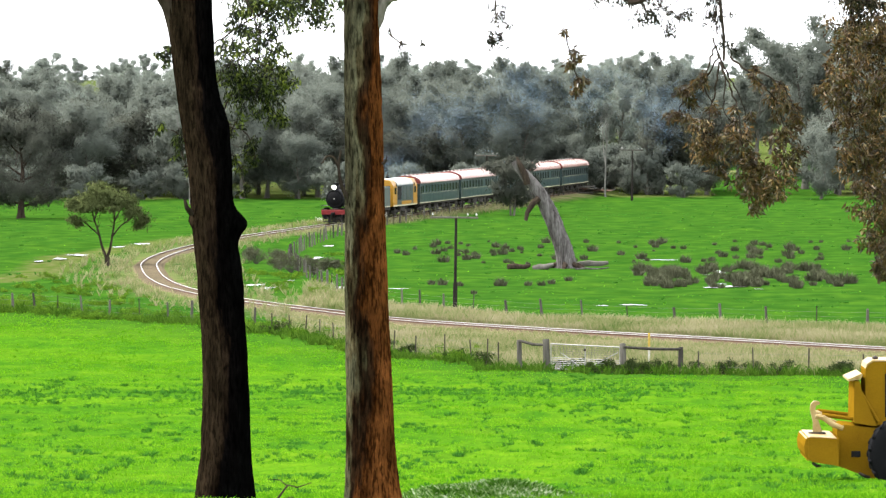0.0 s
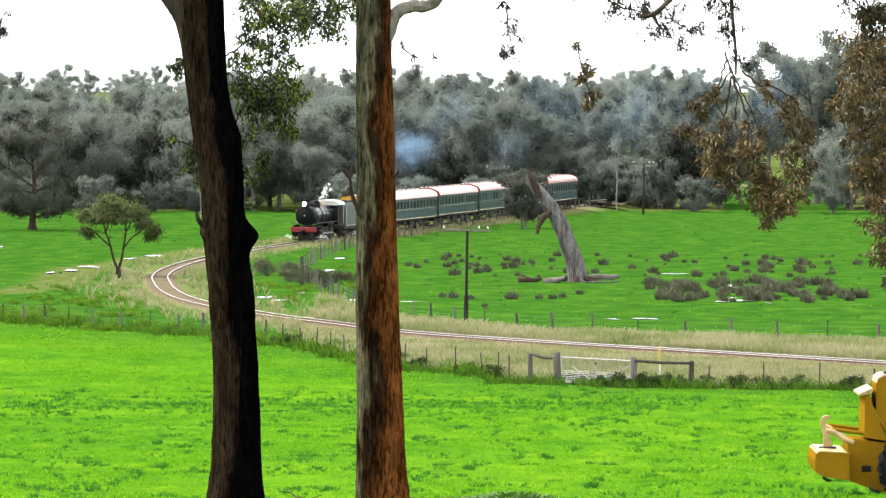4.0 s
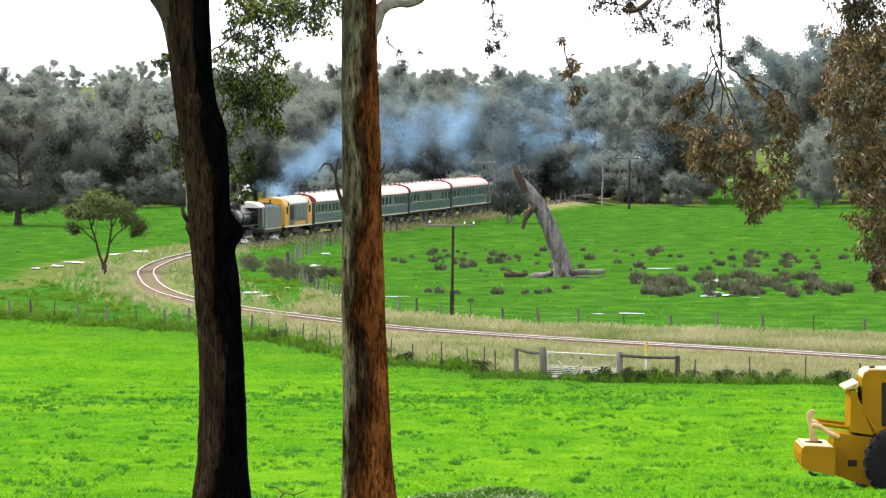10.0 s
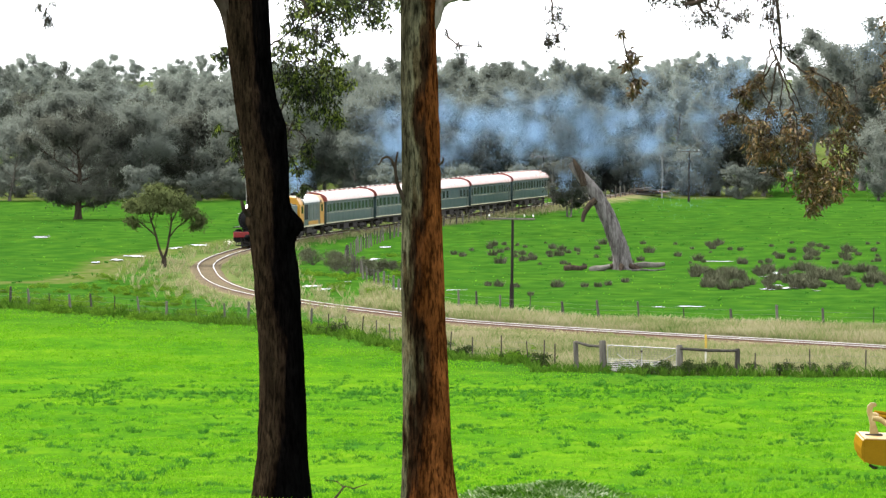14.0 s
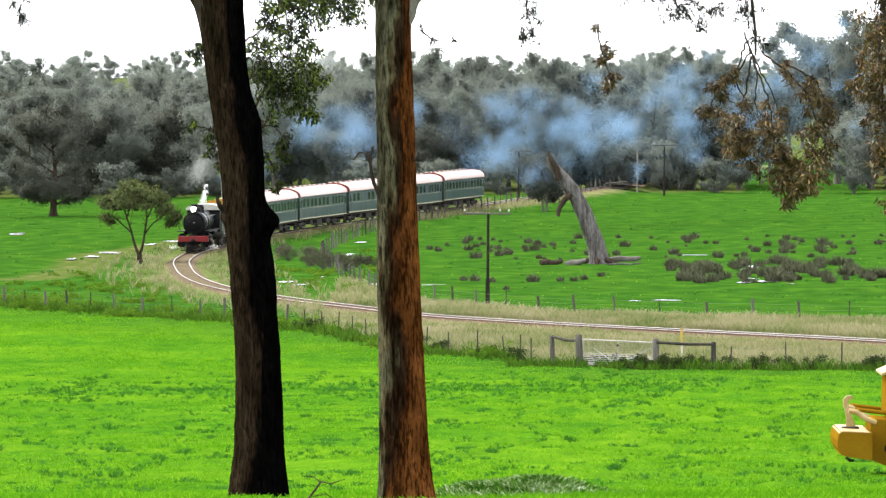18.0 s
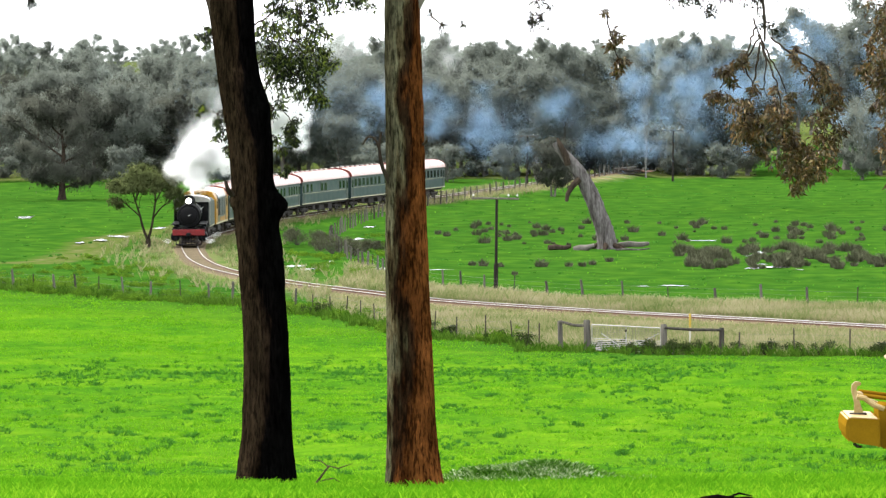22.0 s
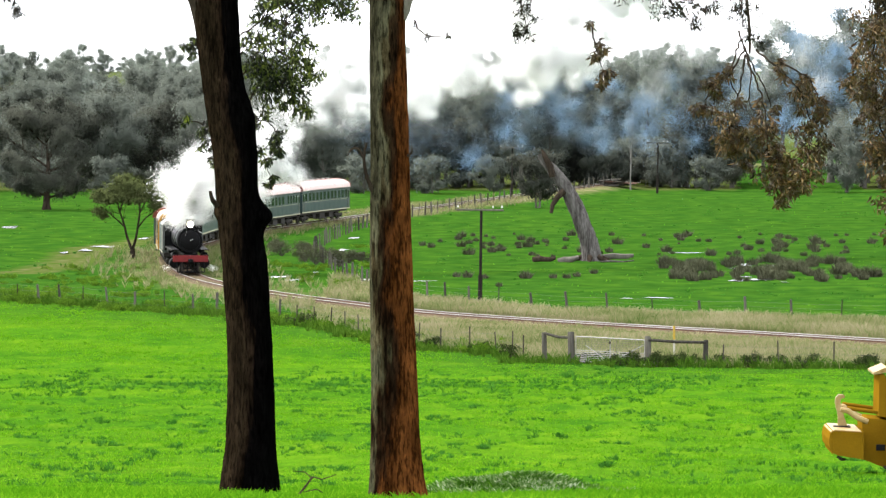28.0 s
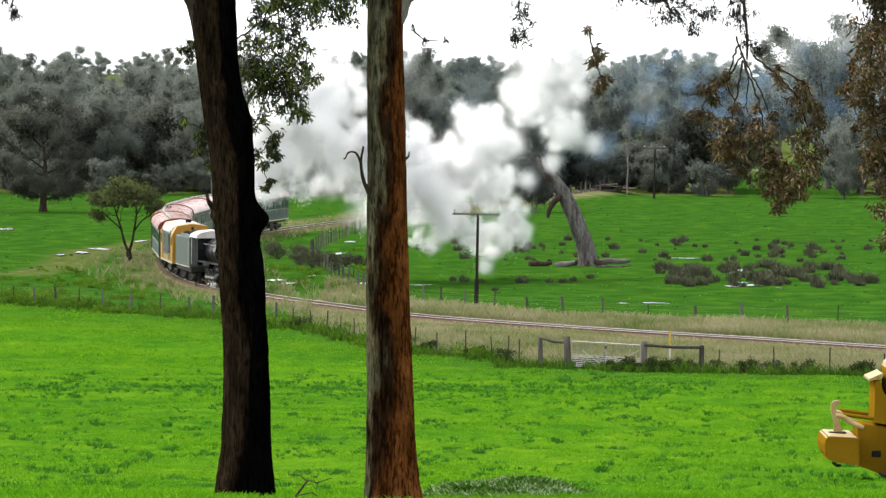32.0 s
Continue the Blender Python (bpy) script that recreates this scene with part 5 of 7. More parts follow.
def sow():
    r = np.random.RandomState(8)
    # dry grass on the railway land
    x, y = r.uniform(-32, 34, 60000), r.uniform(196, 470, 60000)
    x2, y2 = r.uniform(-10, 34, 40000), r.uniform(200, 268, 40000)
    x, y = np.concatenate([x, x2]), np.concatenate([y, y2])
    d = from_line(x, y)
    keep = (r.uniform(0, 1, len(x)) < dryness(x, y) * 0.9) & (d > 1.6) & (np.abs(x) < y * 0.115)
    leg = LINE[LINE[:, 1] < 272]
    before = (x > -9) & (y < np.interp(x, leg[:, 0], leg[:, 1]))
    tall = r.uniform(0.5, 1.15, len(x)) * np.where(before, np.clip((d - 1.0) / 8, 0.4, 1.0), 1.0)
    grass_field("dry_grass", "tall dry straw-coloured grass along the railway", np.stack([x, y, tall], 1)[keep], M_DRY, 13, 0.52, 0.0085, 1, lean=0.28)
    # rank green grass along the boundary fence
    p = spline(NEAR_FENCE, 0.12)
    p = p[(np.abs(p[:, 0]) < 34) & (np.sin(p[:, 0] * 1.9) + 0.8 * np.sin(p[:, 0] * 4.3 + 1) > -0.9)]
    q = p + r.normal(0, 0.75, p.shape)
    q2 = p + r.normal(0, 0.6, p.shape) + np.array([0, -0.8])
    grass_field("rank_grass", "rank dark green grass under the boundary fence", np.concatenate([np.column_stack([q, r.uniform(0.6, 1.3, len(q))]), np.column_stack([q2, r.uniform(0.5, 1.1, len(q))]), np.column_stack([p + r.normal(0, 0.9, p.shape) + np.array([0, 0.6]), r.uniform(0.7, 1.5, len(q))])]), M_RANK, 9, 0.42, 0.02, 2)
    # pasture tufts, finer and denser towards the camera, in patches
    yy = np.concatenate([r.uniform(60, 205, 80000), r.uniform(205, 268, 40000), r.uniform(205, 330, 900), r.uniform(330, 480, 300)])
    xx = r.uniform(-0.115, 0.115, len(yy)) * yy
    dr = dryness(xx, yy)
    patch = np.sin(xx * 0.7 + 2.1 * np.sin(yy * 0.11)) * np.sin(yy * 0.19 + 1.7 * np.sin(xx * 0.23))
    keep = (dr < 0.2) & ((np.arange(len(yy)) < 80000) | (np.arange(len(yy)) >= 120000) | (yy < fence_y(xx))) & ~((band(xx, yy, MUD, 2.0) > 0.3)) & (r.uniform(-1, 1, len(yy)) < patch + 0.65)
    grass_field("pasture_tufts", "short lush green pasture grass", np.stack([xx, yy, (0.55 + 0.25 * patch + r.uniform(-0.2, 0.35, len(yy))) * np.where(yy < 205, 1, 1.4)], 1)[keep], M_BLADE, 8, 0.075, 0.006, 3, lean=0.45)
    # weeds: broader darker clumps
    n = 1250
    cy = np.concatenate([r.uniform(72, 205, n - 600), r.uniform(262, 480, 600)])
    cx = r.uniform(-0.112, 0.112, n)
    cl = np.concatenate([np.column_stack([c * yv + r.normal(0, 0.16 * s, k), yv + r.normal(0, 0.5 * s, k), r.uniform(0.4, 0.9, k)]) for c, yv, s, k in zip(cx, cy, r.uniform(0.4, 1.8, n), r.randint(3, 16, n))])
    bx = r.uniform(-0.10, 0.055, 2600)
    by = r.normal(178, 6.5, 2600)
    lush = np.sin(bx * 190 + 1.7 * np.sin(by * 0.4)) + r.uniform(-1, 1, 2600) > -0.35
    cl = np.concatenate([cl, np.column_stack([bx * by, by, r.uniform(0.5, 1.2, 2600)])[lush]])
    cl = cl[dryness(cl[:, 0], cl[:, 1]) < 0.2]
    grass_field("pasture_weeds", "clumps of darker broad-leaved weeds in the pasture", cl, M_PLANTAIN, 10, 0.13, 0.013, 4, lean=0.5)
    # lawn at the foot of the near trees
    yy = r.uniform(48, 64, 16000)
    xx = r.uniform(-0.115, 0.115, len(yy)) * yy
    grass_field("lawn_grass", "bright short grass round the gum trunks", np.stack([xx, yy, r.uniform(0.5, 1.1, len(yy))], 1), M_BLADE, 7, 0.13, 0.007, 5, lean=0.5)
    # hummock of long pale grass
    hx, hy = r.normal(0.5, 0.6, 8000), r.normal(59.5, 0.42, 8000)
    grass_field("hummock_grass", "hummock of long wet pale grass near the gum trunks", np.stack([hx, hy, r.uniform(0.5, 1.2, 8000)], 1), M_PALE_GRASS, 8, 0.11, 0.004, 6, lean=0.6)


M_PALE_GRASS = leafy("wet_pale_grass", [(0.25, (0.02, 0.075, 0.006)), (0.48, (0.07, 0.20, 0.015)), (0.6, (0.3, 0.45, 0.15)), (0.74, (0.9, 0.95, 0.75))], scale=3, fine=20, trans=0.4)
M_PLANTAIN = leafy("pasture_weed_leaves", [(0.2, (0.022, 0.115, 0.010)), (0.5, (0.055, 0.205, 0.022)), (0.8, (0.12, 0.33, 0.055))], scale=0.7, fine=6, trans=0.35)
M_RANK = leafy("rank_grass_blades", [(0.2, (0.025, 0.07, 0.006)), (0.5, (0.075, 0.17, 0.016)), (0.8, (0.17, 0.30, 0.04))], scale=0.7, fine=6, trans=0.25)
sow()

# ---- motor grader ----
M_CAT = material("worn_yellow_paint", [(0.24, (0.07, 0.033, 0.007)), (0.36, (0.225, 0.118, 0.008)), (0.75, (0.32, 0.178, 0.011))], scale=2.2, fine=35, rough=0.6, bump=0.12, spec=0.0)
# Pale yellow of shank and arms; on the tops it paints in skylight.
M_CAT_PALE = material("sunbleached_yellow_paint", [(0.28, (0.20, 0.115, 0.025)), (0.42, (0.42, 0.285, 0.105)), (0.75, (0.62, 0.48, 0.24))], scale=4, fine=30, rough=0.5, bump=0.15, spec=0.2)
M_TYRE = material("tyre_rubber", ramp3((0.012, 0.012, 0.0135), 0.3), scale=8, fine=60, rough=0.9, spec=0.03)
M_HOLE = material("dark_opening", ramp3((0.01, 0.01, 0.01), 0.2), rough=0.9, bump=0)


def make_grader():
    g0 = gz(8.9, 88.0) - 0.05
    g = thing("motor_grader", pose(0, 88, g0), "worn yellow motor grader with a rear ripper, parked on grass", "grader")
    o = -g0 - 0.05

    def P(*pts):
        return [(x, y, z + o) for x, y, z in pts]

    part("ripper_beam", Build().prism([(6.95, 6.55 + o), (7.03, 6.59 + o), (7.57, 6.56 + o), (7.57, 6.04 + o), (7.08, 6.12 + o), (6.99, 6.17 + o), (6.935, 6.26 + o), (6.92, 6.42 + o)], "y", -0.9, 0.9), M_CAT, g, "yellow box-shaped ripper beam", smooth=False)
    part("beam_top", Build().prism([(6.96, 6.559 + o), (7.03, 6.594 + o), (7.55, 6.566 + o), (7.55, 6.58 + o), (7.03, 6.61 + o), (6.96, 6.575 + o)], "y", -0.88, 0.88), M_CAT_PALE, g, "ripper beam top coloured paler, as lit from above")
    part("beam_rib", Build().box(7.565, 7.595, -0.915, 0.915, 6.03 + o, 6.58 + o, 0.01), M_CAT, g)
    part("beam_rib", Build().box(6.985, 7.005, -0.905, 0.905, 6.14 + o, 6.6 + o, 0.005), M_CAT, g)
    for a, c in (((7.1, 6.08), (7.24, 6.02)), ((8.0, 5.88), (8.2, 5.80))):
        part("foot_step", Build().tube(P((a[0], -0.7, a[1]), ((a[0] + c[0]) / 2, -0.75, a[1] - 0.05), (c[0], -0.7, c[1])), [0.03, 0.035, 0.03], n=6), M_STEEL_DARK, g)
    for y in (0.0,):
        sh = part("ripper_shank", Build().prism([(7.16, 6.58 + o), (7.36, 6.58 + o), (7.29, 6.78 + o), (7.24, 6.95 + o), (7.205, 7.08 + o), (7.22, 7.15 + o), (7.29, 7.17 + o), (7.30, 7.21 + o), (7.26, 7.235 + o), (7.18, 7.235 + o), (7.115, 7.17 + o), (7.105, 7.06 + o), (7.135, 6.95 + o), (7.165, 6.80 + o)], "y", y - 0.05, y + 0.05), M_CAT_PALE, g, "curved ripper shank, tine up, worn to primer")
        part("shank_socket", Build().box(7.07, 7.41, y - 0.09, y + 0.09, 6.585 + o, 6.63 + o, 0.015), M_STEEL_DARK, sh)
    for y in (-0.55, 0.55):
        part("lift_arm", Build().tube(P((7.17, y, 6.98), (7.32, y, 6.95), (7.50, y, 6.82), (7.70, y, 6.74)), [0.05, 0.055, 0.055, 0.05], n=8), M_CAT_PALE, g)
        part("link", Build().tube(P((7.3, y + 0.1, 7.0), (7.9, y + 0.1, 6.92)), [0.04, 0.04], n=8), M_CAT, g)
    part("rear_frame", Build().prism([(7.59, 6.74 + o), (7.70, 6.81 + o), (8.6, 6.72 + o), (8.6, 5.70 + o), (8.3, 5.74 + o), (7.59, 6.02 + o)], "y", -0.55, 0.55), M_CAT, g)
    part("pocket", Build().box(7.86, 8.04, -0.565, -0.54, 6.18 + o, 6.3 + o, 0.01), M_HOLE, g)
    part("tail_guard", Build().prism([(7.90, 6.85 + o), (8.36, 6.78 + o), (8.08, 7.42 + o), (8.02, 7.66 + o), (7.92, 7.66 + o)], "y", -0.6, 0.6), M_CAT, g)
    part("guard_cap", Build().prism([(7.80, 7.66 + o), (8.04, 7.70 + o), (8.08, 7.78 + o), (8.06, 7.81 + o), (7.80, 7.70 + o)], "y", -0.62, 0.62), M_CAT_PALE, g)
    hood = Build().prism([(8.14, 6.8 + o), (8.14, 7.86 + o), (8.17, 7.96 + o), (8.26, 8.03 + o), (10.6, 8.03 + o), (10.6, 6.8 + o)], "y", -0.5, 0.5)
    hd = part("engine_hood", hood, M_CAT, g)
    part("hood_top", Build().prism([(8.145, 7.90 + o), (8.17, 7.99 + o), (8.27, 8.06 + o), (10.6, 8.06 + o), (10.6, 8.034 + o), (8.29, 8.034 + o), (8.19, 7.97 + o)], "y", -0.505, 0.505), M_CAT_PALE, hd, "hood top coloured paler, as lit from above")
    part("radiator_cap", Build().turn([(0.06, 0), (0.06, 0.04), (0.03, 0.06)], (8.36, -0.2, 8.06 + o), n=12), M_STEEL_DARK, hd)
    for k in range(6):
        part("louvre", Build().box(8.52 + 0.3 * k, 8.76 + 0.3 * k, -0.515, -0.498, 6.95 + o, 7.8 + o, 0.01), M_HOLE, hd)
    part("brace", Build().tube(P((8.05, -0.56, 7.45), (8.4, -0.56, 6.85)), [0.03, 0.03], n=6), M_CAT, g)
    for y in (-1.05, 1.05):
        for x in (8.85, 10.43):
            w = part("wheel", Build().turn([(0.3, -0.17), (0.6, -0.19), (0.69, -0.13), (0.715, -0.04), (0.715, 0.04), (0.69, 0.13), (0.6, 0.19), (0.3, 0.17)], (x, y, 0.70), "y", 32), M_TYRE, g, smooth=True)
            part("rim", Build().turn([(0.08, -0.13), (0.3, -0.12), (0.33, -0.16), (0.33, 0.16), (0.3, 0.12), (0.08, 0.13)], (x, y, 0.70), "y", 20), M_CAT, w)
            lug = Build()
            for k in range(18):
                a = 2 * math.pi * k / 18
                for sgn in (-1, 1):
                    m = Matrix.Translation((x, y, 0.70)) @ Matrix.Rotation(a + 0.17 * (sgn > 0), 4, "Y") @ Matrix.Translation((0, sgn * 0.09, 0.69)) @ Matrix.Rotation(sgn * 0.5, 4, "Z")
                    lug.box(-0.035, 0.035, -0.09, 0.09, -0.02, 0.035, 0.01, m)
            part("tread_lugs", lug, M_TYRE, w)
    part("tandem_case", Build().box(8.7, 10.7, -0.85, -0.6, 0.45, 0.9, 0.06), M_CAT, g)
    part("tandem_case", Build().box(8.7, 10.7, 0.6, 0.85, 0.45, 0.9, 0.06), M_CAT, g)
    part("cab", Build().box(10.7, 12.2, -0.75, 0.75, 1.2, 3.2, 0.08), M_CAT, g)
    part("main_frame", Build().box(12.2, 16.0, -0.2, 0.2, 1.5, 1.9, 0.05), M_CAT, g)
    for y in (-0.95, 0.95):
        w = part("wheel", Build().turn([(0.3, -0.16), (0.56, -0.17), (0.66, -0.05), (0.66, 0.05), (0.56, 0.17), (0.3, 0.16)], (15.6, y, 0.62), "y", 28), M_TYRE, g, smooth=True)
    part("front_axle", Build().box(15.45, 15.75, -0.9, 0.9, 0.5, 0.8, 0.04), M_CAT, g)
    part("front_strut", Build().box(15.4, 15.8, -0.18, 0.18, 0.7, 1.6, 0.04), M_CAT, g)
    return g


make_grader()
st = thing("fallen_branch", pose(-2.3, 57.0, gz(-2.3, 57.0)), "bare twiggy fallen branch in the grass", "branch")
part("stem", Build().tube([(0, 0, -0.02), (0.15, 0, 0.1), (0.3, 0, 0.3), (0.42, 0, 0.27), (0.6, 0, 0.33)], [0.018, 0.016, 0.012, 0.009, 0.004], n=6), M_BARK_DARK, st)
part("twig", Build().tube([(0.15, 0, 0.1), (0.35, 0.05, 0.14), (0.5, 0.05, 0.06)], [0.01, 0.008, 0.004], n=5), M_BARK_DARK, st)
part("twig", Build().tube([(0.3, 0, 0.28), (0.2, 0.05, 0.36), (0.05, 0.05, 0.37)], [0.009, 0.007, 0.003], n=5), M_BARK_DARK, st)
M_ROT = material("wet_black_wood", ramp3((0.008, 0.006, 0.005), 0.5), scale=8, fine=30, rough=0.9, bump=0.8, depth=0.03, spec=0.0)
dk = thing("dark_fallen_limb", pose(2.55, 47.5, gz(2.55, 47.5) + 0.02), "dark rotting limb lying in the lawn", "branch")
part("stem", Build().tube([(-0.4, 0, 0.0), (-0.28, 0.03, 0.04), (-0.12, 0, 0.06), (0.05, 0.02, 0.03), (0.2, 0.05, 0.035), (0.42, 0, 0.0)], [0.008, 0.016, 0.024, 0.02, 0.022, 0.01], n=10, wob=0.18), M_ROT, dk)
part("stub", Build().tube([(0.0, 0, 0.05), (0.1, -0.05, 0.1), (0.24, -0.06, 0.07)], [0.016, 0.012, 0.006], n=6, wob=0.2), M_ROT, dk)


# ---- the train ----
M_BLACK = material("sooty_black_paint", ramp3((0.008, 0.008, 0.009), 0.4), scale=3, fine=30, rough=0.6, bump=0.08, spec=0.05)
M_BOILER = material("grey_black_boiler", ramp3((0.02, 0.02, 0.021), 0.6), scale=3, fine=30, rough=0.32, bump=0.12, spec=0.45)
M_RED = material("red_buffer_paint", ramp3((0.20, 0.012, 0.014), 0.35), scale=4, fine=30, rough=0.5)
M_GREEN = material("carriage_green_paint", ramp3((0.044, 0.078, 0.082), 0.2), scale=1.4, fine=22, rough=0.35, bump=0.05)
M_GREY_GREEN = material("tender_grey_green_paint", ramp3((0.075, 0.095, 0.083), 0.25), scale=1.4, fine=22, rough=0.45, bump=0.05)
M_ROOF = material("faded_red_roof_paint", [(0.3, (0.34, 0.155, 0.12)), (0.5, (0.47, 0.25, 0.20)), (0.75, (0.62, 0.42, 0.36))], scale=1.2, fine=16, rough=0.33, bump=0.1, spec=0.8)
M_ROOF_END = material("dark_red_roof_edge", ramp3((0.22, 0.045, 0.035), 0.25), scale=2, fine=16, rough=0.5)
M_CREAM = material("cream_paint", ramp3((0.62, 0.56, 0.38), 0.15), scale=3, fine=30, rough=0.45, bump=0.05)
M_WHITE = material("off_white_paint", ramp3((0.55, 0.53, 0.48), 0.18), scale=2, fine=20, rough=0.45, bump=0.05)
M_VENT = material("dark_red_ventilator_paint", ramp3((0.10, 0.035, 0.03), 0.3), scale=3, fine=20, rough=0.6)
M_CABROOF = material("grey_cab_roof_paint", ramp3((0.55, 0.53, 0.49), 0.3), scale=2, fine=20, rough=0.45, bump=0.05, spec=0.3)
M_TENDER = material("weathered_tender_paint", ramp3((0.125, 0.15, 0.135), 0.28), scale=1.4, fine=22, rough=0.5, bump=0.05, spec=0.05)
M_DIESELROOF = material("pale_grey_roof_paint", ramp3((0.58, 0.56, 0.52), 0.3), scale=2, fine=20, rough=0.45, bump=0.05)
M_YELLOW = material("deep_yellow_paint", ramp3((0.50, 0.25, 0.025), 0.2), scale=2, fine=20, rough=0.4, bump=0.05)
M_UNDER = material("grimy_underframe", ramp3((0.035, 0.03, 0.027), 0.45), scale=5, fine=40, rough=0.8)
M_GLASS = material("dark_window_glass", ramp3((0.02, 0.03, 0.03), 0.1), rough=0.14, bump=0)
M_WHEEL = material("worn_wheel_steel", ramp3((0.09, 0.075, 0.065), 0.4), scale=8, fine=50, rough=0.5, metal=0.6)
M_BRASS = material("tarnished_brass", ramp3((0.45, 0.30, 0.10), 0.2), rough=0.35, metal=0.9)
M_LAMP = bpy.data.materials.new("lit_headlamp")
M_LAMP.use_nodes = True
M_LAMP.node_tree.nodes["Principled BSDF"].inputs["Emission Color"].default_value = (1, 0.93, 0.75, 1)
M_LAMP.node_tree.nodes["Principled BSDF"].inputs["Emission Strength"].default_value = 7

AXLES = []  # (object, x, z, radius)


def wheelset(parent, x, r, gauge=1.067, name="wheelset"):
    b = Build()
    for y in (-gauge / 2 - 0.03, gauge / 2 + 0.03):
        s = 1 if y > 0 else -1
        b.turn([(0.06, -0.09), (r * 0.3, -0.08), (r * 0.35, -0.04), (r * 0.82, -0.03), (r * 0.85, -0.065), (r, -0.06), (r, 0.04), (r + 0.025, 0.05), (r + 0.02, 0.075), (r * 0.85, 0.075), (r * 0.82, 0.03), (r * 0.35, 0.04), (0.06, 0.08)] if s < 0 else
               [(0.06, -0.08), (r * 0.35, -0.04), (r * 0.82, -0.03), (r * 0.85, -0.075), (r + 0.02, -0.075), (r + 0.025, -0.05), (r, -0.04), (r, 0.06), (r * 0.85, 0.065), (r * 0.82, 0.03), (r * 0.35, 0.04), (r * 0.3, 0.08), (0.06, 0.09)], (0, y, 0), "y", 20)
        for k in range(8):
            a = math.pi * k / 4
            b.tube([(0.06 * math.cos(a), y - 0.05 * s * -1, 0.06 * math.sin(a)), (r * 0.84 * math.cos(a), y + 0.045 * s, r * 0.84 * math.sin(a))], [0.03, 0.025], n=4)
    b.tube([(0, -0.6, 0), (0, 0.6, 0)], [0.06, 0.06], n=8)
    o = part(name, b, M_WHEEL, parent, at=pose(x, 0, r))
    AXLES.append((o, x, r, r))
    return o


def bogie(parent, x, wb=1.75, r=0.42):
    b = Build()
    for y in (-0.85, 0.85):
        b.box(x - wb / 2 - 0.45, x + wb / 2 + 0.45, y - 0.07, y + 0.07, 0.42, 0.62, 0.03)
        for dx in (-wb / 2, wb / 2):
            b.box(x + dx - 0.14, x + dx + 0.14, y - 0.12, y + 0.12, 0.28, 0.58, 0.03)
        for dx in (-0.22, 0, 0.22):
            b.turn([(0.09, 0.3), (0.09, 0.5)], (x + dx, y, 0), "z", 10)
        b.box(x - 0.4, x + 0.4, y - 0.1, y + 0.1, 0.22, 0.3, 0.02)
    b.box(x - 0.2, x + 0.2, -0.9, 0.9, 0.45, 0.75, 0.04)
    part("bogie", b, M_UNDER, parent)
    for dx in (-wb / 2, wb / 2):
        wheelset(parent, x + dx, r)


def hoop(w, z0, z1, n=11):
    """Half of an elliptical roof section, as (y, z) from one eave to the other."""
    return [(-w * math.cos(math.pi * k / (n - 1)), z0 + (z1 - z0) * math.sin(math.pi * k / (n - 1)) ** 0.8) for k in range(n)]


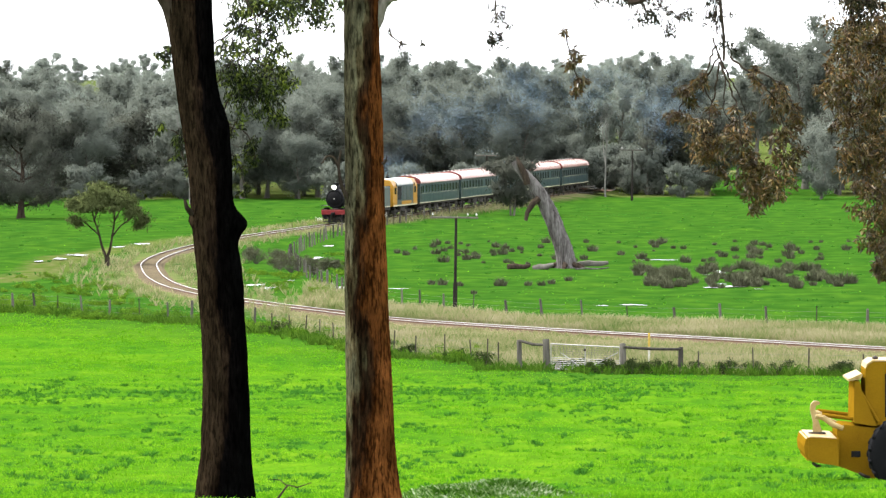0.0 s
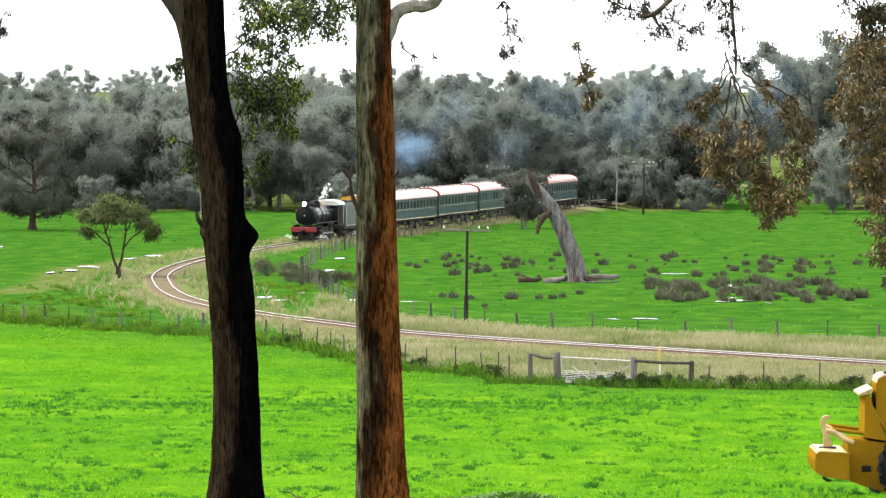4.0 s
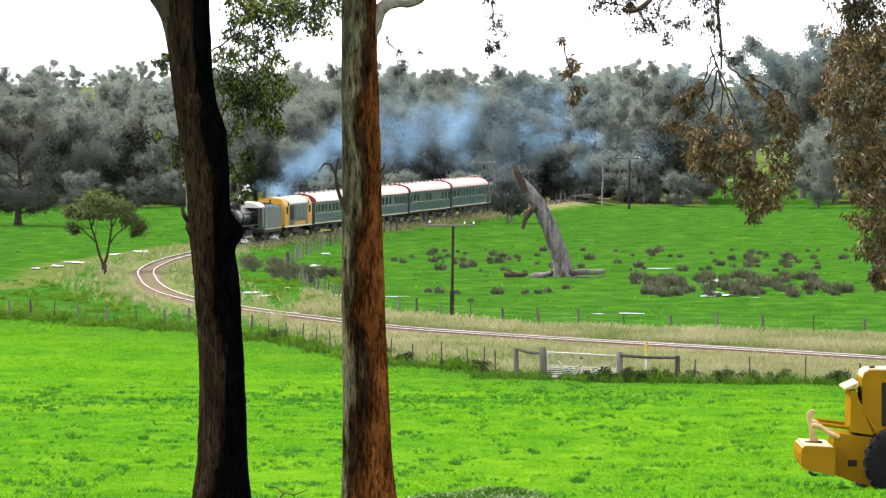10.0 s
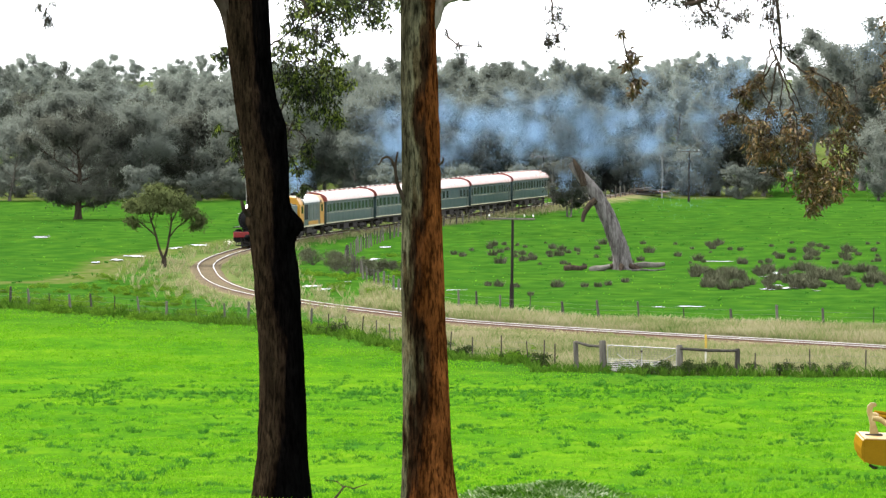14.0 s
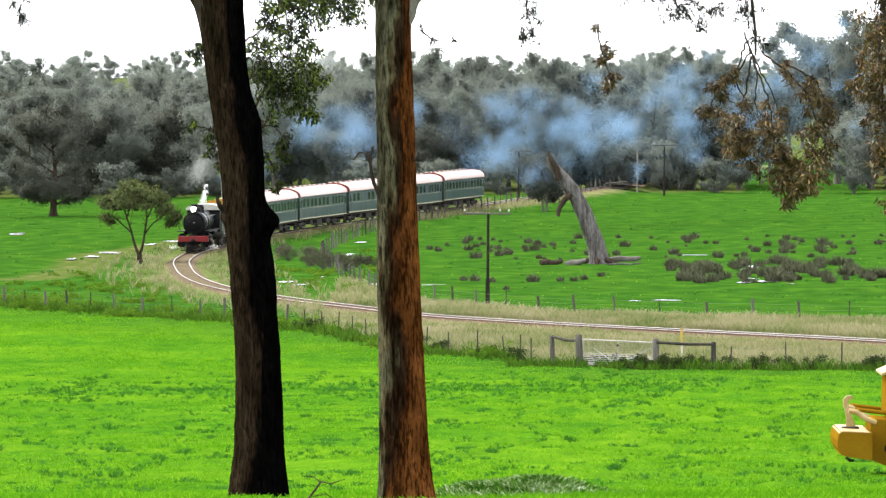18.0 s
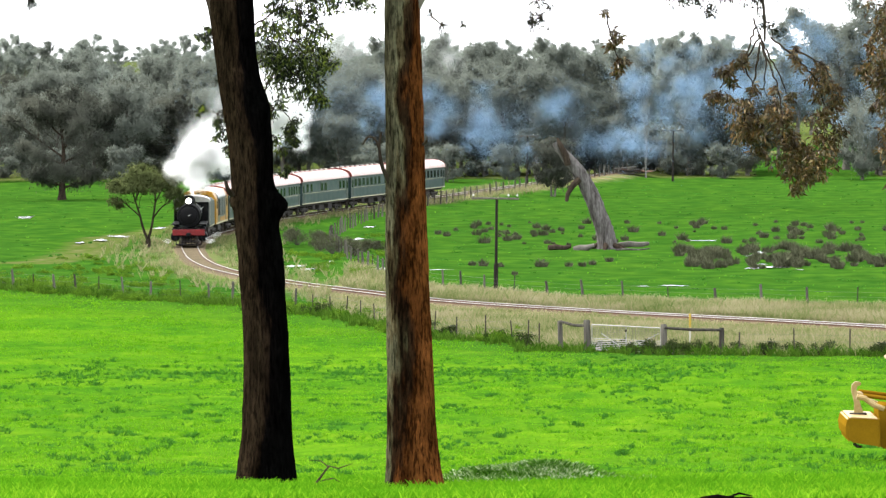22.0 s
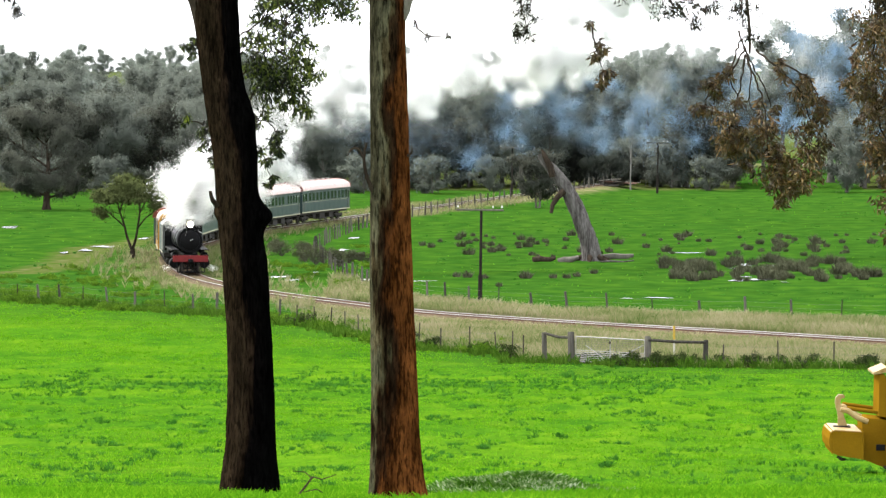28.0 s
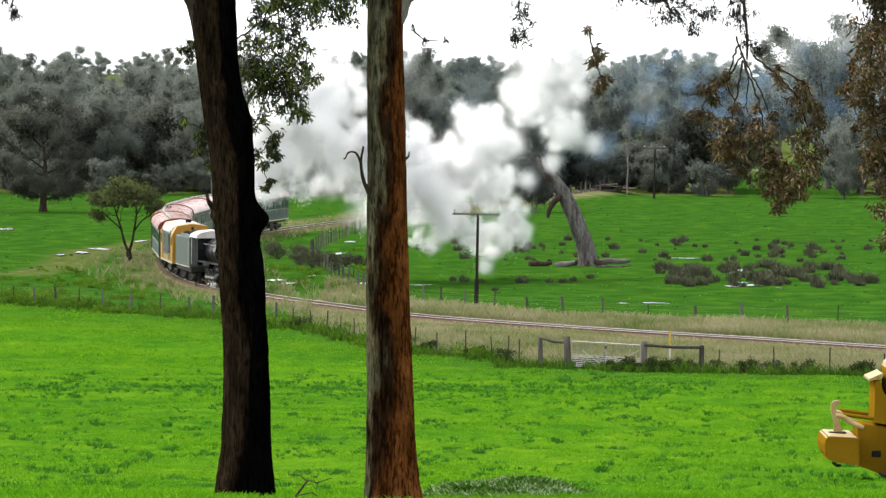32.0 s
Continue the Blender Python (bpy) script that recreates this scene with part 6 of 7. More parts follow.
def carriage(kind, label):
    c = thing("railway_carriage", pose(0, 0, 0), label, "carriage", "carriages of the train")
    L, W = 7.85, 1.34
    part("body", Build().prism([(-W, 1.0), (W, 1.0), (W, 2.9), (-W, 2.9)], "x", -L, L), M_GREEN, c, "glossy green timber-panelled body")
    out = hoop(W + 0.09, 2.9, 3.62)
    part("roof", Build().prism(out + [(W, 2.86), (-W, 2.86)], "x", -L - 0.05, L + 0.05), M_ROOF, c, "faded red curved roof", smooth=True)
    for x in (-L - 0.13, L + 0.02):
        part("roof_end", Build().prism(hoop(W + 0.12, 2.88, 3.66) + [(W - 0.1, 2.9), (-W + 0.1, 2.9)], "x", x, x + 0.11), M_ROOF_END, c, "dark red roof edge")
    for y in (-1, 1):
        part("sill_line", Build().box(-L, L, y * W - 0.02, y * W + 0.02, 0.98, 1.06, 0.01), M_CREAM, c, "cream lining along the sill")
        part("waist_line", Build().box(-L, L, y * W - 0.012, y * W + 0.012, 1.88, 1.91, 0.004), M_CREAM, c, "thin cream waist line")
    for k in range(19):
        x = -L + 0.6 + k * (2 * L - 1.2) / 18
        part("roof_ventilator", Build().box(x - 0.24, x + 0.24, -0.64, -0.44, 3.44, 3.70, 0.03), M_VENT if k % 2 else M_WHITE, c)
        part("roof_rib", Build().prism(hoop(W + 0.1, 2.9, 3.635) + list(reversed(hoop(W + 0.07, 2.88, 3.60))), "x", x + 0.4, x + 0.44), M_ROOF, c)
    rows = {0: [(-6.6 + 1.2 * k, 0.62) for k in range(12)], 1: [(-6.4 + 1.0 * k, 0.5) for k in range(4)] + [(-1.4 + 1.3 * k, 0.66) for k in range(7)], 2: [(-6.2, 0.6), (-5.0, 0.6), (0.0, 0.7), (1.3, 0.7), (4.8, 0.6), (6.1, 0.6)]}[kind]
    for y in (-1, 1):
        for x, w in rows:
            f = part("window", Build().box(x - w / 2 - 0.06, x + w / 2 + 0.06, y * W - 0.025, y * W + 0.025, 1.96, 2.72, 0.015), M_GREY_GREEN, c)
            part("pane", Build().box(x - w / 2, x + w / 2, y * (W + 0.02) - 0.012, y * (W + 0.02) + 0.012, 2.02, 2.66, 0.004), M_GLASS, f, "dark reflecting pane")
        for x in (-7.4, 7.4):
            d = part("door", Build().box(x - 0.38, x + 0.38, y * W - 0.02, y * W + 0.02, 1.1, 2.75, 0.01), M_GREY_GREEN, c)
            part("door_window", Build().box(x - 0.22, x + 0.22, y * (W + 0.015) - 0.012, y * (W + 0.015) + 0.012, 1.95, 2.6, 0.004), M_GLASS, d)
            part("step", Build().box(x - 0.4, x + 0.4, y * 1.15 - 0.13, y * 1.15 + 0.13, 0.55, 0.6, 0.01), M_UNDER, c)
    part("underframe", Build().box(-L, L, -1.1, 1.1, 0.78, 1.0, 0.03), M_UNDER, c)
    for x, w, z in ((-2.6, 1.3, 0.35), (0.3, 1.7, 0.3), (2.9, 0.9, 0.42)):
        part("equipment_box", Build().box(x - w / 2, x + w / 2, -1.05, -0.45, z, 0.8, 0.04), M_UNDER, c)
        part("equipment_box", Build().box(x - w / 2, x + w / 2, 0.45, 1.05, z, 0.8, 0.04), M_UNDER, c)
    for y in (-1.0, 1.0):
        part("truss_rod", Build().tube([(-5, y, 0.75), (-2.2, y, 0.4), (2.2, y, 0.4), (5, y, 0.75)], [0.025] * 4, n=5), M_UNDER, c)
    for s in (-1, 1):
        part("gangway", Build().box(min(s * L, s * (L + 0.34)), max(s * L, s * (L + 0.34)), -0.55, 0.55, 1.0, 3.1, 0.06), M_UNDER, c, "dark folding gangway")
        part("coupler", Build().box(min(s * L, s * (L + 0.42)), max(s * L, s * (L + 0.42)), -0.14, 0.14, 0.62, 0.9, 0.04), M_UNDER, c)
        bogie(c, s * 5.6)
    return c


def steam_loco():
    e = thing("steam_locomotive", pose(0, 0, 0), "black narrow gauge steam locomotive with red buffer beam and lit headlamp", "locomotive")
    part("boiler", Build().turn([(0.7, -1.6), (0.8, -1.55), (0.8, 1.6), (0.76, 1.62), (0.76, 3.3)], (0, 0, 2.2), "x", 30), M_BOILER, e, "greyish black boiler", smooth=True)
    for x in (-0.6, 0.5, 1.6):
        part("boiler_band", Build().turn([(0.815, x), (0.82, x + 0.01), (0.82, x + 0.06), (0.815, x + 0.07)], (0, 0, 2.2), "x", 30), M_BLACK, e)
    sb = part("smokebox", Build().turn([(0.8, 3.25), (0.84, 3.3), (0.84, 4.75), (0.8, 4.8)], (0, 0, 2.2), "x", 30), M_BLACK, e, smooth=True)
    part("smokebox_door", Build().turn([(0.66, 4.8), (0.64, 4.86), (0.45, 4.95), (0.15, 4.99), (0.02, 5.0)], (0, 0, 2.2), "x", 26), M_BLACK, sb, smooth=True)
    part("door_dart", Build().tube([(5.0, 0, 2.2), (5.06, 0, 2.2), (5.07, 0.16, 2.28)], [0.03, 0.03, 0.015], n=6), M_GALV, sb)
    part("chimney", Build().turn([(0.36, 2.95), (0.24, 3.1), (0.22, 3.5), (0.3, 3.56), (0.3, 3.62), (0.2, 3.62)], (4.15, 0, 0), "z", 22), M_BLACK, e, smooth=True)
    part("steam_dome", Build().turn([(0.46, 2.9), (0.4, 3.05), (0.38, 3.3), (0.26, 3.47), (0.04, 3.52)], (1.2, 0, 0), "z", 22), M_BLACK, e, smooth=True)
    part("sand_dome", Build().turn([(0.42, 2.9), (0.36, 3.05), (0.34, 3.22), (0.2, 3.36), (0.04, 3.4)], (2.7, 0, 0), "z", 22), M_BLACK, e, smooth=True)
    part("safety_valve", Build().turn([(0.12, 3.0), (0.1, 3.3), (0.05, 3.36)], (-0.4, 0, 0), "z", 12), M_BRASS, e)
    hl = part("headlamp", Build().turn([(0.2, -0.25), (0.24, -0.2), (0.25, 0.12), (0.22, 0.14)], (4.75, 0, 3.26), "x", 20), M_BLACK, e, smooth=True)
    part("lamp_glass", Build().turn([(0.2, 0.13), (0.17, 0.17), (0.02, 0.2)], (4.75, 0, 3.26), "x", 18), M_LAMP, hl, "bright glowing headlamp", smooth=True)
    part("lamp_bracket", Build().box(4.5, 4.8, -0.15, 0.15, 2.95, 3.05, 0.02), M_BLACK, hl)
    for y in (-1, 1):
        part("running_board", Build().box(-2.3, 4.9, y * 0.98 - 0.26, y * 0.98 + 0.26, 1.55, 1.6, 0.01), M_BLACK, e)
        part("running_edge", Build().box(-2.3, 4.9, y * 1.235 - 0.012, y * 1.235 + 0.012, 1.52, 1.6, 0.004), M_UNDER, e, "grimy edge of the running board")
        part("handrail", Build().tube([(-1.5, y * 0.88, 2.65), (4.7, y * 0.88, 2.65)], [0.022, 0.022], n=6), M_GALV, e)
        cy = part("cylinder", Build().turn([(0.3, 3.35), (0.34, 3.4), (0.34, 4.35), (0.3, 4.4)], (0, y * 0.98, 0.68), "x", 20), M_BLACK, e, smooth=True)
        part("valve_chest", Build().turn([(0.2, 3.3), (0.22, 3.35), (0.22, 4.4), (0.2, 4.45)], (0, y * 0.98, 1.2), "x", 16), M_BLACK, cy, smooth=True)
        part("air_tank", Build().turn([(0.18, -0.9), (0.2, -0.8), (0.2, 0.9), (0.18, 1.0)], (0.4, y * 1.0, 1.38), "x", 14), M_BLACK, e, smooth=True)
        part("side_rod", Build().box(-1.9, 2.35, y * 0.72 - 0.03, y * 0.72 + 0.03, 0.52, 0.64, 0.01), M_GALV, e)
        part("piston_rod", Build().tube([(3.4, y * 0.9, 0.68), (2.3, y * 0.9, 0.66)], [0.045, 0.045], n=8), M_GALV, e)
        part("front_step", Build().box(4.5, 5.05, y * 1.0 - 0.2, y * 1.0 + 0.2, 1.2, 1.26, 0.01), M_BLACK, e)
    part("frame", Build().box(-3.4, 5.0, -0.45, 0.45, 0.75, 1.3, 0.03), M_BLACK, e)
    bp = part("buffer_beam", Build().box(5.0, 5.16, -1.16, 1.16, 0.78, 1.22, 0.03), M_RED, e, "bright red buffer beam")
    part("coupler", Build().box(5.1, 5.55, -0.16, 0.16, 0.72, 1.0, 0.06), M_BLACK, bp)
    cc = part("cowcatcher", Build().box(5.2, 5.42, -0.9, 0.9, 0.1, 0.18, 0.02), M_BLACK, e)
    for k in range(9):
        y = -0.9 + 0.225 * k
        part("cowcatcher_bar", Build().tube([(5.12, y, 0.8), (5.42 - 0.12 * abs(y), y, 0.14)], [0.03, 0.03], n=5), M_BLACK, cc)
    cab = part("cab", Build().prism([(-1.28, 1.3), (1.28, 1.3), (1.28, 2.9), (1.05, 3.2), (-1.05, 3.2), (-1.28, 2.9)], "x", -3.3, -1.55), M_BLACK, e, "black cab with open sides")
    part("cab_roof", Build().prism(hoop(1.38, 3.02, 3.48) + [(1.3, 3.0), (-1.3, 3.0)], "x", -3.6, -1.4), M_CABROOF, cab, "weathered grey cab roof", smooth=True)
    for y in (-1, 1):
        part("cab_opening", Build().box(-2.9, -2.05, y * 1.285 - 0.01, y * 1.285 + 0.01, 2.05, 2.8, 0.004), M_HOLE, cab)
        part("cab_edge", Build().box(-3.32, -3.24, y * 1.285 - 0.02, y * 1.285 + 0.02, 1.3, 2.95, 0.01), M_WHITE, cab)
        part("front_edge", Build().box(-1.57, -1.535, y * 1.265 - 0.016, y * 1.265 + 0.016, 1.6, 2.95, 0.005), M_GREY_GREEN, cab, "pale front edge of the cab")
        part("front_window", Build().box(-1.56, -1.54, y * 1.05 - 0.14, y * 1.05 + 0.14, 2.3, 2.85, 0.004), M_HOLE, cab)
    for x in (-1.75, -0.4, 0.95, 2.3):
        wheelset(e, x, 0.58, name="driving_wheelset")
    for x in (3.3, 4.5):
        wheelset(e, x, 0.36)
    return e


def tender():
    t = thing("tender", pose(0, 0, 0), "weathered grey-green coal tender with black underframe", "tender")
    part("tank", Build().box(-2.9, 2.9, -1.25, 1.25, 1.05, 2.95, 0.06), M_TENDER, t)
    part("coping", Build().prism([(-1.25, 2.9), (-1.2, 3.12), (1.2, 3.12), (1.25, 2.9)], "x", -0.9, 2.8), M_TENDER, t)
    cb, rnd = Build(), random.Random(2)
    for _ in range(150):
        x, y = rnd.uniform(-0.7, 2.6), rnd.uniform(-1.0, 1.0)
        s = rnd.uniform(0.1, 0.22)
        cb.box(-s, s, -s, s, -s, s, s * 0.4, Matrix.Translation((x, y, 3.05)) @ Euler((rnd.random() * 3, rnd.random() * 3, 0)).to_matrix().to_4x4())
    part("coal", cb, M_BLACK, t, "heaped coal")
    part("frame", Build().box(-3.0, 3.0, -1.15, 1.15, 0.75, 1.05, 0.03), M_UNDER, t)
    for y in (-1, 1):
        part("edge_line", Build().box(-2.9, 2.9, y * 1.25 - 0.012, y * 1.25 + 0.012, 1.04, 1.1, 0.004), M_CREAM, t)
        part("handrail", Build().tube([(2.8, y * 1.3, 1.2), (2.8, y * 1.3, 2.7)], [0.02, 0.02], n=6), M_WHITE, t)
    for x in (-1.75, 1.75):
        bogie(t, x, 1.5, 0.42)
    return t


def diesel():
    d = thing("diesel_locomotive", pose(0, 0, 0), "green and yellow diesel locomotive with a pale grey roof", "locomotive")
    part("body", Build().prism([(-1.3, 1.0), (1.3, 1.0), (1.3, 2.95), (1.1, 3.25), (-1.1, 3.25), (-1.3, 2.95)], "x", -3.0, 3.0), M_GREEN, d, "green engine body")
    part("roof", Build().prism(hoop(1.28, 3.0, 3.6), "x", -3.0, 3.0), M_DIESELROOF, d, "pale grey roof", smooth=True)
    for s in (-1, 1):
        a, b = sorted((s * 3.0, s * 4.45))
        cab = part("cab", Build().prism([(-1.32, 1.0), (1.32, 1.0), (1.32, 2.9), (1.0, 3.45), (0, 3.6), (-1.0, 3.45), (-1.32, 2.9)], "x", a, b), M_YELLOW, d, "deep yellow cab end")
        for y in (-1, 1):
            part("side_window", Build().box(s * 3.65 - 0.3, s * 3.65 + 0.3, y * 1.325 - 0.01, y * 1.325 + 0.01, 2.15, 2.75, 0.004), M_GLASS, cab)
            part("front_window", Build().box(s * 4.455 - 0.012, s * 4.455 + 0.012, y * 0.6 - 0.42, y * 0.6 + 0.42, 2.3, 2.95, 0.004), M_GLASS, cab)
            part("porthole", Build().turn([(0.16, -0.01), (0.17, 0), (0.16, 0.012)], (s * 3.25, y * 1.325, 3.0), "y", 14), M_HOLE, cab)
        part("headlight", Build().turn([(0.1, 0), (0.1, 0.03)], (s * 4.46 - (0.03 if s < 0 else 0), 0, 3.3), "x", 12), M_GLASS, cab)
        part("coupler", Build().box(min(s * 4.4, s * 4.85), max(s * 4.4, s * 4.85), -0.14, 0.14, 0.65, 0.95, 0.04), M_UNDER, d)
        bogie(d, s * 2.3, 1.8, 0.46)
    for y in (-1, 1):
        part("sill_line", Build().box(-4.4, 4.4, y * 1.32 - 0.015, y * 1.32 + 0.015, 0.98, 1.1, 0.01), M_CREAM, d, "cream sill line")
        part("skirt_stripe", Build().box(-2.3, 1.3, y * 1.305 - 0.01, y * 1.305 + 0.01, 1.12, 1.45, 0.004), M_YELLOW, d)
        for x in (-2.2, -0.9, 0.4):
            part("engine_door", Build().box(x - 0.46, x + 0.46, y * 1.305 - 0.015, y * 1.305 + 0.015, 1.55, 2.85, 0.01), M_GREY_GREEN, d)
        part("grille", Build().box(1.4, 2.7, y * 1.305 - 0.012, y * 1.305 + 0.012, 1.6, 2.85, 0.01), M_HOLE, d)
    part("exhaust", Build().turn([(0.2, 3.5), (0.18, 3.8), (0.15, 3.8)], (1.5, 0, 0), "z", 14), M_BLACK, d)
    part("fuel_tank", Build().box(-1.0, 1.0, -1.1, 1.1, 0.4, 1.0, 0.08), M_UNDER, d)
    return d


# distance of each vehicle's middle behind the front of the train, and half its wheelbase
LOCO, TENDER, DIESEL = steam_loco(), tender(), diesel()
CARS = [carriage(0, "green carriage with a red roof and a row of windows")]
CARS.append(carriage(1, "green carriage with a red roof and grouped windows"))
CARS.append(carriage(2, "green brake carriage with a red roof and few windows"))


def copy_car(src):
    made = copy_thing(src, pose(0, 0, 0))
    for o, c in zip(src.children_recursive, made.children_recursive):
        for a in list(AXLES):
            if a[0] is o:
                AXLES.append((c, *a[1:]))
    return made


CARS.append(copy_car(CARS[1]))
CARS.append(copy_car(CARS[0]))
TRAIN = [(LOCO, 5.55, 2.6), (TENDER, 12.7, 2.2), (DIESEL, 20.85, 2.2)] + [(c, 34.05 + 16.5 * k, 5.6) for k, c in enumerate(CARS)]

# metres that the train has gone since the start
HEAD = [(0, 0), (3, 9.9), (6, 20.3), (9, 31.4), (11.5, 41.8), (14, 51.4), (17, 64.2), (20, 78.2), (23, 92.2), (25.5, 103.6), (28, 115.0), (30, 124.6), (32, 134.4)]
HEAD_START = 332.0  # along the line


def gone(t):
    ts, ss = zip(*HEAD)
    ks = np.linspace(-1.2, 1.2, 9)
    return float(np.mean([np.interp(t + k, ts, ss) + (3.7 * min(0, t + k)) + 5.0 * max(0, t + k - 32) for k in ks])) - GONE0


GONE0 = 0.0
GONE0 = gone(0.0)


def stand(t, back, half):
    s = HEAD_START + gone(t) - back
    a, b = on_line(s + half), on_line(s - half)
    c = (a + b) / 2
    return pose(c[0], c[1], RAIL_TOP + line_z(s), 0, 0, math.degrees(math.atan2(a[1] - b[1], a[0] - b[0])))

# ---- steam and smoke: rigid clusters of fine flecks that drift apart ----


def vapour(name, col, trans):
    mat = leafy(name, ramp3(col, 0.05), trans=trans, scale=1, fine=8, rough=0.95, wet=1.0, spec=0.0)
    return mat


M_STEAM = vapour("white_steam", (0.99, 0.99, 0.99), 0.5)
M_GREY_STEAM = vapour("grey_steam", (0.44, 0.46, 0.46), 0.15)
M_SMOKE = vapour("blue_exhaust_smoke", (0.18, 0.285, 0.42), 0.15)


def cluster_mesh(name, mat, count, size, seed, lumps=7, loose=1.0):
    """Fine flecks strewn round a few lumps within a unit radius, thinning outwards."""
    r = np.random.RandomState(seed)
    c = r.normal(0, 0.42, (lumps, 3))
    w = r.uniform(0.14, 0.4, lumps)
    k = r.choice(lumps, count, p=w ** 2 / np.sum(w ** 2))
    q = r.normal(0, 1, (count, 3))
    p = c[k] + q * (w[k] * loose * 0.8)[:, None]
    v = p[:, None, :] + r.normal(0, 1, (count, 3, 3)) * (size * r.uniform(0.6, 1.3, count))[:, None, None]
    out = 0.3 * q + 0.25 * p + np.array([-0.9, -0.2, 1.5])
    out /= np.linalg.norm(out, axis=1)[:, None]
    turn = np.einsum("ni,ni->n", np.cross(v[:, 1] - v[:, 0], v[:, 2] - v[:, 0]), out) < 0
    v[turn] = v[turn][:, ::-1]
    me = bpy.data.meshes.new(name)
    me.from_pydata(v.reshape(-1, 3), [], np.arange(count * 3).reshape(-1, 3))
    me.polygons.foreach_set("use_smooth", [True] * count)
    me.normals_split_custom_set_from_vertices(np.repeat(out, 3, axis=0).tolist())
    me.materials.append(mat)
    return me


STEAM = [cluster_mesh("steam_puff", M_STEAM, 60000, 0.0085, k, 12, loose=0.8) for k in range(4)]
WISP = [cluster_mesh("steam_puff", M_STEAM, 40000, 0.0042, 40 + k, 9, loose=1.2) for k in range(3)]
GREY = [cluster_mesh("steam_puff", M_GREY_STEAM, 22000, 0.0062, 10 + k, 16, loose=1.3) for k in range(2)]
SMOKE = [cluster_mesh("smoke_puff", M_SMOKE, 40000, 0.0046, 20 + k, 14, loose=1.5) for k in range(3)]
HAZE = [cluster_mesh("smoke_puff", M_SMOKE, 12000, 0.0038, 30 + k, 30, loose=1.6) for k in range(3)]
for x, z, sx, sz, tilt, k in ((-0.6, 3.75, 0.34, 0.26, 20, 0), (-1.0, 4.15, 0.5, 0.3, 35, 1), (-1.9, 4.55, 0.55, 0.2, 25, 2), (-2.9, 4.85, 0.4, 0.14, 15, 0), (-1.7, 3.95, 0.42, 0.16, 40, 1), (0.3, 3.75, 0.16, 0.3, 70, 2), (-3.4, 4.4, 0.28, 0.12, 30, 2)):
    part("valve_steam", WISP[k], None, LOCO, "thin white steam torn back from the safety valve", at=pose(x, 0.1, z, 0, tilt, 0) @ Matrix.Diagonal((sx, 0.22, sz, 1)))
for car, x, y, s in ((LOCO, 4.4, -1.5, 0.28), (LOCO, 4.6, 1.45, 0.28), (TENDER, 0.5, 1.6, 0.35), (TENDER, 1.4, 1.5, 0.3), (LOCO, 4.0, 1.6, 0.3)):
    part("cylinder_steam", WISP[0], None, car, "white steam from the cylinder drains", at=Matrix.LocRotScale((x, y, 0.35), Euler((0, 0, x)), (s * 1.4, s, s * 0.8)))
PUFFS = []


GUST_T, GUST_V = (-20.0, 25.3, 26.8, 29.0, 30.5, 40.0), (4.0, 4.0, 8.5, 9.0, 2.2, 2.2)


def breeze(t, fast):
    """How far the wind has blown by t: steady for the thin smoke, gusting for the steam."""
    if fast < 3:
        return fast * t
    s = np.linspace(-20, t, 200)
    v = np.interp(s, GUST_T, GUST_V)
    return float(np.sum((v[1:] + v[:-1]) / 2) * (s[1] - s[0])) * fast / 4.0


def emit(te, car, x, z, meshes, size, wind, up, sink, spread, rnd, label, cat, life=40):
    """One cluster that leaves a chimney at te seconds; rows of its drift."""
    te = round(te * FPS) / FPS
    back, half = next((b, h) for c, b, h in TRAIN if c is car)
    m = stand(te, back, half) @ Vector((x, 0, z + 0.9 * size * (car is LOCO)))
    o = new(meshes[0].name, rnd.choice(meshes))
    o.scale = (size, size, size)
    tagged(o, label, cat, cat + " of the train")
    d = Vector((rnd.gauss(0, 1), rnd.gauss(0, 1), rnd.gauss(0, 0.7))) * spread
    turn = rnd.uniform(0, 360)
    rows = []
    if te > 0.4:
        hide = pose(m.x, m.y, -14, 0, 0, turn)
        rows += [(0.0, hide), (te - 1 / FPS, hide)]
    taus = [0, 0.5, 1, 1.7, 2.6, 4, 6, 8.5, 11.5, 15, 20, 27, 34, 42]
    done = False
    for tau in taus:
        t = te + tau
        if t < 0 and te + taus[min(len(taus) - 1, taus.index(tau) + 1)] > 0:
            tau, t = -te, 0.0
        if t < 0:
            continue
        if t > 32:
            tau, t, done = 32 - te, 32.0, True
        p = m + Vector((breeze(t, wind[0]) - breeze(te, wind[0]), wind[1] * tau, up * (1 - math.exp(-tau / 1.3)) - sink * max(0, tau - 1.5))) + d * (0.12 + 0.55 * tau ** 0.8) + Vector((0, 0, 0.9 * max(0.0, tau - 9.0) * (car is DIESEL) + 3.2 * max(0.0, tau - (3.3 if te < 24 else 2.4)) * (meshes is not GREY and car is LOCO and te < 27.2)))
        p.z = max(p.z, 0.5)
        rows.append((t, pose(p.x, p.y, p.z, 0, 0, turn + 3 * tau)))
        if done:
            break
    if rows[-1][0] < 32:
        rows.append((32.0, rows[-1][1]))
    PUFFS.append((o, [r for i, r in enumerate(rows) if i == 0 or r[0] - rows[i - 1][0] > 0.03]))


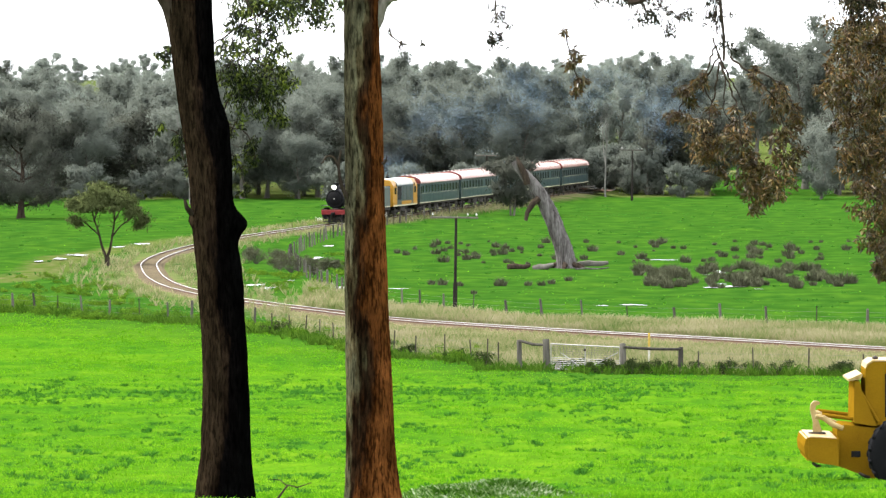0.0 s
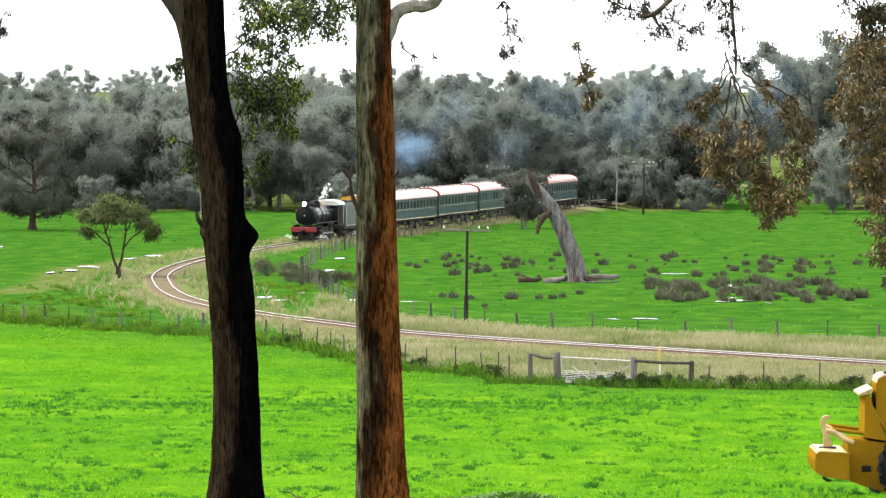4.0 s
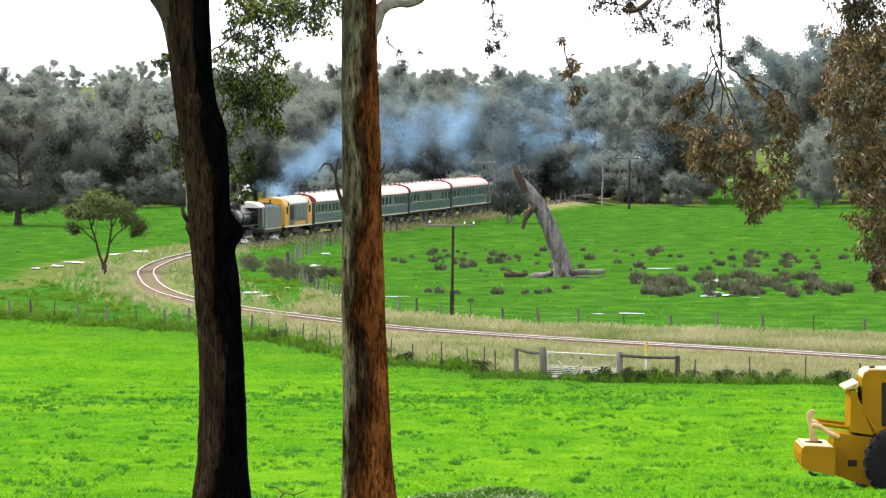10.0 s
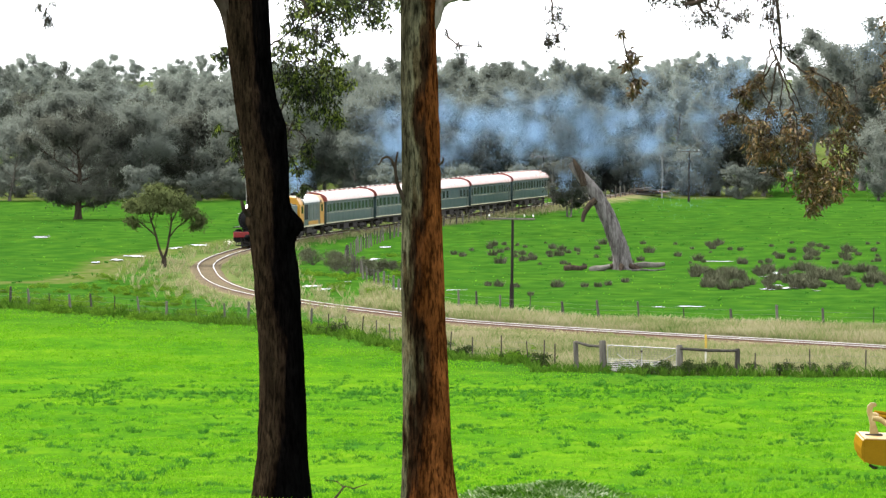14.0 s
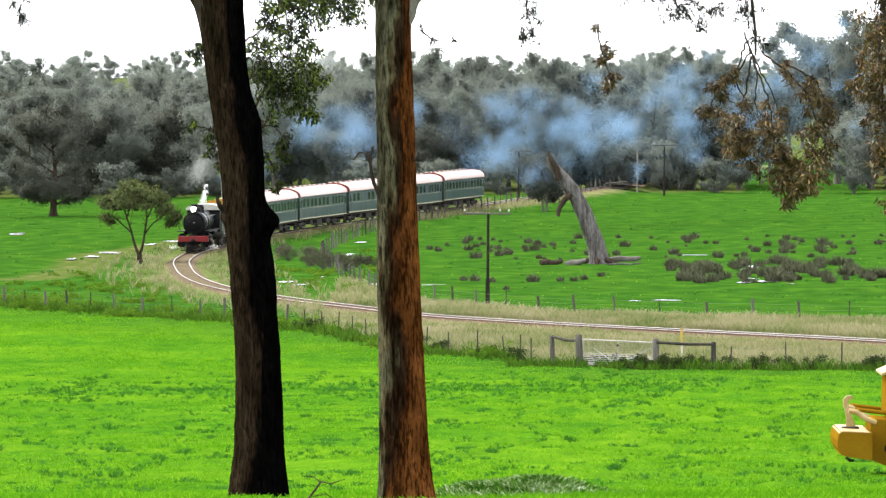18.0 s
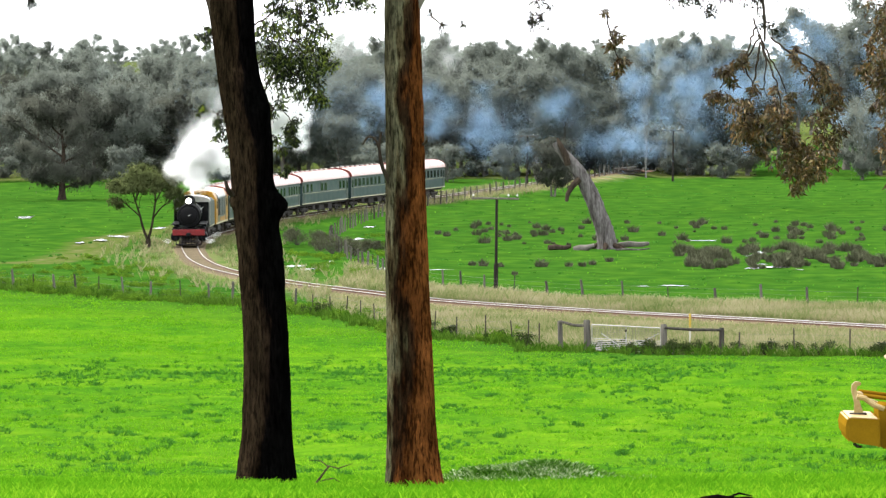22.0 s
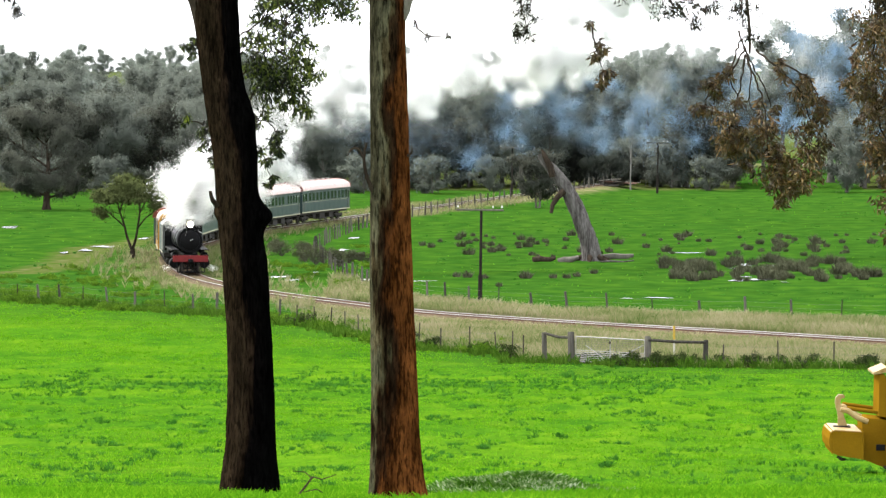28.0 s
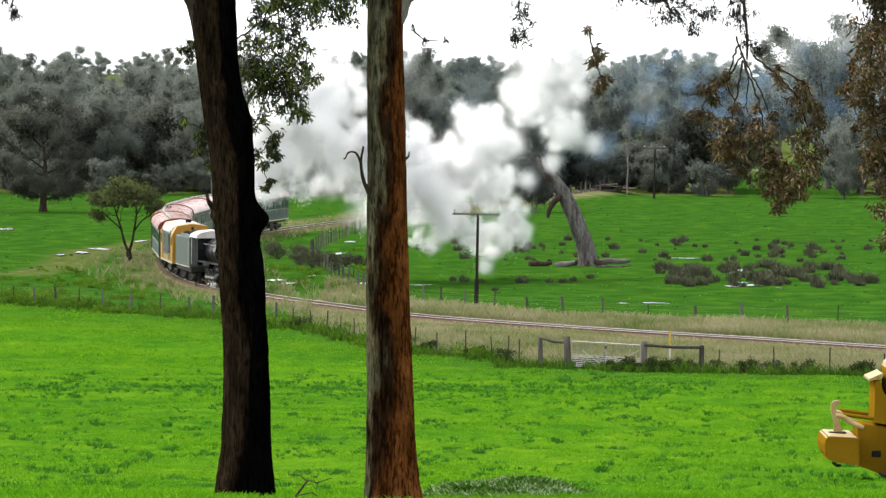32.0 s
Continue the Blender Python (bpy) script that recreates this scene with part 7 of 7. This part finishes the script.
def vapours():
    rnd = random.Random(4)
    t = -9.0
    while t < 2.0:  # thin diesel exhaust
        emit(t, DIESEL, 1.5, 3.9, HAZE, rnd.uniform(1.8, 3.0), (2.5, 0.4), rnd.uniform(6, 10), 0.1, 0.5, rnd, "thin blue exhaust smoke", "smoke")
        t += 0.8
    while t < 22.0:  # the engine works hard, eases, and works again
        power = 0.45 if t < 6 else 1.0 if t < 12 else 0.06 if t < 14.5 else 0.4 if t < 18 else 0.15
        if rnd.random() < power:
            for _ in range(3):
                emit(t, DIESEL, 1.5, 3.9, SMOKE, rnd.uniform(0.7, 1.3), (2.6, 0.4), rnd.uniform(5, 7.5), 0.25, 0.8, rnd, "drifting blue exhaust smoke", "smoke")
        if rnd.random() < 0.6 * power + 0.1:
            emit(t + 0.4, DIESEL, 1.5, 3.9, HAZE, rnd.uniform(2.0, 3.4), (2.6, 0.4), rnd.uniform(5, 8.5), 0.3, 0.8, rnd, "drifting blue exhaust smoke", "smoke")
        t += 0.3
    t = 15.5
    while t < 28.6:  # grey steam, thinner once the white comes
        for _ in range(2 if t < 20.5 else 1):
            emit(t, LOCO, 4.15, 3.8, GREY, rnd.uniform(0.7, 1.6), (3.4, 0.4), rnd.uniform(8, 12.5), 0.05, 0.5, rnd, "grey steam from the chimney", "steam")
        t += 0.4 if t < 20.5 else 0.45
    t = 20.2
    while t < 30.7:
        if t < 24.0:
            n, lo, hi, sink = 5, 4.5, 9.5, -0.1
        elif t < 26.2:
            n, lo, hi, sink = 5, 7.5, 12.5, -0.5
        elif t < 27.3:
            n, lo, hi, sink = 5, 8, 16, -0.6
        elif t < 27.9:
            n, lo, hi, sink = 7, 4, 12, 0.0
        elif t < 29.2:
            n, lo, hi, sink = 8, 0.0, 7.0, 0.9
        else:
            n, lo, hi, sink = 6, 2.5, 9.5, 0.3
        for k in range(n):
            thin = k == 3 or (24.6 < t < 27.2 and k != 1) or (27.2 < t < 27.9 and k % 2)
            emit(t, LOCO, 4.15, 3.7, WISP if thin else STEAM, rnd.uniform(0.4, 0.7) if k < 1 else rnd.uniform(1.0, 1.9 if t < 26.5 else 2.1), (4.0, 0.5), rnd.uniform(lo, hi), sink, 0.4, rnd, "billowing white steam from the chimney", "steam")
        t += 0.21


vapours()


def motions():
    ticks = [k * 0.5 for k in range(65)]
    for ob, back, half in TRAIN:
        walk(ob, [(t, stand(t, back, half)) for t in ticks])
    fine = [k * 0.1 for k in range(321)]
    roll = [gone(t) for t in fine]
    for ob, x, z, r in AXLES:
        walk(ob, [(t, pose(x, 0, z, 0, math.degrees(g / r) % 360.0, 0)) for t, g in zip(fine, roll)])
    for ob, rows in PUFFS:
        walk(ob, rows)


# ---- sleepers, last ----
sl = bpy.data.meshes.new("sleeper")
_b = Build().box(-1.0, 1.0, -0.11, 0.11, -0.07, 0.052, 0.015)
sl.from_pydata(_b.v, [], _b.f)
sl.materials.append(M_SLEEPER)
s_mid = float(LINE_S[np.argmin(np.hypot(LINE[:, 0] + 21.5, LINE[:, 1] - 345))])
for k in range(300):
    s = s_mid - 30 + 0.66 * k
    p, q = on_line(s - 0.3), on_line(s + 0.3)
    part("sleeper", sl, None, track, at=pose((p[0] + q[0]) / 2, (p[1] + q[1]) / 2, line_z(s), 0, 0, math.degrees(math.atan2(q[1] - p[1], q[0] - p[0])) + 90))

motions()
